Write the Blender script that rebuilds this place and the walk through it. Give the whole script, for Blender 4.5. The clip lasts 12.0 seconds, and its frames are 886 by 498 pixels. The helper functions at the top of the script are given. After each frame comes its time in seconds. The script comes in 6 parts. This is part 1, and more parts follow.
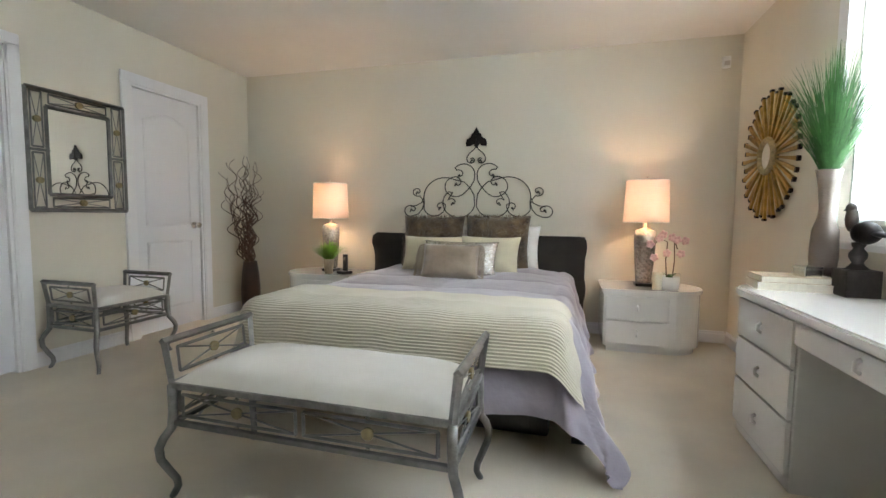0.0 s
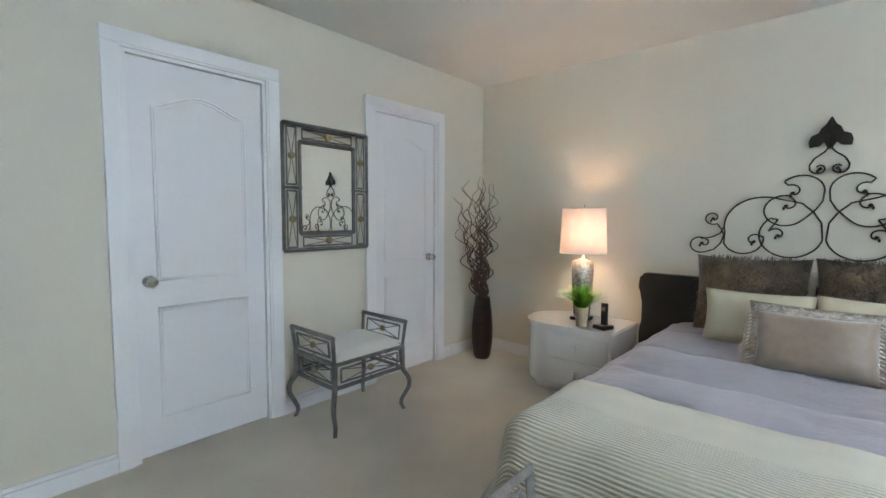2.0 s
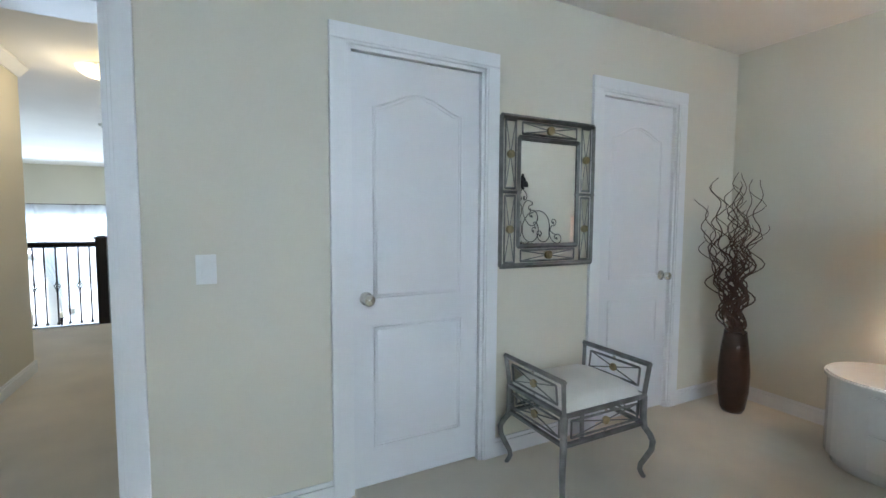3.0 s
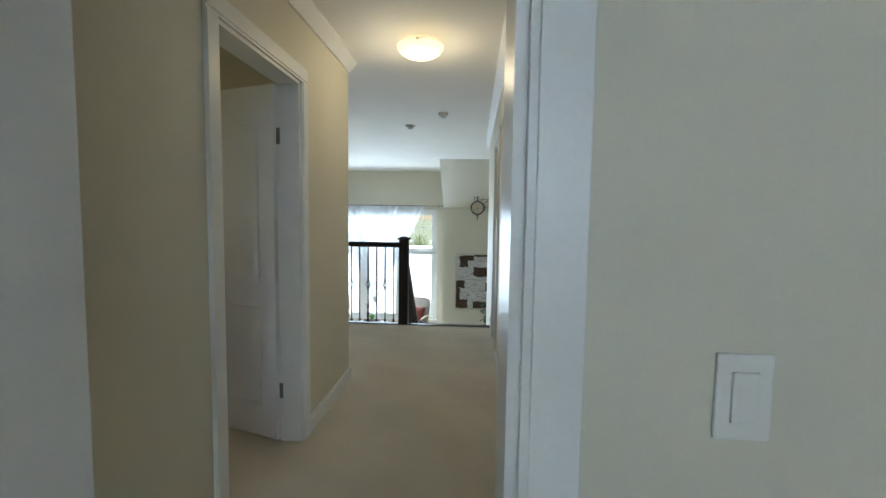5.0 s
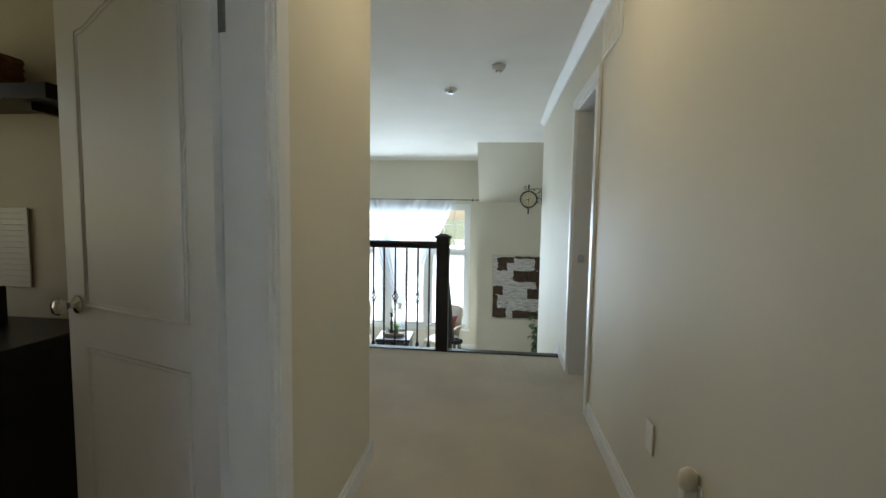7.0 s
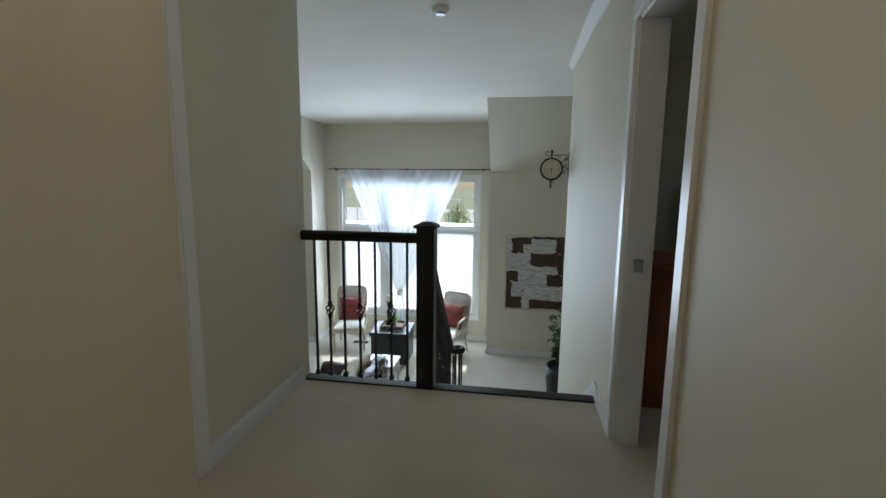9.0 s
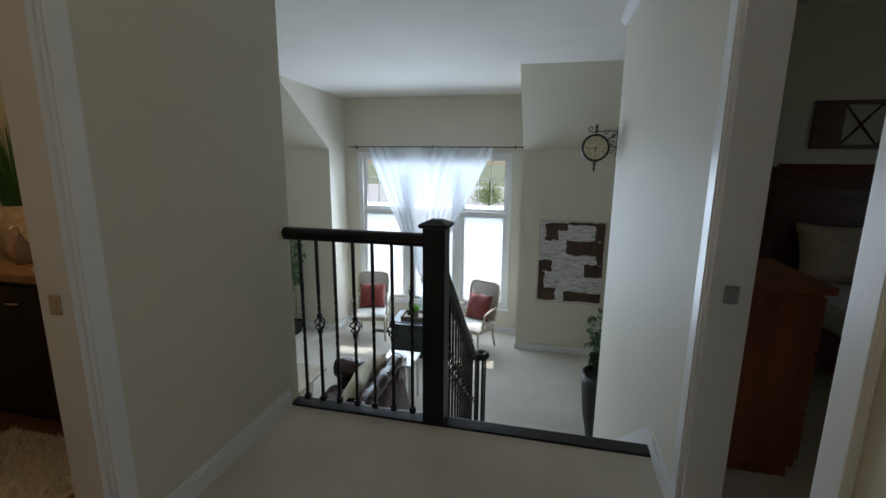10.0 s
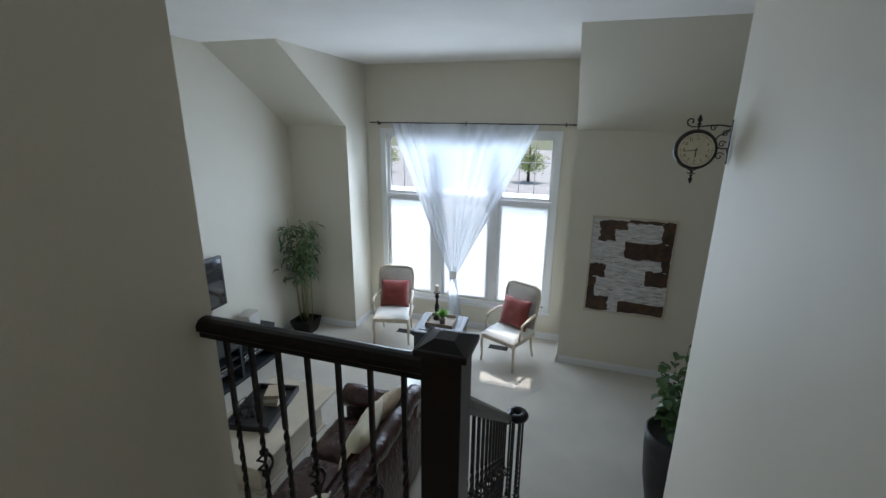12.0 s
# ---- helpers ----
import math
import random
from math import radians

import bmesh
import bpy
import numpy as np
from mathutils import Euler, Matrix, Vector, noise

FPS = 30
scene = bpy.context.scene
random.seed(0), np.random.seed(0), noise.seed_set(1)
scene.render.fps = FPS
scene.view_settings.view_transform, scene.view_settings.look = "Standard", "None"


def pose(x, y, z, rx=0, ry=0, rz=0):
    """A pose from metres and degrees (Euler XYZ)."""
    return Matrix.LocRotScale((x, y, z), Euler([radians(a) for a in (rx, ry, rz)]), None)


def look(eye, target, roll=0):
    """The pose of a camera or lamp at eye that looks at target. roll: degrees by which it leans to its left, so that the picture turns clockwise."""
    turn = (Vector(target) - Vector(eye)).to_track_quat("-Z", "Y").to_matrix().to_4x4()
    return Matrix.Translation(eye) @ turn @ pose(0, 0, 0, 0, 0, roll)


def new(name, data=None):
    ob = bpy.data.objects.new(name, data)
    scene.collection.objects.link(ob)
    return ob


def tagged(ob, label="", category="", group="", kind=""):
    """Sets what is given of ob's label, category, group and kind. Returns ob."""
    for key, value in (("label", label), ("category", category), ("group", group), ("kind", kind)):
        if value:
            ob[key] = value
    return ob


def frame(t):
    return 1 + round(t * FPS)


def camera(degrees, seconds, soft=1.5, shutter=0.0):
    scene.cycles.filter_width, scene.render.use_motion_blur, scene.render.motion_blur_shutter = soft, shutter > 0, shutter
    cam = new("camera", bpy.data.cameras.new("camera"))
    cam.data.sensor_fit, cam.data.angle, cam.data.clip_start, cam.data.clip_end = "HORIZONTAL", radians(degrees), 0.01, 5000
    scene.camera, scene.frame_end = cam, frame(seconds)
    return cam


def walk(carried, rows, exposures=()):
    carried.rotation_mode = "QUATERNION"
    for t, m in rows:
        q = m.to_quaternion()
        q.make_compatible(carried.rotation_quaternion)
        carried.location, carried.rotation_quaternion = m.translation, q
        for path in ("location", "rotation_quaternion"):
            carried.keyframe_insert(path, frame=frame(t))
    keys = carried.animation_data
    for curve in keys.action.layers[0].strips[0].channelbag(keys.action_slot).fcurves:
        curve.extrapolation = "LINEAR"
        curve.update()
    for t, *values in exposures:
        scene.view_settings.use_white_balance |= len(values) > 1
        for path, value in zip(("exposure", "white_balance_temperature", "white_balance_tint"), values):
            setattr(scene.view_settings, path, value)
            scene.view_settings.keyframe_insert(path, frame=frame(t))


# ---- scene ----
cam = camera(90.0, 12.0)
PATH = [
    (0, (-0.096, 0.159, 1.032), (-0.634, 2.08, 0.882), 0.6),
    (0.5, (-0.211, 0.381, 1.088), (-0.903, 2.251, 0.937), 0.5),
    (1, (-0.38, 0.575, 1.13), (-1.258, 2.366, 0.986), 0.5),
    (1.5, (-0.586, 0.744, 1.197), (-1.695, 2.402, 1.058), 0.4),
    (2, (-0.877, 0.808, 1.25), (-2.202, 2.3, 1.11), 0.3),
    (2.5, (-1.166, 0.854, 1.273), (-2.741, 2.08, 1.141), 0.3),
    (3, (-1.494, 0.873, 1.293), (-3.27, 1.783, 1.156), 0.3),
    (3.5, (-1.797, 0.839, 1.306), (-3.703, 1.431, 1.173), 0.3),
    (5.3, (-3.06, 0.375, 1.322), (-5.044, 0.171, 1.167), 1.0),
    (5.5, (-3.19, 0.304, 1.316), (-5.171, 0.079, 1.159), 1.1),
    (6, (-3.505, 0.176, 1.292), (-5.485, -0.058, 1.135), 1.1),
    (6.5, (-3.838, 0.125, 1.262), (-5.818, -0.11, 1.106), 1.0),
    (7, (-4.16, 0.103, 1.241), (-6.14, -0.129, 1.086), 0.9),
    (9, (-5.459, 0.16, 1.3), (-7.413, -0.146, 1.008), 0.6),
    (9.5, (-5.753, 0.148, 1.321), (-7.688, -0.22, 0.977), 0.4),
    (10, (-6.076, 0.151, 1.35), (-7.986, -0.293, 0.953), 0.5),
    (10.5, (-6.346, 0.14, 1.382), (-8.233, -0.349, 0.934), 0.3),
    (11, (-6.62, 0.059, 1.466), (-8.487, -0.466, 0.974), 0.6),
    (11.5, (-6.87, 0.007, 1.529), (-8.717, -0.55, 1.002), 0.7),
    (12, (-7.128, -0.052, 1.611), (-8.955, -0.64, 1.047), 0.6),
]
EXPO = [(0.0, 0.92, 6900, 14), (0.7, 0.92, 6600, 14), (1.5, 0.95, 6200, 12), (2.7, 1.1, 5950, 11), (3.5, 0.76, 5750, 8), (5.5, 0.5, 6150, 6), (7.0, 0.45, 6250, 6), (9.0, -0.2, 6150, 9), (12.0, -0.42, 6000, 13)]
walk(cam, [(t, look(eye, target, roll)) for t, eye, target, roll in PATH], EXPO)

# ---- world, sun and large lights ----
world = bpy.data.worlds.new("world")
scene.world = world
world.use_nodes = True
wn = world.node_tree
sky = wn.nodes.new("ShaderNodeTexSky")
sky.sky_type, sky.sun_disc = "NISHITA", False
sky.sun_elevation, sky.sun_rotation = radians(60.5), radians(-90)
wn.links.new(sky.outputs[0], wn.nodes["Background"].inputs[0])
wn.nodes["Background"].inputs[1].default_value = 0.15


def lamp(name, kind, m, energy, color, **settings):
    data = bpy.data.lights.new(name, kind)
    data.energy, data.color = energy, color
    if "size" in settings:
        data.shape, data.size, data.size_y = "RECTANGLE", settings["size"], settings["size_y"]
    if "radius" in settings:
        data.shadow_soft_size = settings["radius"]
    if "angle" in settings:
        data.angle = radians(settings["angle"])
    ob = new(name, data)
    ob.matrix_world = m
    return ob


lamp("sun", "SUN", look((-30, 0, 50), (-30 + math.cos(radians(60.5)), 0.02, 50 - math.sin(radians(60.5)))), 5.0, (1.0, 0.95, 0.88), angle=0.6)
lamp("bay_daylight", "AREA", look((-13.62, -1.77, 0.1), (-10, -1.77, -0.3)), 82, (0.72, 0.86, 1.0), size=2.5, size_y=2.4)
lamp("bay_opening_daylight", "AREA", look((-13.24, -1.77, 0.1), (-10, -1.77, -0.3)), 95, (0.72, 0.86, 1.0), size=2.4, size_y=2.3)
# Added warm fill that brightens the office; no such source is known there.
lamp("office_fill", "AREA", look((-4.8, -3.42, 1.5), (-4.8, 0, 1.2)), 1.7, (1.0, 0.62, 0.18), size=1.0, size_y=1.0)
# Added fill for the dark guest room, set in an unseen opening.
lamp("guest_fill", "AREA", look((-8.0, 3.94, 1.5), (-8.0, 0, 1.0)), 0.3, (1.0, 0.80, 0.55), size=1.1, size_y=1.1)
lamp("bedroom_daylight", "AREA", look((1.30, 1.55, 1.62), (-2, 1.55, 1.2)), 131, (0.74, 0.87, 1.0), size=2.5, size_y=1.2)
WARM = (1.0, 0.69, 0.44)


# ---- materials ----
def mat(name, color, rough=0.5, metal=0.0, vary=0.12, scale=6.0, bump=0.0, bump_scale=60.0, stretch=(1, 1, 1), coat=0.0, sheen=0.0, second=None, each=0.0, spec=0.5):
    """A painted, woven, wooden or metal surface: two scales of colour variation and a fine relief."""
    m = bpy.data.materials.new(name)
    m.use_nodes = True
    t = m.node_tree
    b = t.nodes["Principled BSDF"]
    b.inputs["Roughness"].default_value, b.inputs["Metallic"].default_value = rough, metal
    b.inputs["Coat Weight"].default_value, b.inputs["Sheen Weight"].default_value = coat, sheen
    b.inputs["Specular IOR Level"].default_value = spec
    geo = t.nodes.new("ShaderNodeTexCoord")
    mapping = t.nodes.new("ShaderNodeMapping")
    mapping.inputs["Scale"].default_value = stretch
    t.links.new(geo.outputs["Object"], mapping.inputs[0])
    big, small = t.nodes.new("ShaderNodeTexNoise"), t.nodes.new("ShaderNodeTexNoise")
    big.inputs["Scale"].default_value, small.inputs["Scale"].default_value = scale, bump_scale
    big.inputs["Detail"].default_value, small.inputs["Detail"].default_value = 5, 3
    for n in (big, small):
        t.links.new(mapping.outputs[0], n.inputs["Vector"])
    mixv = t.nodes.new("ShaderNodeMath")
    mixv.operation = "MULTIPLY_ADD"
    t.links.new(small.outputs[0], mixv.inputs[0])
    mixv.inputs[1].default_value = 0.35
    t.links.new(big.outputs[0], mixv.inputs[2])
    ramp = t.nodes.new("ShaderNodeValToRGB")
    ramp.color_ramp.elements[0].position, ramp.color_ramp.elements[1].position = 0.45, 0.9
    dark = [max(0.0, c * (1 - vary)) for c in color]
    lite = list(second) if second else [min(1.0, c * (1 + vary)) for c in color]
    ramp.color_ramp.elements[0].color, ramp.color_ramp.elements[1].color = (*dark, 1), (*lite, 1)
    t.links.new(mixv.outputs[0], ramp.inputs[0])
    out = ramp.outputs[0]
    if each:
        info = t.nodes.new("ShaderNodeObjectInfo")
        hue = t.nodes.new("ShaderNodeHueSaturation")
        rng = t.nodes.new("ShaderNodeMapRange")
        rng.inputs[3].default_value, rng.inputs[4].default_value = 1 - each, 1 + each
        t.links.new(info.outputs["Random"], rng.inputs[0])
        t.links.new(rng.outputs[0], hue.inputs["Value"])
        t.links.new(out, hue.inputs["Color"])
        out = hue.outputs[0]
    t.links.new(out, b.inputs["Base Color"])
    if bump:
        bp = t.nodes.new("ShaderNodeBump")
        bp.inputs["Strength"].default_value, bp.inputs["Distance"].default_value = bump, 0.01
        t.links.new(small.outputs[0], bp.inputs["Height"])
        t.links.new(bp.outputs[0], b.inputs["Normal"])
    return m


def glow(name, color, strength):
    m = bpy.data.materials.new(name)
    m.use_nodes = True
    b = m.node_tree.nodes["Principled BSDF"]
    b.inputs["Base Color"].default_value = (*color, 1)
    b.inputs["Emission Color"].default_value, b.inputs["Emission Strength"].default_value = (*color, 1), strength
    return m


def veil(name, color, through_share, clear_share=0.0):
    """Thin cloth that light passes: diffuse, translucent and, where sheer, open weave."""
    m = bpy.data.materials.new(name)
    m.use_nodes = True
    t = m.node_tree
    t.nodes.remove(t.nodes["Principled BSDF"])
    d, tr, cl = (t.nodes.new("ShaderNodeBsdf" + k) for k in ("Diffuse", "Translucent", "Transparent"))
    noise_t = t.nodes.new("ShaderNodeTexNoise")
    noise_t.inputs["Scale"].default_value, noise_t.inputs["Detail"].default_value = 220, 2
    ramp = t.nodes.new("ShaderNodeValToRGB")
    ramp.color_ramp.elements[0].color = (*[c * 0.86 for c in color], 1)
    ramp.color_ramp.elements[1].color = (*color, 1)
    t.links.new(noise_t.outputs[0], ramp.inputs[0])
    for n in (d, tr):
        t.links.new(ramp.outputs[0], n.inputs[0])
    a, c = t.nodes.new("ShaderNodeMixShader"), t.nodes.new("ShaderNodeMixShader")
    a.inputs[0].default_value, c.inputs[0].default_value = through_share, clear_share
    t.links.new(d.outputs[0], a.inputs[1]), t.links.new(tr.outputs[0], a.inputs[2])
    t.links.new(a.outputs[0], c.inputs[1]), t.links.new(cl.outputs[0], c.inputs[2])
    t.links.new(c.outputs[0], t.nodes["Material Output"].inputs[0])
    return m


def clear_glass(name):
    m = bpy.data.materials.new(name)
    m.use_nodes = True
    b = m.node_tree.nodes["Principled BSDF"]
    b.inputs["Transmission Weight"].default_value, b.inputs["Roughness"].default_value, b.inputs["IOR"].default_value = 1.0, 0.0, 1.05
    return m


CREAM = mat("cream_wall_paint", (0.69, 0.65, 0.545), 0.6, vary=0.025, scale=1.3, bump=0.06, bump_scale=180)
CEIL = mat("white_ceiling_paint", (0.83, 0.80, 0.75), 0.8, vary=0.03, scale=2, bump=0.12, bump_scale=220)
TRIM = mat("white_trim_paint", (0.80, 0.80, 0.80), 0.32, vary=0.03, scale=3, bump=0.03, bump_scale=90)
DOOR = mat("white_door_paint", (0.78, 0.78, 0.79), 0.38, vary=0.02, scale=3, bump=0.02, bump_scale=120, stretch=(1, 1, 0.15))
CARPET = mat("cream_carpet", (0.82, 0.735, 0.60), 0.95, vary=0.10, scale=2.2, bump=0.9, bump_scale=420, sheen=0.25)
CARPET_LOW = mat("pale_carpet", (0.66, 0.61, 0.52), 0.95, vary=0.08, scale=2.2, bump=0.9, bump_scale=420, sheen=0.25)
TILE = mat("brown_bath_tile", (0.20, 0.11, 0.06), 0.3, vary=0.2, scale=5, bump=0.05)
STEEL = mat("brushed_pewter_metal", (0.23, 0.23, 0.225), 0.40, 0.85, vary=0.25, scale=20, bump=0.15, bump_scale=150)
BRONZE = mat("aged_bronze_medallion", (0.38, 0.31, 0.18), 0.5, 0.7, vary=0.3, scale=40, bump=0.3, bump_scale=90)
IRON = mat("dark_wrought_iron", (0.035, 0.03, 0.028), 0.5, 0.6, vary=0.3, scale=30, bump=0.2, bump_scale=120)
CHROME = mat("satin_nickel", (0.72, 0.70, 0.66), 0.22, 1.0, vary=0.06, scale=10)
ESPRESSO = mat("espresso_stained_wood", (0.010, 0.007, 0.006), 0.38, vary=0.4, scale=8, bump=0.08, bump_scale=60, stretch=(1, 1, 0.2), spec=0.3)
BLACKPAINT = mat("black_painted_wood", (0.022, 0.026, 0.030), 0.35, vary=0.3, scale=8, bump=0.08)
CHERRY = mat("cherry_wood", (0.26, 0.085, 0.035), 0.4, vary=0.35, scale=4, bump=0.06, stretch=(3, 3, 0.3))
MAHOG = mat("dark_mahogany", (0.085, 0.022, 0.016), 0.35, vary=0.35, scale=4, bump=0.06, stretch=(3, 0.4, 3))
LACQUER = mat("white_lacquer", (0.80, 0.78, 0.74), 0.12, vary=0.02, scale=3, coat=0.5)
LEATHER = mat("black_leather", (0.020, 0.017, 0.016), 0.28, vary=0.3, scale=6, bump=0.18, bump_scale=70)
SOFA = mat("oxblood_leather", (0.048, 0.019, 0.017), 0.27, vary=0.35, scale=7, bump=0.9, bump_scale=24)
SEATCLOTH = mat("ivory_seat_cloth", (0.64, 0.62, 0.57), 0.8, vary=0.05, scale=5, bump=0.35, bump_scale=320, sheen=0.3)
COMFORT = mat("lilac_grey_satin", (0.31, 0.285, 0.335), 0.48, vary=0.08, scale=5, bump=0.35, bump_scale=26, sheen=0.5)
IVORY = mat("ivory_pillow_linen", (0.64, 0.59, 0.43), 0.85, vary=0.06, scale=8, bump=0.35, bump_scale=240, sheen=0.2)
WHITEC = mat("white_pillow_cotton", (0.80, 0.78, 0.74), 0.85, vary=0.04, scale=8, bump=0.3, bump_scale=200)
TAUPE = mat("taupe_satin", (0.29, 0.225, 0.165), 0.36, vary=0.2, scale=5, bump=0.25, bump_scale=30, sheen=0.5)
SILVER = mat("silver_sequin_cloth", (0.66, 0.64, 0.60), 0.25, 0.8, vary=0.4, scale=45, bump=1.0, bump_scale=70)
FUR = mat("brown_fur_cloth", (0.075, 0.045, 0.024), 0.9, vary=0.6, scale=13, bump=1.0, bump_scale=90, second=(0.25, 0.17, 0.095), stretch=(1, 1, 0.8), sheen=0.4)
RED = mat("brick_red_cushion_cloth", (0.22, 0.034, 0.024), 0.8, vary=0.15, scale=10, bump=0.4, bump_scale=150, sheen=0.4)
PALEWOOD = mat("washed_pale_wood", (0.60, 0.52, 0.40), 0.45, vary=0.12, scale=9, bump=0.1, stretch=(1, 1, 0.2))
CANE = mat("grey_upholstery", (0.55, 0.51, 0.46), 0.8, vary=0.08, scale=8, bump=0.4, bump_scale=260)
GOLD = mat("antique_gold_leaf", (0.46, 0.30, 0.09), 0.42, 0.65, vary=0.4, scale=12, bump=0.2, each=0.25)
DARKVASE = mat("dark_brown_lacquer_vase", (0.038, 0.017, 0.011), 0.28, vary=0.4, scale=9, bump=0.25, bump_scale=30)
TWIG = mat("brown_willow_twig", (0.085, 0.045, 0.028), 0.6, vary=0.35, scale=30, bump=0.3)
LEAF = mat("green_leaf", (0.075, 0.14, 0.045), 0.5, vary=0.35, scale=14, each=0.3)
GRASSY = mat("bright_green_grass_blade", (0.15, 0.34, 0.035), 0.55, vary=0.4, scale=12)
TALLGRASS = mat("tall_green_grass_blade", (0.05, 0.16, 0.045), 0.5, vary=0.5, scale=8)
MERCURY = mat("crackled_silver_ceramic", (0.55, 0.50, 0.44), 0.22, 0.6, vary=0.35, scale=60, bump=0.4, bump_scale=60)
CERAM = mat("pearl_ceramic", (0.21, 0.17, 0.145), 0.16, 0.3, vary=0.15, scale=6, coat=0.6)
POT = mat("matte_black_pot", (0.018, 0.018, 0.019), 0.45, vary=0.3, scale=10)
BEIGEPOT = mat("beige_textured_pot", (0.50, 0.40, 0.28), 0.7, vary=0.2, scale=40, bump=0.4)
PLASTIC = mat("white_plastic", (0.80, 0.79, 0.76), 0.35, vary=0.02, scale=4)
BLACKPLASTIC = mat("black_plastic", (0.015, 0.015, 0.016), 0.28, vary=0.2, scale=10)
SCREEN = mat("dark_glass_screen", (0.006, 0.006, 0.008), 0.06, vary=0.2, scale=3, coat=0.5)
PAPER = mat("pale_paper", (0.70, 0.66, 0.56), 0.8, vary=0.08, scale=30)
MARBLE = mat("beige_marble", (0.62, 0.54, 0.42), 0.18, vary=0.12, scale=4, coat=0.4)
BASKET = mat("brown_wicker", (0.23, 0.11, 0.045), 0.7, vary=0.5, scale=30, bump=0.8, bump_scale=80, stretch=(1, 1, 5))
WAX = mat("ivory_candle_wax", (0.78, 0.72, 0.58), 0.5, vary=0.04)
PETAL = mat("pink_orchid_petal", (0.72, 0.50, 0.50), 0.6, vary=0.15, scale=20)
CURTAIN = veil("sheer_white_curtain", (0.84, 0.87, 0.92), 0.46, 0.15)
OUTLEAF = veil("street_tree_leaf", (0.52, 0.60, 0.30), 0.55)
BLIND = veil("white_roller_blind", (0.95, 0.95, 0.94), 0.65)
SHADE = veil("cream_lamp_shade", (0.86, 0.70, 0.59), 0.11)
FROST = glow("frosted_lamp_bowl", (1.0, 0.84, 0.55), 0.8)
BULB = glow("bright_bulb", (1.0, 0.75, 0.42), 5.0)
GLASS = clear_glass("window_glass")
MIRROR = mat("silvered_mirror", (0.92, 0.93, 0.92), 0.01, 1.0, vary=0.0)
GRASSGROUND = mat("dry_lawn", (0.30, 0.33, 0.20), 0.9, vary=0.3, scale=1.0, bump=0.6)
STUCCO = mat("pale_house_siding", (0.78, 0.76, 0.72), 0.8, vary=0.1, scale=3)
ROOF = mat("grey_shingles", (0.46, 0.45, 0.43), 0.85, vary=0.3, scale=12, bump=0.5)
BARK = mat("tree_bark", (0.14, 0.10, 0.07), 0.9, vary=0.3, scale=12, bump=0.6)


# ---- mesh helpers ----
def box(bm, x0, x1, y0, y1, z0, z1, bevel=0.0):
    made = bmesh.ops.create_cube(bm, size=1)["verts"]
    for v in made:
        v.co = Vector(((x0 + x1) / 2 + v.co.x * (x1 - x0), (y0 + y1) / 2 + v.co.y * (y1 - y0), (z0 + z1) / 2 + v.co.z * (z1 - z0)))
    if bevel:
        edges = {e for v in made for e in v.link_edges}
        bmesh.ops.bevel(bm, geom=list(edges), offset=bevel, segments=2, affect="EDGES", profile=0.6)
    return bm


def boxes(*rows, bevel=0.0):
    bm = bmesh.new()
    for r in rows:
        box(bm, *r, bevel=bevel)
    return bm


def prism(bm, points, axis, a, b):
    """A polygon in the plane across an axis, drawn out from a to b."""
    def place(p, q):
        return {"x": (q, p[0], p[1]), "y": (p[0], q, p[1]), "z": (p[0], p[1], q)}[axis]
    lo, hi = [bm.verts.new(place(p, a)) for p in points], [bm.verts.new(place(p, b)) for p in points]
    n = len(points)
    bm.faces.new(lo), bm.faces.new(hi[::-1])
    for i in range(n):
        bm.faces.new((lo[i], hi[i], hi[(i + 1) % n], lo[(i + 1) % n]))
    bmesh.ops.recalc_face_normals(bm, faces=bm.faces)
    return bm


def lathe(bm, profile, x=0.0, y=0.0, sides=28, sx=1.0, sy=1.0):
    """A turned body from (radius, height) pairs, bottom to top."""
    rings = []
    for r, z in profile:
        rings.append([bm.verts.new((x + sx * r * math.cos(2 * math.pi * i / sides), y + sy * r * math.sin(2 * math.pi * i / sides), z)) for i in range(sides)])
    for a, b in zip(rings, rings[1:]):
        for i in range(sides):
            f = bm.faces.new((a[i], a[(i + 1) % sides], b[(i + 1) % sides], b[i]))
            f.smooth = True
    if profile[0][0] > 1e-4:
        bm.faces.new(rings[0][::-1])
    if profile[-1][0] > 1e-4:
        bm.faces.new(rings[-1])
    return bm


def tube(bm, points, radius, sides=8, taper=None, flat=1.0):
    """A rod along points; taper gives the radius at its end."""
    pts = [Vector(p) for p in points]
    n = len(pts)
    rings = []
    ref = None
    for i, p in enumerate(pts):
        d = (pts[min(i + 1, n - 1)] - pts[max(i - 1, 0)])
        d = d.normalized() if d.length > 1e-9 else Vector((0, 0, 1))
        if ref is None:
            ref = Vector((0, 0, 1)) if abs(d.z) < 0.9 else Vector((1, 0, 0))
        side = d.cross(ref)
        side = side.normalized() if side.length > 1e-6 else Vector((0, 1, 0))
        up = side.cross(d).normalized()
        ref = up
        r = radius if taper is None else radius + (taper - radius) * i / (n - 1)
        rings.append([bm.verts.new(p + side * (r * math.cos(2 * math.pi * k / sides)) + up * (r * flat * math.sin(2 * math.pi * k / sides))) for k in range(sides)])
    for a, b in zip(rings, rings[1:]):
        for k in range(sides):
            f = bm.faces.new((a[k], a[(k + 1) % sides], b[(k + 1) % sides], b[k]))
            f.smooth = sides > 5
    bm.faces.new(rings[0][::-1]), bm.faces.new(rings[-1])
    return bm


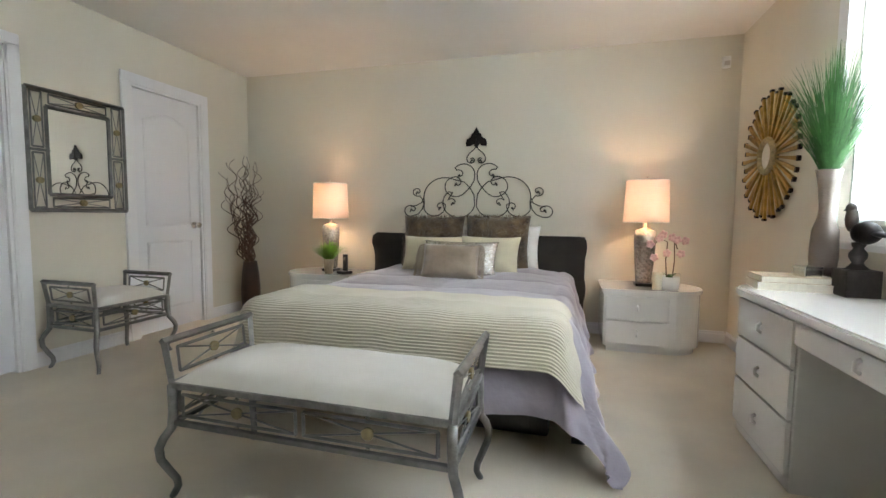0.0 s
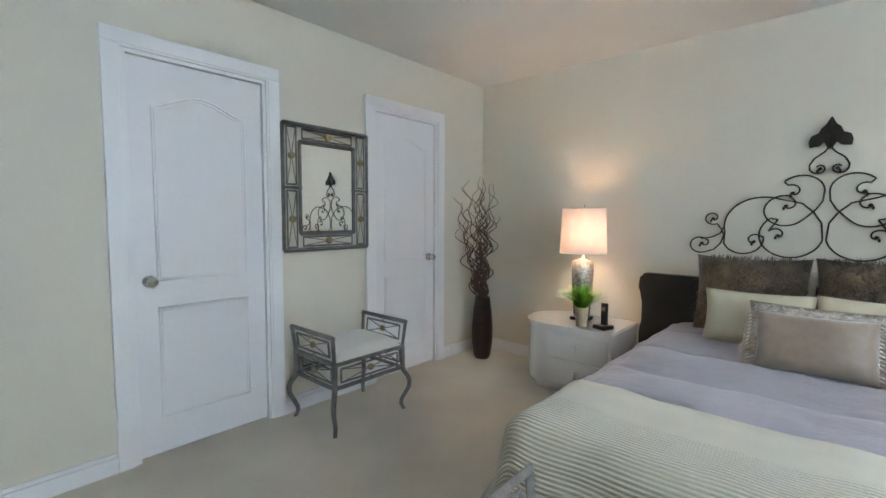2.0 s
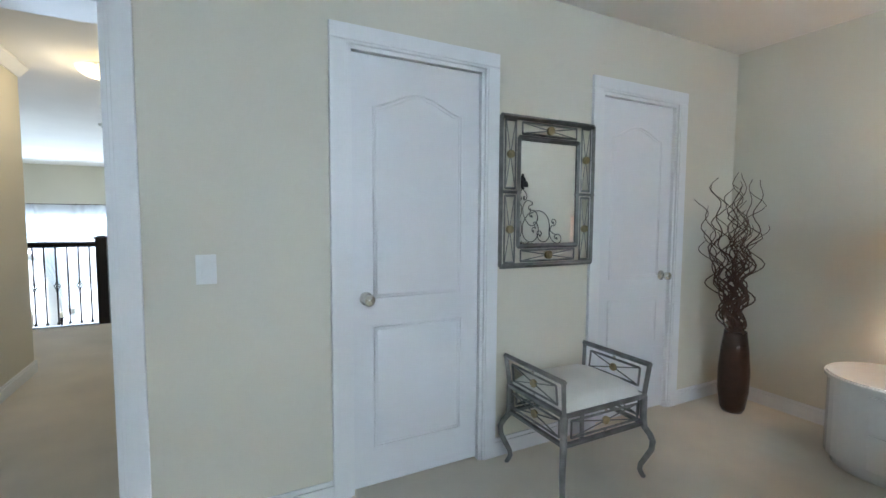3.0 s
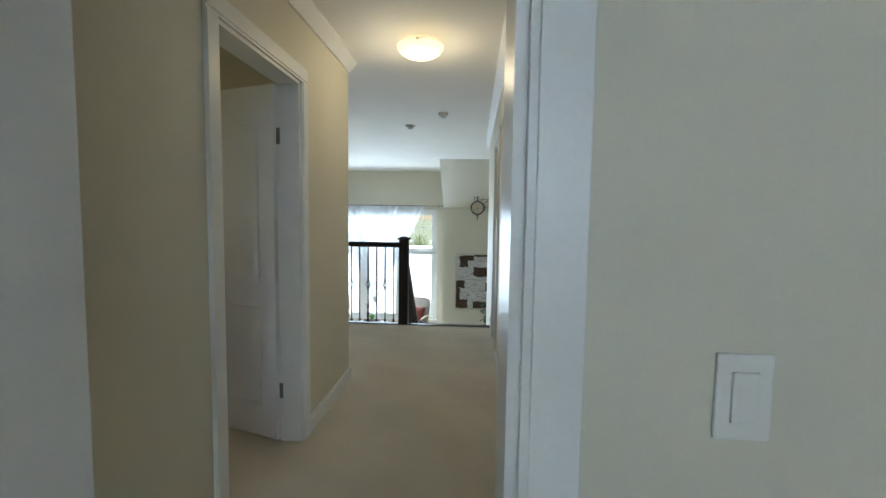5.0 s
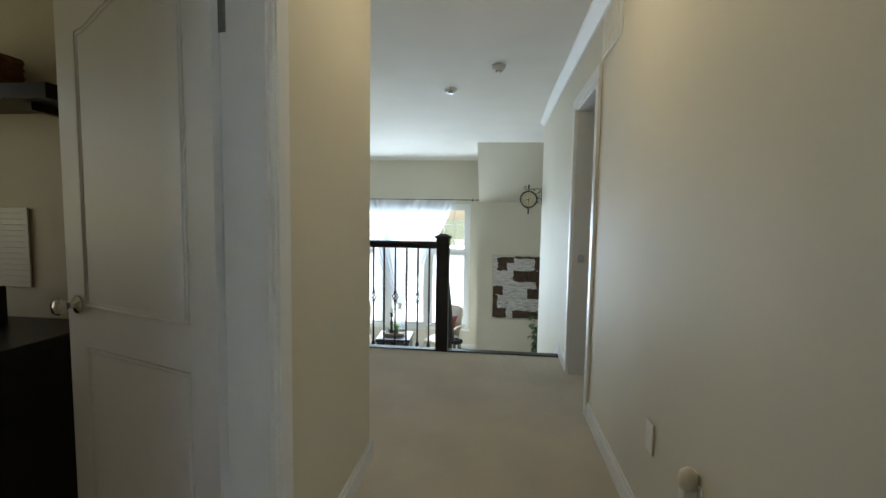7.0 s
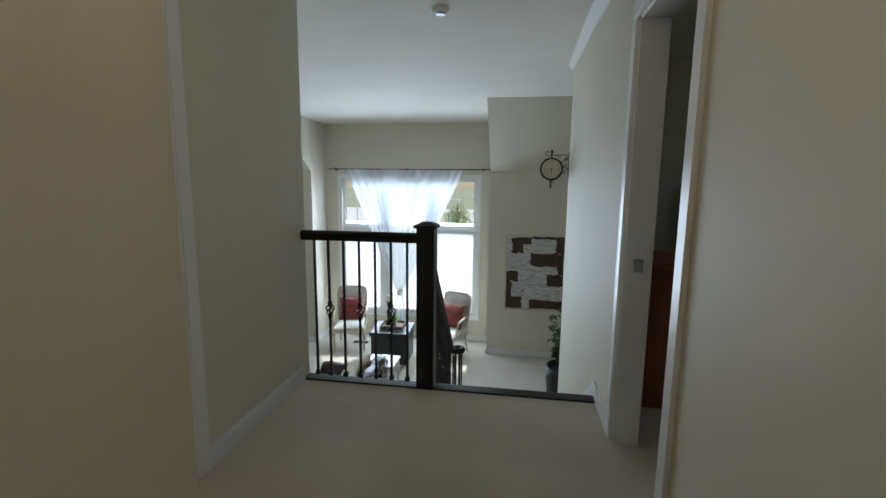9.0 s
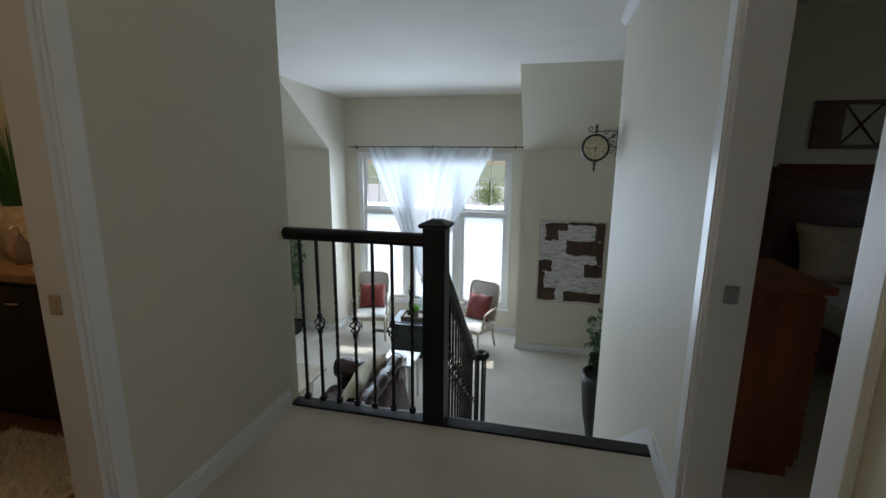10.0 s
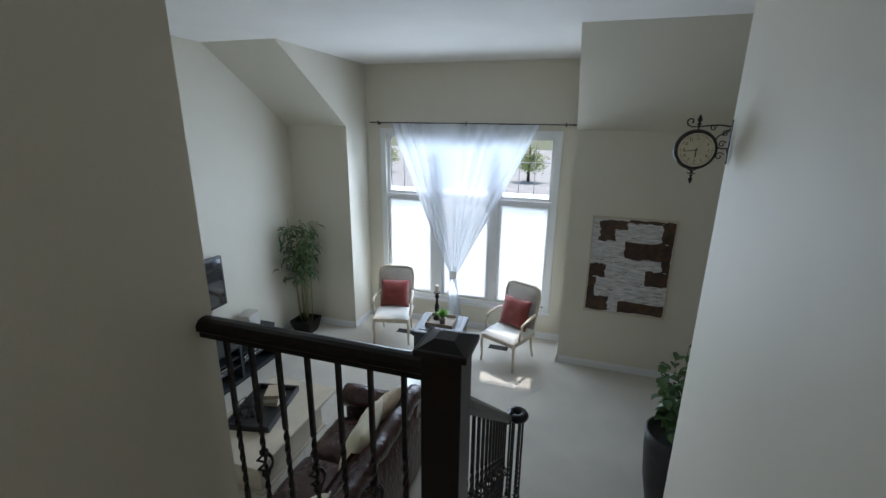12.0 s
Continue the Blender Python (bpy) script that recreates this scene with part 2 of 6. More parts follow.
def ball(bm, c, r, sub=2):
    made = bmesh.ops.create_icosphere(bm, subdivisions=sub, radius=1)["verts"]
    rr = r if isinstance(r, (tuple, list)) else (r, r, r)
    for v in made:
        v.co = Vector((c[0] + v.co.x * rr[0], c[1] + v.co.y * rr[1], c[2] + v.co.z * rr[2]))
        for f in v.link_faces:
            f.smooth = True
    return bm


def blade(bm, base, tip, width, droop, steps=4):
    """One bent grass blade, a thin folded strip."""
    base, tip = Vector(base), Vector(tip)
    side = (tip - base).cross(Vector((0, 0, 1)))
    side = side.normalized() if side.length > 1e-6 else Vector((1, 0, 0))
    rows = []
    for i in range(steps + 1):
        f = i / steps
        p = base.lerp(tip, f) + Vector((0, 0, droop * (4 * f * (1 - f)) * 0.5))
        w = width * (1 - f) ** 0.7 * 0.5 + 0.0004
        rows.append((bm.verts.new(p - side * w), bm.verts.new(p + side * w)))
    for a, b in zip(rows, rows[1:]):
        bm.faces.new((a[0], a[1], b[1], b[0]))


def finish(bm, name, material):
    me = bpy.data.meshes.new(name)
    bm.to_mesh(me)
    bm.free()
    me.materials.append(material)
    return me


def part(name, bm, material, parent, label=""):
    ob = new(name, finish(bm, name, material))
    ob.parent = parent
    return tagged(ob, label)


def thing(name, label, category, m=None, group=""):
    ob = new(name)
    ob.empty_display_size = 0.1
    if m is not None:
        ob.matrix_basis = m
    return tagged(ob, label, category, group)


def solid(name, bm, material, label, category, m=None, group=""):
    ob = new(name, finish(bm, name, material))
    if m is not None:
        ob.matrix_basis = m
    return tagged(ob, label, category, group)


def setting(name, bm, material, label, category="wall"):
    return tagged(new(name, finish(bm, name, material)), label, category, kind="structure")


# ---- structure ----
H, LOW, LIVE = 2.485, -1.63, 2.485
EDGE = -8.13
setting("floor", boxes((EDGE + 0.05, 1.3, -5.2, 4.4, -0.24, 0), (-10.2, EDGE + 0.05, 0.82, 4.4, -0.24, 0)), CARPET, "cream wall-to-wall carpet on the upper floor", "floor")
setting("floor_living", boxes((-13.6, EDGE, -4.5, 4.0, LOW - 0.2, LOW)), CARPET_LOW, "pale cream carpet in the sunken living room", "floor")
setting("ceiling", boxes((EDGE, 1.35, -5.2, 4.4, H, H + 0.1), (-10.1, EDGE, 0.82, 4.4, H, H + 0.1)), CEIL, "white painted plaster ceiling", "ceiling")
setting("ceiling_living", prism(bmesh.new(), [(EDGE, H), (-13.65, 2.37), (-13.65, 2.65), (EDGE, 2.65)], "y", -4.6, 4.0), CEIL, "white plaster ceiling over the living room", "ceiling")

# bedroom
setting("wall_west", boxes(
    (-3.66, -3.45, -1.7, -0.30, 0, H), (-3.66, -3.45, -0.30, 0.545, 2.05, H), (-3.66, -3.45, 0.545, 1.40, 0, H),
    (-3.66, -3.45, 1.40, 2.11, 2.05, H), (-3.66, -3.45, 2.11, 2.93, 0, H), (-3.66, -3.45, 2.93, 3.62, 2.05, H), (-3.66, -3.45, 3.62, 4.27, 0, H)),
    CREAM, "cream painted bedroom wall with three doorways")
setting("wall_north", boxes((-3.66, 1.32, 4.27, 4.39, 0, H)), CREAM, "cream painted wall behind the bed")
setting("wall_east", boxes((1.2, 1.32, -1.7, 0.2, 0, H), (1.2, 1.32, 2.82, 4.27, 0, H), (1.2, 1.32, 0.2, 2.82, 0, 1.0), (1.2, 1.32, 0.2, 2.82, 2.25, H)), CREAM, "cream painted wall with a wide window")
setting("wall_south", boxes((-3.66, 1.32, -1.82, -1.7, 0, H)), CREAM, "plain cream painted wall")
# closets behind the closed doors
setting("wall_closet", boxes((-4.25, -3.66, 0.82, 0.9, 0, H), (-4.35, -4.25, 0.82, 4.39, 0, H)), CREAM, "plain closet wall")

# hall
setting("wall_hall_south", boxes((-6.25, -5.295, -0.62, -0.50, 0, H), (-5.295, -4.50, -0.62, -0.50, 2.05, H), (-4.50, -3.66, -0.62, -0.50, 0, H)), CREAM, "cream painted hall wall with an open doorway")
setting("wall_hall_north", boxes((-6.98, -3.66, 0.70, 0.82, 0, H), (-7.68, -6.98, 0.70, 0.82, 2.05, H), (-10.1, -7.68, 0.70, 0.82, LOW, H)), CREAM, "cream painted hall wall that runs on beside the stairs")
setting("wall_office_west", boxes((-6.25, -5.95, -3.4, -0.62, 0, H)), CREAM, "cream wall between office and bathroom")
# Opening in the south wall is added, out of view, for the office fill.
setting("wall_office", boxes((-6.25, -5.4, -3.52, -3.4, 0, H), (-4.2, -3.45, -3.52, -3.4, 0, H), (-5.4, -4.2, -3.52, -3.4, 0, 0.9), (-5.4, -4.2, -3.52, -3.4, 2.1, H), (-3.66, -3.45, -3.4, -1.82, 0, H)), CREAM, "cream office walls")
setting("wall_bath", boxes((-6.37, -6.25, -1.30, -1.18, 0, H), (-7.05, -6.37, -1.30, -1.18, 2.05, H), (-8.165, -7.05, -1.30, -1.18, 0, H)), CREAM, "cream painted landing wall with the bathroom doorway")
setting("wall_bath_inner", boxes((-8.165, EDGE + 0.12, -4.35, -1.30, LOW, H), (EDGE + 0.12, -6.25, -3.3, -3.2, 0, H)), CREAM, "cream wall between bathroom and living room")
setting("wall_landing", boxes((EDGE - 0.01, EDGE + 0.05, -1.30, 0.70, LOW, -0.03)), CREAM, "cream wall under the landing")
# The gap in the far wall is added to admit the fill lamp.
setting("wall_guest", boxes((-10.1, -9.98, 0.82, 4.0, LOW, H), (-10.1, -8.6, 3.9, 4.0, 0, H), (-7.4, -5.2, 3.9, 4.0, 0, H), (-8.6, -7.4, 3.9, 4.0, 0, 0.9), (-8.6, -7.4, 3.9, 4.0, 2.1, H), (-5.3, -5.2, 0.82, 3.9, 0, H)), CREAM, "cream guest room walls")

# living room
WX, BAYX, YL, YR, KNEE = -12.88, -13.5, -3.36, -0.22, 1.5
setting("wall_living_west", boxes((WX - 0.12, WX, -4.47, YL - 0.12, LOW, LIVE), (WX - 0.12, WX, YR + 0.12, 4.0, LOW, LIVE)), CREAM, "cream knee wall under the sloped ceiling")
for label_end, ya, yb in (("south", YL - 0.12, YL), ("north", YR, YR + 0.12)):
    bm = prism(bmesh.new(), [(BAYX - 0.1, LOW), (WX, LOW), (WX, KNEE), (-11.4, 2.46), (-11.4, LIVE), (BAYX - 0.1, LIVE)], "y", ya, yb)
    setting("wall_bay_" + label_end, bm, CREAM, "cream cheek wall of the window bay")
for label_end, ya, yb in (("south", -4.47, YL - 0.12), ("north", YR + 0.12, 4.0)):
    bm = prism(bmesh.new(), [(WX, KNEE), (-11.4, 2.46), (-11.4, LIVE), (WX, LIVE)], "y", ya, yb)
    setting("ceiling_slope_" + label_end, bm, CREAM, "cream sloped ceiling beside the window bay", "ceiling")
WY0, WY1, WZ0, WZ1 = -3.04, -0.50, -1.13, 1.38
setting("wall_window", boxes((BAYX - 0.12, BAYX, YL, WY0, LOW, LIVE), (BAYX - 0.12, BAYX, WY1, YR, LOW, LIVE), (BAYX - 0.12, BAYX, WY0, WY1, LOW, WZ0), (BAYX - 0.12, BAYX, WY0, WY1, WZ1, LIVE)), CREAM, "cream wall round the tall living room window")
setting("wall_living_south", boxes((WX, EDGE, -4.47, -4.35, LOW, LIVE)), CREAM, "cream wall with the television")
setting("wall_living_north", boxes((WX, -10.1, 3.9, 4.0, LOW, H)), CREAM, "plain cream living room wall")

# stairs
RISE, RUN = 1.63 / 9, 0.235
bm = bmesh.new()
for i in range(8):
    box(bm, EDGE - RUN * (i + 1) - 0.02, EDGE - RUN * i, -0.30, 0.70, LOW, -RISE * (i + 1), bevel=0.012)
setting("stairs", bm, CARPET, "carpeted flight of stairs down to the living room", "stairs")
setting("stringer", prism(bmesh.new(), [(EDGE, -0.02), (EDGE - RUN * 8.3, -RISE * 8.3 - 0.02), (EDGE - RUN * 8.3, LOW), (EDGE, LOW)], "y", -0.42, -0.30), CREAM, "cream stair side wall", "stairs")
setting("nosing", boxes((EDGE - 0.035, EDGE + 0.055, -1.18, 0.70, -0.03, 0.010), bevel=0.008), ESPRESSO, "dark stained wooden floor edge at the stair head", "trim")


# trim
def baseboard(name, x0, x1, y0, y1, z=0.0, h=0.10):
    """A board with a slimmer moulded top along a wall."""
    bm = boxes((x0, x1, y0, y1, z, z + h * 0.78))
    if abs(x1 - x0) < abs(y1 - y0):
        m = (x1 - x0) * 0.45
        mid = (x0, x1 - m) if name.endswith("w") else (x0 + m, x1)
        box(bm, mid[0], mid[1], y0, y1, z + h * 0.78, z + h, bevel=0.003)
    else:
        m = (y1 - y0) * 0.45
        mid = (y0, y1 - m) if name.endswith("s") else (y0 + m, y1)
        box(bm, x0, x1, mid[0], mid[1], z + h * 0.78, z + h, bevel=0.003)
    return setting("baseboard", bm, TRIM, "white moulded baseboard", "baseboard")


for y0, y1 in ((-1.7, -0.38), (0.629, 1.318), (2.192, 2.848), (3.702, 4.27)):
    baseboard("w", -3.45, -3.434, y0, y1)
baseboard("n", -3.434, 1.184, 4.254, 4.27)
baseboard("e", 1.184, 1.2, -1.7, 4.27)
baseboard("s", -6.25, -5.377, -0.50, -0.484)
baseboard("s", -4.418, -3.66, -0.50, -0.484)
baseboard("w", -6.266, -6.25, -1.164, -0.484)
baseboard("n", -6.898, -3.66, 0.684, 0.70)
baseboard("n", -8.1, -7.762, 0.684, 0.70)
baseboard("s", EDGE + 0.06, -7.134, -1.18, -1.164)
baseboard("w", WX, WX + 0.016, -4.35, YL - 0.02, LOW)
baseboard("w", WX, WX + 0.016, YR + 0.02, 3.9, LOW)
baseboard("s", BAYX + 0.016, WX + 0.016, YL, YL + 0.016, LOW)
baseboard("n", BAYX + 0.016, WX + 0.016, YR - 0.016, YR, LOW)
baseboard("w", BAYX, BAYX + 0.016, YL, YR, LOW)
baseboard("s", WX, EDGE, -4.35, -4.334, LOW)
# coving along both hall walls
setting("coving", prism(bmesh.new(), [(-0.50, H), (-0.50, H - 0.085), (-0.485, H - 0.085), (-0.43, H - 0.02), (-0.43, H)], "x", -6.25, -3.66), TRIM, "white coving along the hall ceiling", "trim")
setting("coving", prism(bmesh.new(), [(0.70, H), (0.70, H - 0.085), (0.685, H - 0.085), (0.63, H - 0.02), (0.63, H)], "x", -10.1, -3.66), TRIM, "white coving along the hall ceiling", "trim")
# stepped skirt beside the stairs
bm = bmesh.new()
prism(bm, [(EDGE + 0.06, 0.0), (EDGE + 0.06, 0.10), (EDGE - 0.05, 0.10), (EDGE - RUN * 8.2, -RISE * 8.2 + 0.13), (EDGE - RUN * 8.2, -RISE * 9.0)], "y", 0.686, 0.70)
setting("trim", bm, TRIM, "white skirting board following the stairs", "trim")


def casing(name, axis, wall_at, out, a, b, top, jamb):
    """Moulded casing round an opening from a to b, on the wall's face, and the jamb lining."""
    frame_w = 0.082
    bm = bmesh.new()
    for lo, hi, z0, z1 in ((a - frame_w, a, 0, top), (b, b + frame_w, 0, top), (a - frame_w, b + frame_w, top, top + frame_w)):
        w = hi - lo
        for k, (inset, depth) in enumerate(((0, 0.014), (0.012, 0.019), (0.05, 0.013))):
            f0, f1 = sorted((wall_at, wall_at + out * depth))
            if z0 == 0:
                side = 1 if lo < a else -1
                p, q = (lo + 0.0015 * k, hi - inset - 0.0004 * k) if side == 1 else (lo + inset + 0.0004 * k, hi - 0.0015 * k)
                za, zb = z0, z1 - 0.0004 * k
            else:
                p, q, za, zb = lo + 0.0015 * k, hi - 0.0015 * k, z0 + inset + 0.0004 * k, z1 - 0.0015 * k
            if axis == "y":
                box(bm, f0, f1, p, q, za, zb, bevel=0.002)
            else:
                box(bm, p, q, f0, f1, za, zb, bevel=0.002)
    ob = setting(name, bm, TRIM, "white moulded door casing", "trim")
    if jamb is None:
        return ob
    j0, j1 = sorted(jamb)
    bm = bmesh.new()
    for p, q, z0, z1 in ((a, a + 0.018, 0, top), (b - 0.018, b, 0, top), (a, b, top - 0.018, top)):
        if axis == "y":
            box(bm, j0, j1, p, q, z0, z1)
        else:
            box(bm, p, q, j0, j1, z0, z1)
    setting("trim", bm, TRIM, "white door jamb lining", "trim")
    return ob


casing("trim", "y", -3.45, 1, -0.30, 0.545, 2.05, (-3.663, -3.447))
casing("trim", "y", -3.66, -1, -0.30, 0.545, 2.05, None)
casing("trim", "y", -3.45, 1, 1.40, 2.11, 2.05, (-3.663, -3.447))
casing("trim", "y", -3.45, 1, 2.93, 3.62, 2.05, (-3.663, -3.447))
casing("trim", "x", -0.50, 1, -5.295, -4.50, 2.05, (-0.623, -0.497))
casing("trim", "x", 0.70, -1, -7.68, -6.98, 2.05, (0.697, 0.823))
casing("trim", "x", -1.18, 1, -7.05, -6.37, 2.05, (-1.303, -1.177))


def panel_door(name, width, m, label, knob_side, hinges=()):
    """A two-panel moulded door with an arched top panel. Its hinge edge is at 0, it lies along local x, faces local -y."""
    door = tagged(new(name), label, "door", kind="structure")
    door.matrix_basis = m
    h, th = 2.029, 0.036
    part("leaf", boxes((0, width, -th / 2, th / 2, 0.012, h), bevel=0.003), DOOR, door)
    margin = width * 0.155
    for face in (-1, 1):
        def moulding(points):
            bm = bmesh.new()
            for rad, off in ((0.005, 0.0), (0.003, 0.013)):
                cx = sum(p[0] for p in points) / len(points)
                cz = sum(p[1] for p in points) / len(points)
                ring = [(p[0] + (off if p[0] < cx else -off), face * th / 2, p[1] + (off if p[1] < cz else -off)) for p in points]
                tube(bm, ring + ring[:1], rad, sides=6)
            return bm
        lo, hi = margin, width - margin
        arch = [(lo, 1.80)] + [(lo + (hi - lo) * i / 12, 1.80 + 0.075 * math.sin(math.pi * i / 12) ** 1.6) for i in range(1, 12)] + [(hi, 1.80)]
        part("upper_panel", moulding([(hi, 0.92), (lo, 0.92)] + arch), DOOR, door)
        part("lower_panel", moulding([(lo, 0.20), (hi, 0.20), (hi, 0.78), (lo, 0.78)]), DOOR, door)
        kx = width - 0.065 if knob_side > 0 else 0.065
        bm = lathe(bmesh.new(), [(0.031, 0), (0.031, 0.006), (0.012, 0.012), (0.011, 0.03), (0.024, 0.042), (0.028, 0.056), (0.022, 0.068), (0.0, 0.072)], sides=20)
        bmesh.ops.transform(bm, matrix=pose(kx, face * th / 2, 0.92, 90 if face < 0 else -90), verts=bm.verts)
        part("door_knob", bm, CHROME, door, "satin nickel door knob")
    for z in hinges:
        bm = boxes((-0.022, 0.016, -0.052, -0.005, z - 0.045, z + 0.045), bevel=0.002)
        tube(bm, [(-0.004, -0.024, z - 0.048), (-0.004, -0.024, z + 0.048)], 0.007)
        for dz in (-0.028, 0, 0.028):
            ball(bm, (-0.018, -0.056, z + dz), 0.004, 1)
        part("hinge", bm, STEEL, door, "satin nickel hinge")
    return door


panel_door("door_1", 0.67, pose(-3.488, 2.09, 0, 0, 0, -90), "closed white two-panel closet door beside the mirror", 1)
panel_door("door_2", 0.65, pose(-3.488, 2.95, 0, 0, 0, 90), "closed white two-panel door near the corner", 1)
panel_door("door_3", 0.755, pose(-5.274, -0.63, 0, 0, 0, -109), "open white two-panel office door", 1, hinges=(0.30, 1.75))


# windows
def window(name, x, y0, y1, z0, z1, columns, label, out, transom=None, muntins=()):
    """A window in a wall across x: casing, frames, panes, blinds; out is the way to the room."""
    w = tagged(new(name), label, "window", kind="structure")
    f = 0.085
    a, b = sorted((x, x + out * 0.02))
    part("window_frame", boxes((a, b, y0 - f, y0, z0 - f, z1 + f), (a, b, y1, y1 + f, z0 - f, z1 + f), (a, b, y0, y1, z1, z1 + f), (a, b, y0, y1, z0 - f, z0), bevel=0.004), TRIM, w)
    part("window_sill", boxes((min(x, x + out * 0.045), max(x, x + out * 0.045), y0 - f - 0.02, y1 + f + 0.02, z0 - f - 0.02, z0 - f + 0.012), bevel=0.005), TRIM, w)
    g = x - out * 0.07
    for c0, c1 in columns:
        s = 0.045
        rows = [(z0, z1)] if transom is None else [(z0, transom - 0.03), (transom + 0.03, z1)]
        for r, (p, q) in enumerate(rows):
            bm = boxes((g - 0.03, g + 0.03, c0, c0 + s, p, q), (g - 0.03, g + 0.03, c1 - s, c1, p, q), (g - 0.03, g + 0.03, c0 + s, c1 - s, p, p + s), (g - 0.03, g + 0.03, c0 + s, c1 - s, q - s, q), bevel=0.004)
            if r == 1:
                for k in (1, 2):
                    yy = c0 + s + (c1 - c0 - 2 * s) * k / 3
                    box(bm, g - 0.008, g + 0.008, yy - 0.006, yy + 0.006, p + s, q - s)
                zz = p + s + (q - p - 2 * s) * 0.62
                box(bm, g - 0.0075, g + 0.0075, c0 + s, c1 - s, zz - 0.006, zz + 0.006)
            sash = part("sash", bm, TRIM, w)
            pane = part("pane", boxes((g - 0.003, g + 0.003, c0 + s, c1 - s, p + s, q - s)), GLASS, sash)
            pane.visible_shadow = False
            if r == 0:
                part("blind", boxes((g + out * 0.036, g + out * 0.040, c0 + s - 0.01, c1 - s + 0.01, p + 0.02, q - s * 0.4)), BLIND, w, "white translucent window blind")
                part("blind_rail", boxes((g + out * 0.032, g + out * 0.05, c0 + s - 0.01, c1 - s + 0.01, p + 0.01, p + 0.03), bevel=0.004), TRIM, w)
        if c1 < y1 - 0.02:
            nxt = min(c[0] for c in columns if c[0] > c1)
            part("mullion", boxes((x - out * 0.10, x - out * 0.005, c1, nxt, z0, z1), bevel=0.004), TRIM, w)
        if transom is not None:
            part("transom", boxes((x - out * 0.10, x - out * 0.005, c0, c1, transom - 0.03, transom + 0.03), bevel=0.004), TRIM, w)
    return w


window("window_1", BAYX, WY0, WY1, WZ0, WZ1, ((-3.04, -2.28), (-2.13, -1.37), (-1.25, -0.50)), "tall white three-part window with white blinds", 1, transom=0.45)
window("window_2", 1.2, 0.2, 2.82, 1.0, 2.25, ((0.2, 1.46), (1.56, 2.82)), "wide bright bedroom window with white blinds", -1)

# outside
setting("ground", boxes((-400, 400, -400, 400, -3.2, -3.0)), GRASSGROUND, "lawn and ground round the house", "ground")
# Overhang stays out of view; placed to shorten the sun patches on the floor.
setting("eaves", boxes((-14.15, BAYX - 0.12, -4.6, 1.0, 2.24, 2.35), (-14.19, -14.15, -4.6, 1.0, 2.17, 2.37)), TRIM, "unseen white roof eaves that trim the sun at the window", "roof")


# ---- bedroom ----
def smooth_grid(nx, ny, place, thick=0.0):
    """A quilted or draped sheet from a function of (u, v) in 0..1, with a thickness."""
    bm = bmesh.new()
    vs = [[bm.verts.new(place(i / nx, j / ny)) for i in range(nx + 1)] for j in range(ny + 1)]
    for j in range(ny):
        for i in range(nx):
            bm.faces.new((vs[j][i], vs[j][i + 1], vs[j + 1][i + 1], vs[j + 1][i])).smooth = True
    if thick:
        bmesh.ops.recalc_face_normals(bm, faces=bm.faces)
        bmesh.ops.solidify(bm, geom=bm.faces[:], thickness=thick)
    return bm


def drape(x0, x1, y0, y1, top, drop_x, drop_y, flare, fold, seed, thick, nx=90, ny=70, puff=0.0, round_r=0.09):
    """Cloth that lies on a bed from y0 (foot) to y1 and hangs over the foot and both sides."""
    wide, long = (x1 - x0) + 2 * drop_x, (y1 - y0) + drop_y

    def hang(d, flare=flare):
        if d <= 0:
            return 0.0, 0.0
        a = min(d / round_r, math.pi / 2)
        down = round_r * (1 - math.cos(a)) + max(0.0, d - round_r * math.pi / 2)
        out = round_r * math.sin(a) + flare * max(0.0, d - round_r * math.pi / 2)
        return out, down

    def place(u, v):
        s, q = u * wide - drop_x, v * long - drop_y
        dl, dr, df = max(0, -s), max(0, s - (x1 - x0)), max(0, -q)
        ax, d = dr - dl, math.hypot(dl + dr, df)
        out, down = hang(d, flare * (0.75 if dl else 1.0) + (flare * 0.8 * min(1.0, (dl + dr) * df * 9)))
        x = x0 + min(max(s, 0), x1 - x0) + (out * ax / d if d else 0.0)
        y = y0 + max(q, 0) - (out * df / d if d else 0.0)
        z = max(0.012, top - down)
        k = min(1.0, (dl + dr + df) / 0.25)
        w1 = noise.noise((s * 2.2 + seed, q * 2.2, seed)) * 0.017
        w2 = noise.noise((s * 7 + seed, q * 6, seed * 2)) * 0.009
        z += (w1 + w2) * (1 - 0.6 * k) + puff * (abs(math.sin(math.pi * (s + 0.02) / 0.74)) ** 0.3 * abs(math.sin(math.pi * q / 0.42 + 0.6)) ** 0.3) * (1 - k)
        ripple = fold * k * math.sin((q if dl + dr > df else s) * 17 + 2.5 * noise.noise((s * 3, q * 3, seed)))
        ripple += fold * k * noise.noise((s * 8 + seed, q * 8, 4.0))
        if dl + dr > df:
            x += ripple * (1 if dr else -1)
        else:
            y -= ripple
        return (x, y, z)

    return smooth_grid(nx, ny, place, thick)


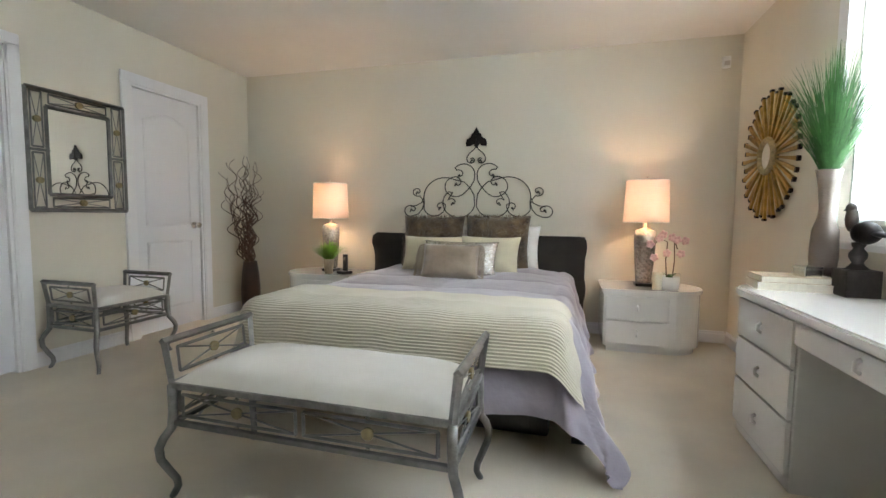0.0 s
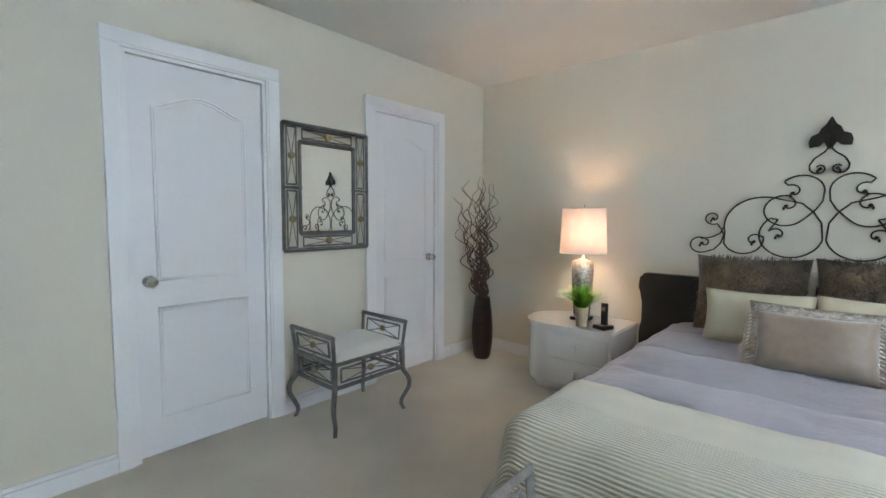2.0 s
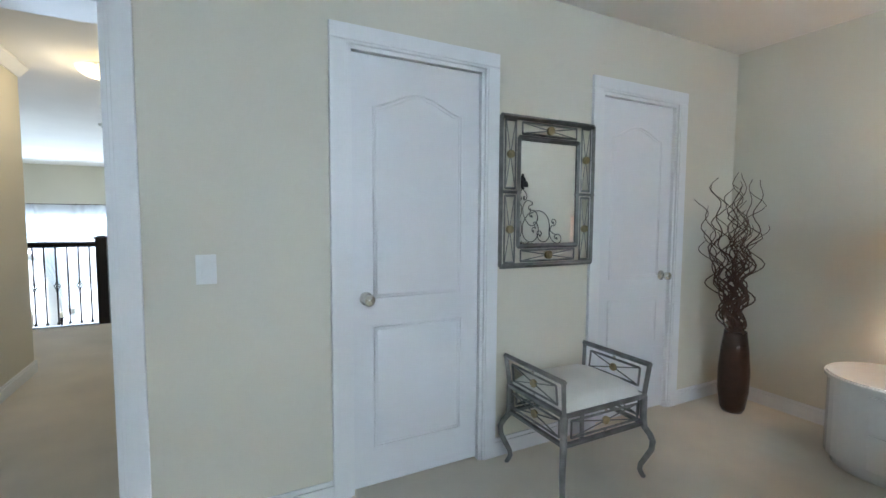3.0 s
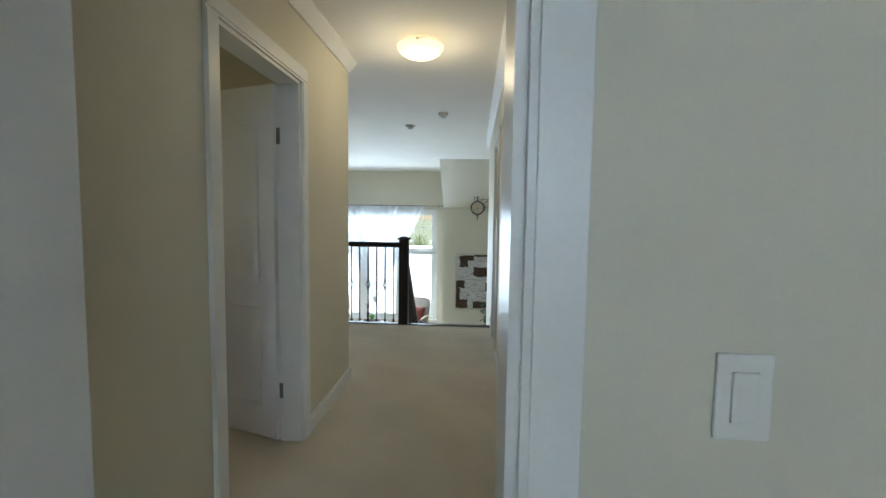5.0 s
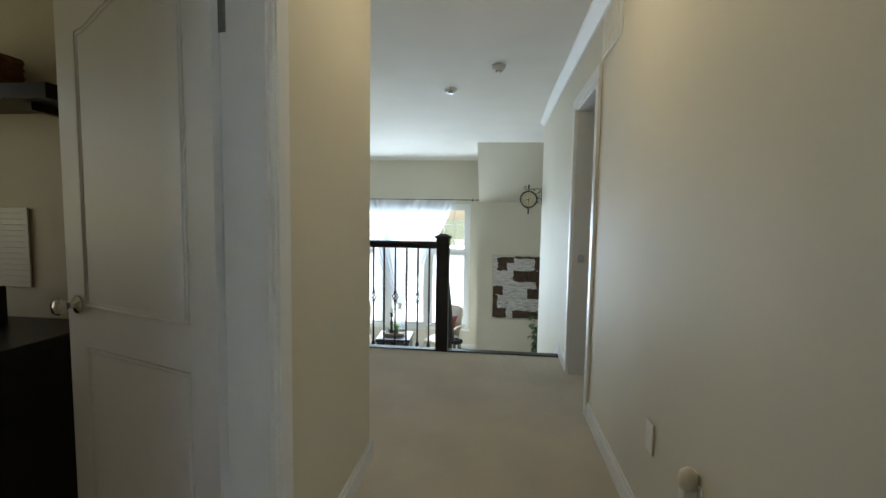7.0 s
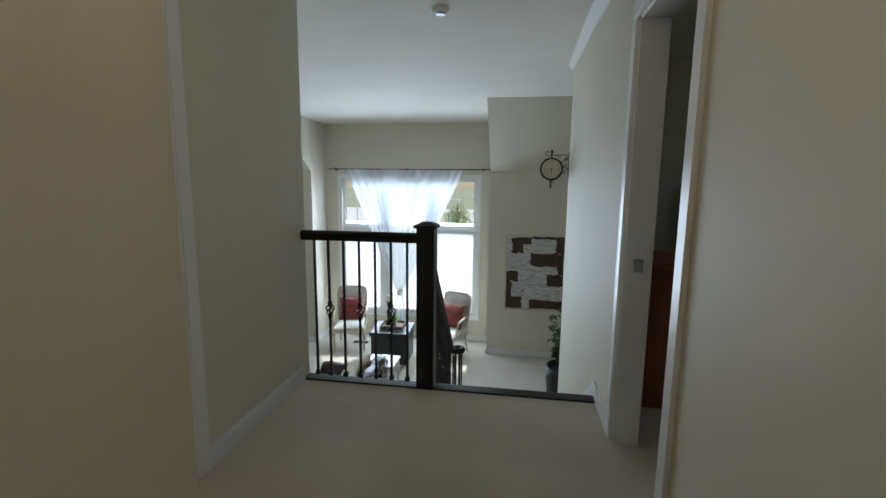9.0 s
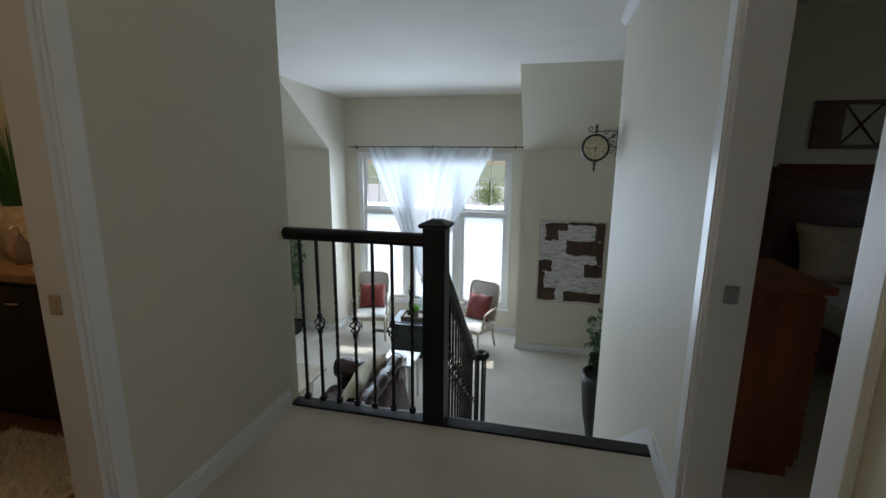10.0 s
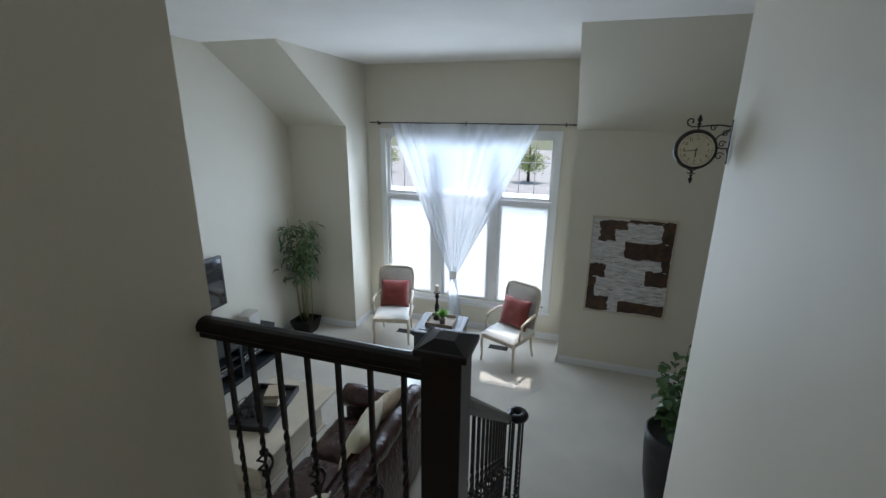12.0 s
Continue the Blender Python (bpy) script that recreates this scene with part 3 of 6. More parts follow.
def pillow(w, h, t, seed, pinch=1.0):
    """A stuffed pillow standing in local xz, with pointed corners and a seam."""
    bm = bmesh.new()
    n = 16
    sides = []
    for sgn in (1, -1):
        rows = []
        for j in range(n + 1):
            row = []
            for i in range(n + 1):
                a, b = 2 * i / n - 1, 2 * j / n - 1
                full = max(0.0, (1 - a ** 4) * (1 - b ** 4)) ** 0.55
                inset_x = 1 - 0.07 * pinch * (1 - b * b)
                inset_z = 1 - 0.07 * pinch * (1 - a * a)
                bulge = full * t / 2 * (1 + 0.18 * noise.noise((a * 2 + seed, b * 2, sgn * 3.0)))
                row.append(bm.verts.new((a * w / 2 * inset_x, -sgn * (bulge + 0.004), h / 2 + b * h / 2 * inset_z)))
            rows.append(row)
        sides.append(rows)
        for j in range(n):
            for i in range(n):
                q = (rows[j][i], rows[j][i + 1], rows[j + 1][i + 1], rows[j + 1][i])
                bm.faces.new(q if sgn > 0 else q[::-1]).smooth = True
    f, b = sides
    rim = [(0, i) for i in range(n)] + [(j, n) for j in range(n)] + [(n, i) for i in range(n, 0, -1)] + [(j, 0) for j in range(n, 0, -1)]
    for p, q in zip(rim, rim[1:] + rim[:1]):
        bm.faces.new((f[p[0]][p[1]], b[p[0]][p[1]], b[q[0]][q[1]], f[q[0]][q[1]])).smooth = True
    return bm


BEDX0, BEDX1 = -1.61, -0.13
bed = thing("bed", "king bed with black leather headboard against the wall", "bed")
part("bed_base", boxes((BEDX0 + 0.02, BEDX1 - 0.02, 2.16, 4.14, 0.03, 0.30), bevel=0.02), LEATHER, bed)
part("mattress", boxes((BEDX0 + 0.03, BEDX1 - 0.03, 2.12, 4.12, 0.30, 0.545), bevel=0.06), WHITEC, bed)
bm = smooth_grid(40, 14, lambda u, v: (-1.92 + 1.98 * u + 0.012 * math.sin(v * 9) * (1 if u > 0.5 else -1) * (abs(u - 0.5) > 0.48), 4.165 - 0.045 * (math.sin(math.pi * min(1, max(0, u * 1.0))) ** 0.25) * (0.6 + 0.4 * math.sin(math.pi * v)) - 0.02 * (v > 0.85) + 0.012 * noise.noise((u * 6, v * 4, 3)), 0.30 + 0.565 * v - 0.03 * (abs(u - 0.5) > 0.485) * v), 0)
head_back = boxes((-1.92, 0.06, 4.165, 4.255, 0.02, 0.86), bevel=0.02)
part("headboard_frame", head_back, LEATHER, bed)
part("headboard_padding", bm, LEATHER, bed)
for x in (-1.85, -0.02):
    part("leg", boxes((x - 0.03, x + 0.03, 2.2, 2.26, 0, 0.04)), LEATHER, bed)

solid("comforter", drape(BEDX0, BEDX1, 2.10, 3.98, 0.56, 0.50, 0.40, 0.30, 0.026, 3.0, 0.0, nx=170, ny=150, puff=0.034), COMFORT, "rumpled lilac grey quilted satin comforter on the bed", "comforter")


def ribbed(name, color):
    """Knitted throw: ridges across the lower half, a plain weave above; groove shade is put into the colour."""
    m = mat(name, color, 0.9, vary=0.06, scale=6, bump=0.3, bump_scale=260, sheen=0.3)
    t = m.node_tree
    b = t.nodes["Principled BSDF"]
    uv = t.nodes.new("ShaderNodeUVMap")
    sep = t.nodes.new("ShaderNodeSeparateXYZ")
    t.links.new(uv.outputs[0], sep.inputs[0])
    wave = t.nodes.new("ShaderNodeMath")
    wave.operation = "SINE"
    sc = t.nodes.new("ShaderNodeMath")
    sc.operation = "MULTIPLY"
    sc.inputs[1].default_value = 2 * math.pi / 0.0145
    t.links.new(sep.outputs[1], sc.inputs[0]), t.links.new(sc.outputs[0], wave.inputs[0])
    lim = t.nodes.new("ShaderNodeMapRange")
    lim.inputs[1].default_value, lim.inputs[2].default_value, lim.inputs[3].default_value, lim.inputs[4].default_value = 0.43, 0.46, 1.0, 0.0
    t.links.new(sep.outputs[1], lim.inputs[0])
    mul = t.nodes.new("ShaderNodeMath")
    mul.operation = "MULTIPLY"
    t.links.new(wave.outputs[0], mul.inputs[0]), t.links.new(lim.outputs[0], mul.inputs[1])
    bp = t.nodes.new("ShaderNodeBump")
    bp.inputs["Strength"].default_value, bp.inputs["Distance"].default_value = 0.6, 0.005
    t.links.new(mul.outputs[0], bp.inputs["Height"])
    t.links.new(bp.outputs[0], b.inputs["Normal"])
    # Shade between the ridges painted in: base colour multiplied darker in the troughs.
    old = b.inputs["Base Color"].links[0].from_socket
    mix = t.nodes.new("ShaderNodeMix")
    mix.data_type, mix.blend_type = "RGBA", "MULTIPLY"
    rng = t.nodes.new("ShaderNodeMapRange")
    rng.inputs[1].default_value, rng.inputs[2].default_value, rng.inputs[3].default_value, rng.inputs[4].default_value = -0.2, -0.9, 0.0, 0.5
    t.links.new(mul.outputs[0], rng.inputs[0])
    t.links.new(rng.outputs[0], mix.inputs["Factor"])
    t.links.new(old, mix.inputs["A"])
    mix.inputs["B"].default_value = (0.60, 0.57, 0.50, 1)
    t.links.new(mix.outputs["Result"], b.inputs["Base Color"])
    return m


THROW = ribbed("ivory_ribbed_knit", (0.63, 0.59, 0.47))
tw_drop, tw_len = 0.29, 0.42 + 0.26
bm = drape(BEDX0 + 0.03, BEDX1 - 0.03, 2.05, 2.45, 0.615, tw_drop, 0.26, 0.26, 0.006, 8.0, 0.0, nx=80, ny=60, round_r=0.10)
layer = bm.loops.layers.uv.new("UVMap")
bm.verts.index_update()
for f in bm.faces:
    for lp in f.loops:
        n_index = lp.vert.index
        lp[layer].uv = ((n_index % 81) / 80 * 2.3, (n_index // 81) / 60 * tw_len)
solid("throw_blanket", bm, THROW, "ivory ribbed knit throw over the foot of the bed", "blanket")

# pillows, from the headboard to the front
for x, y, z, w, h, t, tilt, turn, material, name, label in (
        (-1.24, 4.03, 0.56, 0.62, 0.40, 0.15, 14, 2, WHITEC, "white_pillow", "white cotton pillow propped on the headboard"),
        (-0.63, 4.03, 0.56, 0.62, 0.40, 0.15, 14, -2, WHITEC, "white_pillow", "white cotton pillow propped on the headboard"),
        (-1.24, 3.87, 0.57, 0.56, 0.47, 0.15, 12, 2, FUR, "fur_pillow", "brown faux fur pillow among the bed pillows"),
        (-0.675, 3.87, 0.57, 0.56, 0.48, 0.15, 12, -1, FUR, "fur_pillow", "brown faux fur pillow among the bed pillows"),
        (-1.17, 3.62, 0.57, 0.50, 0.31, 0.16, 22, 4, IVORY, "ivory_pillow", "ivory linen pillow leaning on the fur pillow"),
        (-0.70, 3.61, 0.57, 0.49, 0.32, 0.16, 22, -4, IVORY, "ivory_pillow", "ivory linen pillow leaning on the fur pillow"),
        (-0.90, 3.43, 0.57, 0.60, 0.29, 0.12, 24, -2, SILVER, "sequin_pillow", "silver sequined pillow behind the taupe pillow"),
        (-0.925, 3.27, 0.57, 0.44, 0.275, 0.15, 26, 2, TAUPE, "taupe_pillow", "taupe satin pillow with fringed ends")):
    p = thing(name, label, "pillow", pose(x, y, z, -tilt, 0, turn), "pillows on the bed")
    part("pillow_body", pillow(w, h, t, x * 9), material, p)
    if material is FUR:
        bm = bmesh.new()
        rnd = random.Random(5)
        for k in range(3200):
            a, b = rnd.uniform(-1, 1), rnd.uniform(-1, 1)
            full = max(0.0, (1 - a ** 4) * (1 - b ** 4)) ** 0.55
            base = Vector((a * w / 2 * 0.97, -full * t / 2, h / 2 + b * h / 2 * 0.97))
            tip = base + Vector((rnd.uniform(-0.02, 0.02) + a * 0.02 * (abs(a) > 0.8), -0.016 * full, rnd.uniform(-0.03, 0.006) if b < 0.85 else rnd.uniform(0.008, 0.028)))
            blade(bm, base, tip, 0.006, 0.004, 2)
        part("fur", bm, FUR, p)
    if material is TAUPE:
        for sx in (-1, 1):
            bm = bmesh.new()
            rnd = random.Random(2)
            for k in range(16):
                zz = h * (k + 0.5) / 16
                tube(bm, [(sx * w / 2 * 0.95, -0.01, zz), (sx * (w / 2 + 0.025), -0.02, zz - 0.02), (sx * (w / 2 + 0.03 + rnd.uniform(0, 0.02)), -0.02 - rnd.uniform(0, 0.02), zz - 0.07)], 0.005, 5, 0.003)
            part("fringe", bm, TAUPE, p)


# iron scroll over the headboard
def arc(cx, cz, r, a0, a1, n=20, r1=None):
    r1 = r if r1 is None else r1
    out = []
    for i in range(n + 1):
        f = i / n
        a = radians(a0 + (a1 - a0) * f)
        rr = r + (r1 - r) * f
        out.append((cx + rr * math.cos(a), cz + rr * math.sin(a)))
    return out


scroll = thing("wall_scroll", "black wrought iron scroll mounted on the wall above the headboard", "wall decoration", pose(-0.93, 4.245, 1.01))
halves = [
    [(0, 137), (4, 130), (12, 123), (16, 115)] + arc(8, 111, 8, 10, -330, 24, 2.0),
    arc(29, 84, 3, 300, 60, 12, 9) + arc(22, 84, 19, 40, 190, 24, 20) + [(3, 72), (8, 62), (16, 52)] + arc(35, 61, 20, 220, 470, 30, 18) + arc(33, 68, 9, 100, 330, 14, 3),
    arc(41, 30, 3, 250, 30, 12, 9) + arc(30, 31, 21, 60, 60, 1) + arc(30, 30, 27, 50, -170, 30, 29) + [(3, 45), (10, 58), (20, 69)] + arc(55, 40, 38, 115, -12, 30, 37) + arc(73, 24, 20, -20, -190, 24, 20) + arc(62, 22, 9, 150, -80, 14, 3),
    arc(104, 51, 3, 260, 0, 12, 8) + arc(104, 51, 8, 0, -120, 10, 9) + [(95, 36), (92, 28), (95, 17), (102, 8), (111, 4)] + arc(117, 14, 11, -110, 150, 22, 10) + arc(113, 17, 6, 130, 330, 12, 2),
    [(92, 40), (96, 30), (104, 25), (116, 22)],
]
SX, S = 0.0055, 0.0049
for side in (-1, 1):
    for curve in halves:
        pts = [(side * u * SX, 0, v * S) for u, v in curve]
        part("scroll_bar", tube(bmesh.new(), pts, 0.0052, 6), IRON, scroll)
    for u, v in ((7, 110), (29, 82), (34, 66), (40, 29), (62, 20), (104, 50), (115, 16)):
        bm = ball(bmesh.new(), (side * u * SX, -0.004, v * S), (0.013, 0.008, 0.011), 1)
        ball(bm, (side * (u + 2) * SX, -0.004, (v - 3) * S), (0.008, 0.006, 0.012), 1)
        part("leaf_tip", bm, IRON, scroll)
bm = prism(bmesh.new(), [(p[0] * SX, (p[1] + 68) * S) for p in ((-2, 66), (2, 66), (5, 73), (9, 69), (17, 68), (18, 74), (16, 81), (10, 84), (8, 90), (4, 94), (2, 99), (0, 103), (-2, 99), (-4, 94), (-8, 90), (-10, 84), (-16, 81), (-18, 74), (-17, 68), (-9, 69), (-5, 73))], "y", -0.012, 0.008)
tube(bm, [(0, -0.014, 134 * S), (0, -0.02, 153 * S), (0, -0.012, 170 * S)], 0.010, 6, 0.003)
part("finial", bm, IRON, scroll)
part("standoff", tube(bmesh.new(), [(0, 0, 134 * S), (0, 0.025, 134 * S)], 0.006), IRON, scroll)


# upholstered metal benches
def bench(length, depth, m, label, cells):
    b = thing("bench", label, "bench", m, "pewter metal benches")
    hl, hd, seat, low = length / 2, depth / 2, 0.45, 0.30

    def cell(x0, x1, z0, z1, p):
        """A framed lattice cell on a plane: p maps (u, z) to a place."""
        for ring, rad in ((((x0, z0), (x1, z0), (x1, z1), (x0, z1)), 0.007),):
            for a, c in zip(ring, ring[1:] + ring[:1]):
                part("lattice_bar", tube(bmesh.new(), [p(*a), p(*c)], rad, 4), STEEL, b)
        mx, mz = (x0 + x1) / 2, (z0 + z1) / 2
        for a, c in (((x0, z0), (x1, z1)), ((x0, z1), (x1, z0))):
            part("lattice_wire", tube(bmesh.new(), [p(*a), p(mx, mz), p(*c)], 0.0035, 5), STEEL, b)
        bm = bmesh.new()
        a, c = Vector(p(mx - 0.02, mz)), Vector(p(mx + 0.02, mz))
        out = (c - a).cross(Vector((0, 0, 1))).normalized()
        tube(bm, [Vector(p(mx, mz)) - out * 0.006, Vector(p(mx, mz)) + out * 0.006], 0.021, 16)
        part("medallion", bm, BRONZE, b, "round aged bronze medallion")
        for zz in (z0 - 0.011, z1 + 0.011):
            part("bead", ball(bmesh.new(), p(mx, zz), 0.008, 1), CHROME, b)

    for sy in (-1, 1):
        y = sy * hd
        part("rail", boxes((-hl, hl, y - 0.012, y + 0.012, seat - 0.012, seat + 0.012), bevel=0.003), STEEL, b)
        part("rail", boxes((-hl, hl, y - 0.010, y + 0.010, low - 0.010, low + 0.010), bevel=0.003), STEEL, b)
        n = cells[0]
        for k in range(n):
            x0, x1 = -hl + 0.03 + (2 * hl - 0.06) * k / n + 0.015, -hl + 0.03 + (2 * hl - 0.06) * (k + 1) / n - 0.015
            cell(x0, x1, low + 0.03, seat - 0.035, lambda u, z, y=y: (u, y, z))
    for sx in (-1, 1):
        x = sx * hl
        part("rail", boxes((x - 0.012, x + 0.012, -hd, hd, seat - 0.011, seat + 0.011), bevel=0.003), STEEL, b)
        part("rail", boxes((x - 0.010, x + 0.010, -hd, hd, low - 0.009, low + 0.009), bevel=0.003), STEEL, b)
        cell(-hd + 0.03, hd - 0.03, low + 0.03, seat - 0.035, lambda u, z, x=x: (x, u, z))
        lean = lambda z: x + sx * 0.018 * (z - seat) / 0.17
        for sy in (-1, 1):
            part("arm_post", tube(bmesh.new(), [(x, sy * hd, seat), (lean(0.62), sy * (hd + 0.012), 0.62)], 0.014, 4), STEEL, b)
        part("arm_rail", tube(bmesh.new(), [(lean(0.62), -hd - 0.02, 0.62), (lean(0.62), hd + 0.02, 0.62)], 0.015, 4), STEEL, b)
        cell(-hd + 0.04, hd - 0.04, seat + 0.04, 0.585, lambda u, z: (lean(z), u, z))
        for sy in (-1, 1):
            y = sy * hd
            o = Vector((sx * 0.7, sy * 0.7))
            pts = []
            for z, k in ((seat, 0), (0.34, 0), (0.28, 0.006), (0.24, 0.034), (0.205, 0.048), (0.16, 0.044), (0.11, 0.018), (0.07, -0.004), (0.04, -0.008), (0.018, 0.002), (0.0, 0.012)):
                pts.append((x + o.x * k, y + o.y * k, z))
            bm = tube(bmesh.new(), pts, 0.017, 8, 0.012)
            part("leg", bm, STEEL, b)
    bm = smooth_grid(28, 20, lambda u, v: ((u - 0.5) * (length - 0.03), (v - 0.5) * (depth + 0.005), seat + 0.012 + 0.062 * max(0.0, (1 - (2 * u - 1) ** 6) * (1 - (2 * v - 1) ** 6)) ** 0.5 + 0.02 * max(0, (1 - (2 * u - 1) ** 2) * (1 - (2 * v - 1) ** 2)) + 0.003 * noise.noise((u * 8, v * 5, 1))))
    base = boxes((-hl + 0.012, hl - 0.012, -hd + 0.0, hd - 0.0, seat - 0.006, seat + 0.0135))
    part("seat_board", base, SEATCLOTH, b)
    part("cushion", bm, SEATCLOTH, b, "ivory upholstered seat cushion")
    return b


bench(1.04, 0.42, pose(-0.925, 1.60, 0) @ Matrix.Scale(0.93, 4, (0, 0, 1)), "long pewter metal bench with ivory seat at the bed's foot", (2,))
bench(0.52, 0.41, pose(-3.157, 2.49, 0, 0, 0, 90) @ Matrix.Scale(0.93, 4, (0, 0, 1)), "small pewter metal stool with ivory seat below the mirror", (1,))

# framed mirror
mirror = thing("wall_mirror", "wall mirror in a pewter metal lattice frame", "mirror", pose(-3.45, 2.525, 1.435))
MY, MZ, GY, GZ = 0.335, 0.405, 0.195, 0.275


def bar_yz(y0, z0, y1, z1, r, x=0.022):
    return tube(bmesh.new(), [(x, y0, z0), (x, y1, z1)], r, 4)


for w, h, r in ((MY - 0.012, MZ - 0.012, 0.014), (GY + 0.014, GZ + 0.014, 0.013)):
    for a, c in (((-w, -h), (w, -h)), ((w, -h), (w, h)), ((w, h), (-w, h)), ((-w, h), (-w, -h))):
        part("frame_bar", bar_yz(*a, *c, r), STEEL, mirror)
part("backing", boxes((0.002, 0.012, -GY - 0.01, GY + 0.01, -GZ - 0.01, GZ + 0.01)), BLACKPLASTIC, mirror)
part("mirror_glass", boxes((0.012, 0.017, -GY, GY, -GZ, GZ)), MIRROR, mirror, "clear mirror glass")
for sy in (-1, 1):
    yc = sy * (MY + GY) / 2
    part("frame_bar", bar_yz(sy * GY, 0, sy * MY, 0, 0.008), STEEL, mirror)
    for z0, z1 in ((-MZ + 0.03, -0.02), (0.02, MZ - 0.03)):
        for a, c in (((yc - 0.033, z0), (yc + 0.033, z0)), ((yc - 0.033, z1), (yc + 0.033, z1)), ((yc - 0.033, z0), (yc - 0.033, z1)), ((yc + 0.033, z0), (yc + 0.033, z1))):
            part("lattice_bar", bar_yz(*a, *c, 0.006), STEEL, mirror)
        for s in (-1, 1):
            part("lattice_wire", bar_yz(yc - 0.03, z0 if s > 0 else z1, yc + 0.03, z1 if s > 0 else z0, 0.003), STEEL, mirror)
        part("medallion", tube(bmesh.new(), [(0.016, yc, (z0 + z1) / 2), (0.034, yc, (z0 + z1) / 2)], 0.021, 14), BRONZE, mirror, "round aged bronze medallion")
for sz in (-1, 1):
    zc = sz * (MZ + GZ) / 2
    y0, y1 = -GY + 0.005, GY - 0.005
    for a, c in (((y0, zc - 0.03), (y1, zc - 0.03)), ((y0, zc + 0.03), (y1, zc + 0.03)), ((y0, zc - 0.03), (y0, zc + 0.03)), ((y1, zc - 0.03), (y1, zc + 0.03))):
        part("lattice_bar", bar_yz(*a, *c, 0.006), STEEL, mirror)
    for s in (-1, 1):
        part("lattice_wire", bar_yz(y0, zc - s * 0.028, y1, zc + s * 0.028, 0.003), STEEL, mirror)
    part("medallion", tube(bmesh.new(), [(0.016, 0, zc), (0.034, 0, zc)], 0.023, 14), BRONZE, mirror, "round aged bronze medallion")


# nightstands: one end rounded
def nightstand(m, side):
    n = thing("nightstand", "white lacquered two-drawer nightstand with a rounded end", "nightstand", m, "white nightstands")
    w, d, h = 0.72, 0.50, 0.49

    def outline(grow):
        pts = [(-w / 2 - grow, -d / 2 - grow), (w / 2 - d / 2, -d / 2 - grow)]
        pts += [(w / 2 - d / 2 + (d / 2 + grow) * math.cos(radians(a)), (d / 2 + grow) * math.sin(radians(a))) for a in range(-80, 81, 10)]
        pts += [(w / 2 - d / 2, d / 2), (-w / 2 - grow, d / 2)]
        return [(side * p, q) for p, q in pts]
    part("body", prism(bmesh.new(), outline(0), "z", 0.05, h - 0.035), LACQUER, n)
    bm = prism(bmesh.new(), outline(0.015), "z", h - 0.035, h)
    bmesh.ops.bevel(bm, geom=[e for e in bm.edges if e.calc_length() > 0.02], offset=0.008, segments=2, affect="EDGES")
    part("top", bm, LACQUER, n)
    part("plinth", prism(bmesh.new(), outline(-0.03), "z", 0.0, 0.05), LACQUER, n)
    for z0, z1 in ((0.07, 0.248), (0.26, 0.438)):
        x0, x1 = sorted((side * (-w / 2 + 0.015), side * (w / 2 - d / 2 - 0.005)))
        dr = part("drawer", boxes((x0, x1, -d / 2 - 0.016, -d / 2 - 0.001, z0, z1), bevel=0.005), LACQUER, n)
        mx, mz = (x0 + x1) / 2, (z0 + z1) / 2
        part("handle", tube(bmesh.new(), [(mx, -d / 2 - 0.016, mz - 0.02), (mx, -d / 2 - 0.038, mz - 0.012), (mx, -d / 2 - 0.038, mz + 0.012), (mx, -d / 2 - 0.016, mz + 0.02)], 0.008, 8), PLASTIC, dr, "small white handle")
    return n


nightstand(pose(0.55, 3.99, 0), 1)
nightstand(pose(-2.31, 3.94, 0), -1)


def table_lamp(m, energy):
    t = thing("table_lamp", "lit table lamp with cream drum shade and silver base", "lamp", m, "bedside table lamps")
    part("foot", boxes((-0.065, 0.065, -0.065, 0.065, 0, 0.025), bevel=0.006), BLACKPLASTIC, t)
    part("base", lathe(bmesh.new(), [(0.045, 0.025), (0.06, 0.04), (0.072, 0.19), (0.082, 0.36), (0.078, 0.44), (0.035, 0.46), (0.012, 0.465), (0.012, 0.54)], sides=24), MERCURY, t, "crackled silver ceramic base")
    r0, r1, z0, z1 = 0.168, 0.156, 0.505, 0.835
    bm = bmesh.new()
    sides = 40
    rings = [[bm.verts.new((r * math.cos(2 * math.pi * i / sides), r * math.sin(2 * math.pi * i / sides), z)) for i in range(sides)] for r, z in ((r0, z0), ((r0 + r1) / 2, (z0 + z1) / 2), (r1, z1))]
    for a, b in zip(rings, rings[1:]):
        for i in range(sides):
            bm.faces.new((a[i], a[(i + 1) % sides], b[(i + 1) % sides], b[i])).smooth = True
    sh = part("shade", bm, SHADE, t, "cream fabric drum shade")
    for r, z in ((r0, z0), (r1, z1)):
        part("trim_ring", tube(bmesh.new(), [(r * math.cos(a * math.pi / 16), r * math.sin(a * math.pi / 16), z) for a in range(33)], 0.004, 6), SEATCLOTH, sh)
    part("harp", tube(bmesh.new(), [(0, 0, 0.53), (0.05, 0, 0.59), (0.05, 0, 0.75), (0, 0, 0.835), (0, 0, 0.855)], 0.003, 6), CHROME, t)
    part("spider", boxes((-r1, r1, -0.003, 0.003, z1 - 0.012, z1 - 0.006)), CHROME, t)
    part("finial", ball(bmesh.new(), (0, 0, 0.86), 0.008, 1), CHROME, t)
    bulb = part("bulb", ball(bmesh.new(), (0, 0, 0.58), (0.028, 0.028, 0.04), 2), BULB, t)
    c = m.translation
    lamp("bedside_light", "POINT", pose(c.x, c.y, c.z + 0.66), energy, WARM, radius=0.035)


table_lamp(pose(-2.29, 3.98, 0.49), 5.8)
table_lamp(pose(0.50, 3.98, 0.49), 5.8)


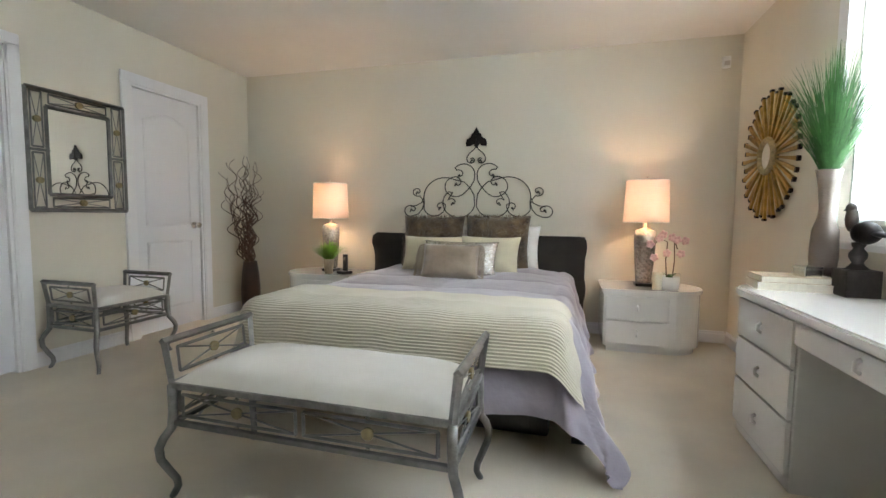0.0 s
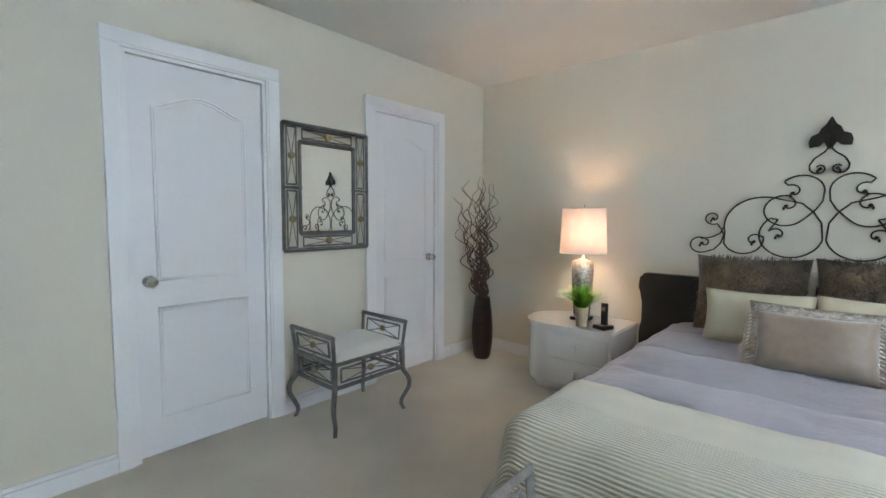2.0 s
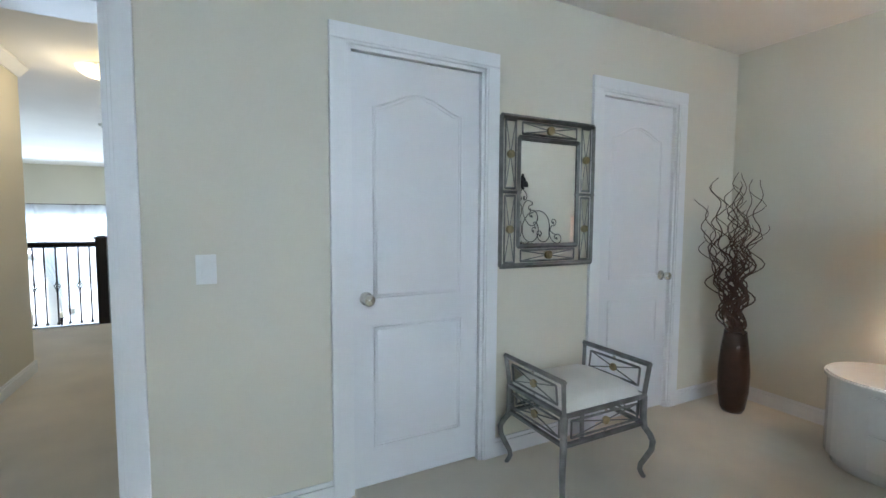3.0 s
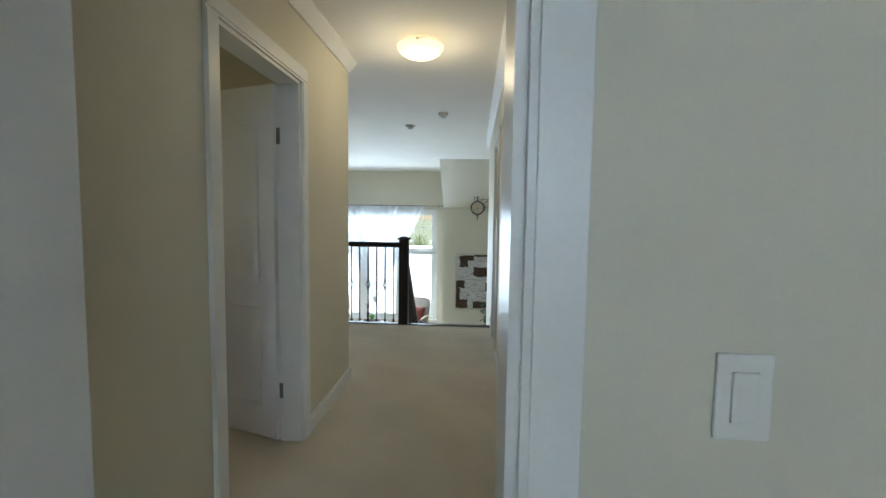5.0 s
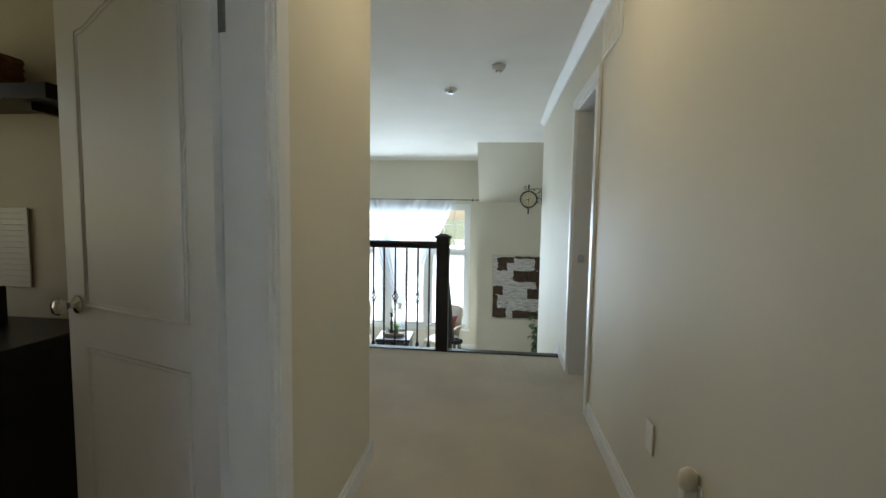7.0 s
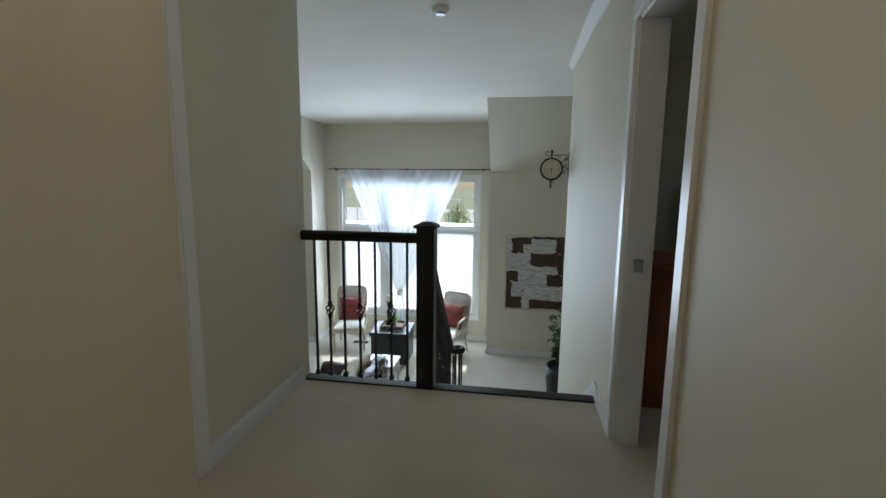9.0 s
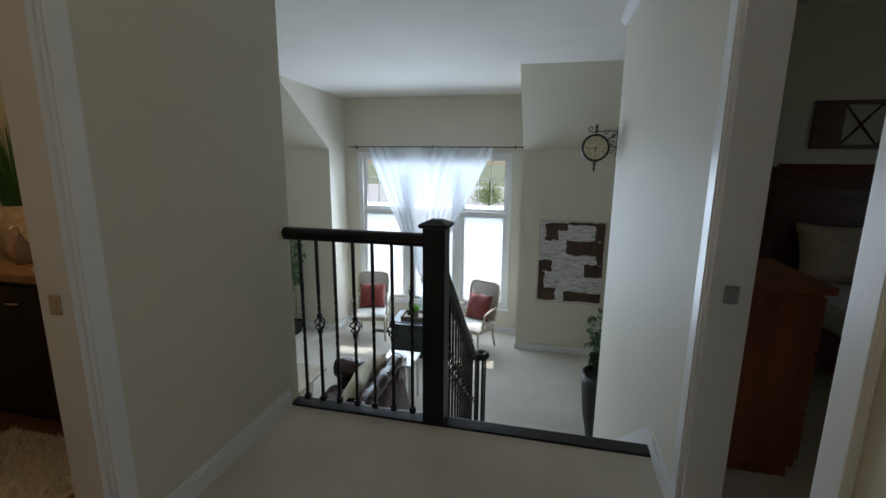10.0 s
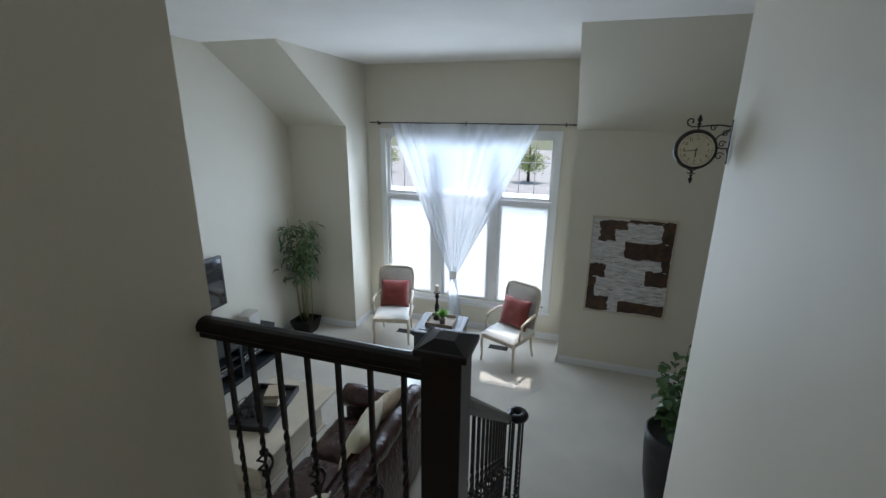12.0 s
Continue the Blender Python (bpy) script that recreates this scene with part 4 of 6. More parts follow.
def grass_pot(name, label, m, pot, pot_mat, count, reach, height, blade_mat, width, seed, droop=0.02, spread=0.6):
    """A pot of blades; pot is the (radius, height) profile."""
    g = thing(name, label, "plant", m)
    part("pot", lathe(bmesh.new(), pot, sides=20), pot_mat, g)
    rnd = random.Random(seed)
    bm = bmesh.new()
    z = pot[-1][1] - 0.01
    for k in range(count):
        a, f = rnd.uniform(0, 2 * math.pi), rnd.random() ** spread
        hgt = height * rnd.uniform(0.6, 1.0) * (1 - 0.45 * f * f)
        r0 = pot[-1][0] * 0.7 * rnd.random()
        blade(bm, (r0 * math.cos(a), r0 * math.sin(a), z), (f * reach * math.cos(a), f * reach * math.sin(a), z + hgt), width, droop + hgt * 0.25 * f, 5)
    part("foliage", bm, blade_mat, g, "dense green grass blades")
    return g


grass_pot("potted_grass", "small green grass plant in a beige pot on the nightstand", pose(-2.20, 3.78, 0.49), [(0.037, 0), (0.048, 0.135)], BEIGEPOT, 420, 0.21, 0.19, GRASSY, 0.006, 3)
phone = thing("cordless_phone", "black cordless phone standing in its charger", "phone", pose(-2.05, 3.80, 0.49, 0, 0, -20))
part("charger", boxes((-0.05, 0.05, -0.055, 0.055, 0, 0.03), bevel=0.012), BLACKPLASTIC, phone)
part("handset", boxes((-0.022, 0.022, -0.004, 0.022, 0.028, 0.18), bevel=0.006), BLACKPLASTIC, phone)
part("screen", boxes((-0.016, 0.016, -0.006, -0.0035, 0.125, 0.155)), MERCURY, phone)

# orchid and candles on the other nightstand
orchid = thing("orchid", "pale pink orchid in a white pot on the nightstand", "plant", pose(0.66, 3.84, 0.49))
part("pot", lathe(bmesh.new(), [(0.065, 0), (0.07, 0.02), (0.072, 0.10), (0.066, 0.10), (0.06, 0.08)], sides=24), PLASTIC, orchid)
for k, (dx, top_z, lean_x) in enumerate(((-0.02, 0.36, -0.13), (0.02, 0.34, 0.04))):
    pts = [(dx, 0, 0.09), (dx * 1.5, 0.0, 0.22), (dx * 1.2, -0.005, top_z), (lean_x * 0.6, -0.02, top_z + 0.03), (lean_x, -0.03, top_z - 0.03)]
    part("stem", tube(bmesh.new(), pts, 0.004, 6), TWIG, orchid)
rnd = random.Random(4)
for k in range(9):
    f = k / 8
    c = Vector((-0.15 + 0.24 * f, -0.04 + rnd.uniform(-0.02, 0.02), 0.36 + 0.05 * math.sin(f * 3.1) - (0.12 * (k % 3 == 1)) + rnd.uniform(-0.02, 0.02)))
    bm = bmesh.new()
    for j in range(5):
        a = 2 * math.pi * j / 5 + k
        ball(bm, (c.x + 0.018 * math.cos(a), c.y - 0.004, c.z + 0.018 * math.sin(a)), (0.016, 0.004, 0.016), 1)
    ball(bm, (c.x, c.y - 0.01, c.z), 0.006, 1)
    part("flower", bm, PETAL, orchid)
for k in range(3):
    bm = bmesh.new()
    a = 2.1 * k + 0.5
    blade(bm, (0, 0, 0.085), (0.11 * math.cos(a), 0.08 * math.sin(a), 0.10), 0.045, 0.06, 6)
    part("leaf", bm, LEAF, orchid)
solid("candle", lathe(bmesh.new(), [(0.033, 0), (0.034, 0.004), (0.034, 0.125), (0.03, 0.13), (0.0, 0.122)], sides=24), WAX, "ivory pillar candle on the nightstand", "candle", pose(0.57, 3.80, 0.49))

# corner vase with curly willow
vase = thing("floor_vase", "tall dark brown vase of curly willow branches in the corner", "vase", pose(-3.21, 3.97, 0))
part("vase_body", lathe(bmesh.new(), [(0.062, 0), (0.075, 0.03), (0.092, 0.15), (0.094, 0.28), (0.082, 0.43), (0.068, 0.53), (0.066, 0.55), (0.06, 0.55), (0.058, 0.5)], sides=28), DARKVASE, vase)
rnd = random.Random(11)
for k in range(30):
    a, reach = rnd.uniform(0, 2 * math.pi), rnd.uniform(0.02, 0.20)
    top_z, phase, freq, amp = rnd.uniform(1.15, 1.62), rnd.uniform(0, 6), rnd.uniform(27, 33), rnd.uniform(0.022, 0.046)
    pts = []
    for i in range(40):
        f = i / 39
        z = 0.30 + (top_z - 0.30) * f
        grow = max(0.0, (f - 0.15)) ** 0.8
        x = reach * math.cos(a) * grow * 1.15 - 0.06 * grow + amp * math.sin(z * freq + phase) * min(1, f * 4)
        y = reach * math.sin(a) * grow * 0.9 - 0.07 * grow + amp * math.cos(z * freq * 0.8 + phase * 2) * min(1, f * 4)
        pts.append((x, y, z))
    part("branch", tube(bmesh.new(), pts, 0.0085, 5, 0.002), TWIG, vase)

# dressing table by the window
desk = thing("dressing_table", "glossy white lacquered dressing table with drawers and kneehole", "desk")
DX0, DX1, DTOP = 0.715, 1.17, 0.71
bm = prism(bmesh.new(), [(DX0 - 0.02, 0.72), (DX1, 0.72), (DX1, 2.80), (0.98, 2.78), (DX0 + 0.02, 2.64), (DX0 - 0.02, 2.58)], "z", DTOP - 0.04, DTOP)
bmesh.ops.bevel(bm, geom=bm.edges[:], offset=0.008, segments=2, affect="EDGES")
part("top", bm, LACQUER, desk)
for y0, y1 in ((2.05, 2.60), (0.76, 1.26)):
    part("pedestal", boxes((DX0 + 0.02, DX1 - 0.01, y0, y1, 0.0, DTOP - 0.04), bevel=0.006), LACQUER, desk)
    for z0, z1 in ((0.06, 0.27), (0.28, 0.47), (0.48, 0.655)):
        dr = part("drawer", boxes((DX0, DX0 + 0.018, y0 + 0.008, y1 - 0.008, z0, z1), bevel=0.005), LACQUER, desk)
        ym, zm = (y0 + y1) / 2, (z0 + z1) / 2
        part("handle", tube(bmesh.new(), [(DX0, ym, zm - 0.02), (DX0 - 0.014, ym, zm - 0.012), (DX0 - 0.014, ym, zm + 0.012), (DX0, ym, zm + 0.02)], 0.007, 8), PLASTIC, dr, "small white handle")
dr = part("kneehole_drawer", boxes((DX0, DX0 + 0.02, 1.27, 2.04, 0.575, 0.66), bevel=0.005), LACQUER, desk)
part("handle", tube(bmesh.new(), [(DX0, 1.66, 0.597), (DX0 - 0.014, 1.66, 0.605), (DX0 - 0.014, 1.66, 0.629), (DX0, 1.66, 0.637)], 0.007, 8), PLASTIC, dr, "small white handle")
part("back_panel", boxes((DX1 - 0.03, DX1 - 0.01, 1.26, 2.05, 0.2, DTOP - 0.04)), LACQUER, desk)


def book(m, w, d, h, cover, label):
    b = thing("book", label, "book", m, "stacked books")
    part("page_block", boxes((-w / 2 + 0.004, w / 2 - 0.006, -d / 2 + 0.005, d / 2 - 0.005, 0.003, h - 0.003)), PAPER, b)
    part("cover", boxes((-w / 2, w / 2, -d / 2, d / 2, 0, 0.003), (-w / 2, w / 2, -d / 2, d / 2, h - 0.003, h), (w / 2 - 0.004, w / 2, -d / 2, d / 2, 0, h)), cover, b)
    return b


book(pose(0.905, 2.56, DTOP, 0, 0, -6), 0.30, 0.20, 0.035, PAPER, "large pale book lying on the dressing table")
book(pose(0.905, 2.565, DTOP + 0.035, 0, 0, -3), 0.28, 0.19, 0.030, BEIGEPOT, "beige book stacked on a pale book")
tb = thing("trinket_box", "small mirrored trinket box on the books", "box", pose(0.96, 2.53, DTOP + 0.065, 0, 0, 15))
part("body", boxes((-0.04, 0.04, -0.035, 0.035, 0, 0.035), bevel=0.003), CHROME, tb)
part("lid", boxes((-0.042, 0.042, -0.037, 0.037, 0.035, 0.048), bevel=0.003), CHROME, tb)
bird = thing("bird_statue", "dark bronze bird figure on a black block", "ornament", pose(1.085, 2.42, DTOP) @ Matrix.Diagonal((0.88, 0.80, 1.14, 1.0)))
bm = boxes((-0.07, 0.07, -0.07, 0.07, 0, 0.10), bevel=0.004)
lathe(bm, [(0.05, 0.10), (0.03, 0.115), (0.022, 0.125), (0.036, 0.145), (0.036, 0.16), (0.02, 0.178), (0.028, 0.19), (0.028, 0.20)], sides=20)
ball(bm, (0.015, -0.02, 0.235), (0.05, 0.09, 0.042), 3)
ball(bm, (-0.01, 0.055, 0.285), (0.027, 0.032, 0.05), 2)
ball(bm, (-0.012, 0.062, 0.325), (0.022, 0.028, 0.022), 2)
tube(bm, [(-0.014, 0.085, 0.325), (-0.018, 0.115, 0.318)], 0.008, 6, 0.002)
tube(bm, [(0.02, -0.08, 0.235), (0.03, -0.19, 0.225)], 0.032, 8, 0.012, flat=0.4)
part("figure", bm, IRON, bird)
tall = grass_pot("vase_of_grass", "pearl ceramic vase of tall green grass by the window", pose(1.075, 2.66, DTOP),
                 [(0.036, 0), (0.048, 0.03), (0.058, 0.15), (0.053, 0.27), (0.033, 0.34), (0.031, 0.38), (0.039, 0.48), (0.052, 0.555)], CERAM, 520, 0.30, 0.60, TALLGRASS, 0.0045, 9, 0.05, 0.85)

# sunburst mirror on the window wall
sb = thing("sunburst_mirror", "gold sunburst mirror on the wall beside the window", "mirror", pose(1.198, 3.62, 1.45))
part("mirror_glass", tube(bmesh.new(), [(-0.03, 0, 0), (-0.036, 0, 0)], 0.085, 32), MIRROR, sb, "round mirror glass")
part("rim", tube(bmesh.new(), [(-0.03, 0.105 * math.cos(a * math.pi / 20), 0.105 * math.sin(a * math.pi / 20)) for a in range(41)], 0.022, 8), BRONZE, sb)
for k in range(40):
    a = 2 * math.pi * k / 40
    r1 = 0.43 - 0.02 * (k % 2)
    bm = prism(bmesh.new(), [(-0.005, 0.10), (0.005, 0.10), (0.0125, r1 - 0.025), (0.015, r1 - 0.01), (0.010, r1), (-0.010, r1), (-0.015, r1 - 0.01), (-0.0125, r1 - 0.025)], "x", -0.030 + 0.008 * (k % 2), -0.014 + 0.008 * (k % 2))
    bmesh.ops.transform(bm, matrix=Matrix.Rotation(a, 4, "X"), verts=bm.verts)
    ray = part("ray", bm, GOLD, sb)
    bm = prism(bmesh.new(), [(-0.0145, r1 - 0.014), (0.0145, r1 - 0.014), (0.0165, r1 - 0.008), (0.011, r1 + 0.002), (-0.011, r1 + 0.002), (-0.0165, r1 - 0.008)], "x", -0.032 + 0.008 * (k % 2), -0.012 + 0.008 * (k % 2))
    bmesh.ops.transform(bm, matrix=Matrix.Rotation(a, 4, "X"), verts=bm.verts)
    part("ray_tip", bm, ESPRESSO, ray, "dark brown ray tip")
part("back_plate", tube(bmesh.new(), [(-0.010, 0, 0), (-0.001, 0, 0)], 0.11, 24), BLACKPLASTIC, sb)


def wall_plate(m, label, rocker=True):
    """A plate on a wall facing local -y."""
    p = thing("light_switch" if rocker else "wall_outlet", label, "switch" if rocker else "outlet", m)
    part("plate", boxes((-0.036, 0.036, -0.007, 0, -0.058, 0.058), bevel=0.003), PLASTIC, p)
    if rocker:
        part("rocker", boxes((-0.017, 0.017, -0.011, -0.005, -0.034, 0.034), bevel=0.002), PLASTIC, p)
    return p


wall_plate(pose(-3.45, 0.835, 1.09, 0, 0, 90), "white rocker light switch on the bedroom wall")
sensor = thing("alarm_sensor", "white alarm sensor high in the room's corner", "sensor", pose(1.08, 4.27, 2.27))
part("sensor_body", boxes((-0.03, 0.03, -0.045, 0, -0.045, 0.045), bevel=0.012), PLASTIC, sensor)
part("lens", boxes((-0.02, 0.02, -0.049, -0.043, -0.03, 0.005), bevel=0.002), CANE, sensor)


# ---- landing, stairs and rails ----
def turned_baluster(bm, x, y, z0, z1, basket):
    """A square iron rod with a twisted stretch, a foot and, on some, a basket."""
    n = 44
    pts = []
    for i in range(n + 1):
        z = z0 + (z1 - z0) * i / n
        pts.append(z)
    rings = []
    half = 0.0068
    lo, hi = z0 + (z1 - z0) * 0.34, z0 + (z1 - z0) * 0.66
    zb = z0 + 0.455
    for z in pts:
        a = math.pi / 4
        if lo < z < hi:
            a += (z - lo) * 34
        r = half * 1.41
        if basket and abs(z - zb) < 0.03:
            r *= 0.45
        rings.append([bm.verts.new((x + r * math.cos(a + k * math.pi / 2), y + r * math.sin(a + k * math.pi / 2), z)) for k in range(4)])
    for a, b in zip(rings, rings[1:]):
        for k in range(4):
            bm.faces.new((a[k], a[(k + 1) % 4], b[(k + 1) % 4], b[k]))
    box(bm, x - 0.015, x + 0.015, y - 0.015, y + 0.015, z0, z0 + 0.03, bevel=0.005)
    if basket:
        for k in range(4):
            wires = []
            for i in range(13):
                f = i / 12
                a = k * math.pi / 2 + f * math.pi
                r = 0.006 + 0.022 * math.sin(math.pi * f)
                wires.append((x + r * math.cos(a), y + r * math.sin(a), zb - 0.04 + 0.08 * f))
            tube(bm, wires, 0.004, 5)
        for dz in (-0.045, 0.045):
            box(bm, x - 0.011, x + 0.011, y - 0.011, y + 0.011, zb + dz - 0.009, zb + dz + 0.009, bevel=0.003)
    return bm


NY = -0.36
rail = thing("railing", "dark wooden landing railing with twisted iron balusters", "railing")
for k, y in enumerate((-1.10, -1.005, -0.905, -0.80, -0.695, -0.59, -0.485)):
    part("baluster", turned_baluster(bmesh.new(), EDGE, y, 0.022, 0.935, k in (1, 3, 5)), IRON, rail)


def rail_profile(bm, a, b):
    """A moulded handrail from a to b."""
    a, b = Vector(a), Vector(b)
    d = (b - a).normalized()
    side = d.cross(Vector((0, 0, 1))).normalized()
    up = side.cross(d)
    shape = [(-0.022, -0.03), (0.022, -0.03), (0.024, -0.012), (0.034, -0.004), (0.034, 0.014), (0.022, 0.028), (0.008, 0.033), (-0.008, 0.033), (-0.022, 0.028), (-0.034, 0.014), (-0.034, -0.004), (-0.024, -0.012)]
    lo = [bm.verts.new(a + side * p + up * q) for p, q in shape]
    hi = [bm.verts.new(b + side * p + up * q) for p, q in shape]
    bm.faces.new(lo), bm.faces.new(hi[::-1])
    for i in range(len(shape)):
        bm.faces.new((lo[i], hi[i], hi[(i + 1) % len(shape)], lo[(i + 1) % len(shape)]))
    bmesh.ops.recalc_face_normals(bm, faces=bm.faces)
    return bm


part("handrail", rail_profile(bmesh.new(), (EDGE, -1.225, 0.963), (EDGE, NY - 0.05, 0.963)), ESPRESSO, rail)
newel = part("newel_post", boxes((EDGE - 0.055, EDGE + 0.055, NY - 0.055, NY + 0.055, -0.03, 1.03), bevel=0.003), ESPRESSO, rail)
bm = boxes((EDGE - 0.072, EDGE + 0.072, NY - 0.072, NY + 0.072, 1.03, 1.05), bevel=0.006)
c4 = [bm.verts.new((EDGE + a * 0.062, NY + b * 0.062, 1.05)) for a, b in ((-1, -1), (1, -1), (1, 1), (-1, 1))]
d4 = [bm.verts.new((EDGE + a * 0.026, NY + b * 0.026, 1.068)) for a, b in ((-1, -1), (1, -1), (1, 1), (-1, 1))]
for k in range(4):
    bm.faces.new((c4[k], c4[(k + 1) % 4], d4[(k + 1) % 4], d4[k]))
bm.faces.new(d4)
part("newel_cap", bm, ESPRESSO, newel, "pyramid newel cap")
stair_rail = thing("stair_railing", "dark wooden stair rail descending to the living room", "railing")
SLOPE = RISE / RUN
sx0, sx1 = EDGE - 0.055, EDGE - 1.62
z_at = lambda x: 0.80 + (x - (EDGE - 0.1)) * SLOPE
y_at = lambda x: NY - 0.06 * (x - sx0) / (sx1 - sx0)
EY = y_at(sx1)
part("handrail", rail_profile(bmesh.new(), (sx0, NY, z_at(sx0)), (sx1, EY, z_at(sx1))), ESPRESSO, stair_rail)
bm = tube(bmesh.new(), [(sx1 + 0.02, EY, z_at(sx1)), (sx1 - 0.07, EY, z_at(sx1) - 0.045), (sx1 - 0.13, EY + 0.01, z_at(sx1) - 0.05)] + [(sx1 - 0.13 - 0.05 * math.sin(a * 0.35), EY + 0.055 - 0.05 * math.cos(a * 0.35), z_at(sx1) - 0.05) for a in range(1, 16)], 0.032, 8)
part("volute", bm, ESPRESSO, stair_rail, "curled end of the handrail")
for k in range(13):
    x = EDGE - 0.17 - k * 0.118
    foot = -0.02 + (x - EDGE) * SLOPE
    part("baluster", turned_baluster(bmesh.new(), x, y_at(x), foot, z_at(x) - 0.02, k % 2 == 0), IRON, stair_rail)
for k in range(6):
    a = k * 1.05
    x, y = sx1 - 0.13 - 0.045 * math.sin(a), EY + 0.055 - 0.045 * math.cos(a)
    part("baluster", turned_baluster(bmesh.new(), x, y, LOW, z_at(sx1) - 0.07, k % 2 == 0), IRON, stair_rail)

# ---- hall fittings ----
cl = thing("ceiling_light", "lit frosted glass bowl ceiling light in the hall", "lamp", pose(-5.93, 0.09, H))
part("base_plate", lathe(bmesh.new(), [(0.09, -0.02), (0.10, -0.01), (0.10, 0.0)], sides=28), CHROME, cl)
bm = lathe(bmesh.new(), [(0.0, -0.105), (0.05, -0.10), (0.10, -0.085), (0.14, -0.06), (0.155, -0.035), (0.158, -0.025)], sides=32)
bowl = part("glass_bowl", bm, FROST, cl, "frosted glass bowl")
part("clip", ball(bmesh.new(), (0.157, 0, -0.028), 0.012, 1), CHROME, cl)
lamp("hall_light", "POINT", pose(-5.93, 0.09, H - 0.22), 4.0, (1.0, 0.80, 0.50), radius=0.10)
for x, y, r, label, name in ((-7.98, 0.10, 0.055, "round white smoke detector on the ceiling", "smoke_detector"), (-8.62, -0.37, 0.06, "white ceiling alarm detector with a domed face", "smoke_detector")):
    d = thing(name, label, "detector", pose(x, y, H))
    part("body", lathe(bmesh.new(), [(r * 0.55, -0.045), (r * 0.8, -0.04), (r, -0.02), (r * 1.05, 0)], sides=28), PLASTIC, d)
    part("grille", lathe(bmesh.new(), [(r * 0.5, -0.052), (r * 0.55, -0.045)], sides=20), BLACKPLASTIC if y < 0 else CHROME, d)
vent = thing("wall_vent", "white slatted return air vent high on the hall wall", "vent", pose(-6.69, 0.70, 2.275))
part("frame", boxes((-0.20, 0.20, -0.008, 0, -0.135, -0.115), (-0.20, 0.20, -0.008, 0, 0.115, 0.135), (-0.20, -0.18, -0.008, 0, -0.115, 0.115), (0.18, 0.20, -0.008, 0, -0.115, 0.115), bevel=0.002), PLASTIC, vent)
part("backing", boxes((-0.18, 0.18, -0.002, 0, -0.115, 0.115)), CANE, vent)
for k in range(9):
    x = -0.16 + k * 0.04
    part("slat", boxes((x - 0.012, x + 0.008, -0.007, -0.002, -0.114, 0.114)), PLASTIC, vent)
wall_plate(pose(-4.705, 0.70, 1.14), "white dimmer switch plate on the hall wall")
wall_plate(pose(-5.84, 0.70, 0.425), "blank white outlet plate low on the hall wall", False)
nl = thing("night_light", "white plug-in night light in a low outlet", "night light", pose(-5.46, 0.70, 0.425))
part("plate", boxes((-0.036, 0.036, -0.006, 0, -0.058, 0.058), bevel=0.003), PLASTIC, nl)
part("body", boxes((-0.022, 0.022, -0.045, -0.006, -0.01, 0.045), bevel=0.008), PLASTIC, nl)
part("shade", lathe(bmesh.new(), [(0.024, 0.04), (0.027, 0.06), (0.024, 0.085), (0.010, 0.098), (0.0, 0.10)], 0, -0.026, 16), WAX, nl)
for y, xx in ((0.76, -7.672), (-1.24, -7.042)):
    solid("strike_plate", boxes((0, 0.003, -0.022, 0.022, -0.03, 0.03), (0.0028, 0.0045, -0.008, 0.008, -0.013, 0.013)), CHROME, "nickel strike plate in the door jamb", "strike plate", pose(xx + 0.0115, y, 0.92))

# ---- office ----
of = thing("wall_shelf", "dark wooden wall shelf in the office", "shelf", pose(-5.95, -2.2, 1.66))
part("board", boxes((0, 0.26, -0.6, 0.6, 0, 0.06), bevel=0.004), ESPRESSO, of)
for y in (-0.45, 0.45):
    part("bracket", boxes((0, 0.2, y - 0.015, y + 0.015, -0.03, 0)), ESPRESSO, of)
bk = thing("wicker_basket", "brown wicker basket with a hoop handle on the shelf", "basket", pose(-5.81, -2.12, 1.72))
bm = prism(bmesh.new(), [(-0.10, -0.17), (0.10, -0.17), (0.10, 0.17), (-0.10, 0.17)], "z", 0, 0.16)
part("body", bm, BASKET, bk)
for k in range(5):
    part("weave_band", boxes((-0.104, 0.104, -0.174, 0.174, 0.008 + k * 0.032, 0.026 + k * 0.032), bevel=0.004), BASKET, bk)
part("handle", tube(bmesh.new(), [(0.0, 0.10 * math.cos(a * math.pi / 10), 0.155 + 0.055 * math.sin(a * math.pi / 10)) for a in range(11)], 0.006, 6), TWIG, bk)
od = thing("office_desk", "black desk against the office wall", "desk", pose(-5.65, -2.35, 0))
part("top", boxes((-0.29, 0.30, -0.8, 0.75, 0.70, 0.74), bevel=0.005), BLACKPAINT, od)
part("front_panel", boxes((0.24, 0.27, -0.78, 0.73, 0.03, 0.70)), BLACKPAINT, od)
part("side_panel", boxes((-0.27, 0.27, 0.70, 0.73, 0, 0.70)), BLACKPAINT, od)
part("side_panel", boxes((-0.27, 0.27, -0.78, -0.75, 0, 0.70)), BLACKPAINT, od)
mn = thing("desk_speaker", "black loudspeaker on the office desk", "speaker", pose(-5.72, -2.03, 0.74))
part("cabinet", boxes((-0.08, 0.08, -0.07, 0.07, 0, 0.17), bevel=0.006), BLACKPLASTIC, mn)
part("cone", lathe(bmesh.new(), [(0.045, 0), (0.05, 0.004), (0.03, 0.001), (0.0, 0.0)], sides=20), POT, mn).matrix_basis = pose(0.081, 0, 0.07, 0, 90, 0)
window_hint = thing("roller_blind", "drawn white slatted blind on the office wall", "blind", pose(-5.945, -2.38, 0.88))
for k in range(14):
    part("slat", boxes((0.004, 0.012, -0.38, 0.38, k * 0.026, k * 0.026 + 0.025), bevel=0.002), PLASTIC, window_hint)

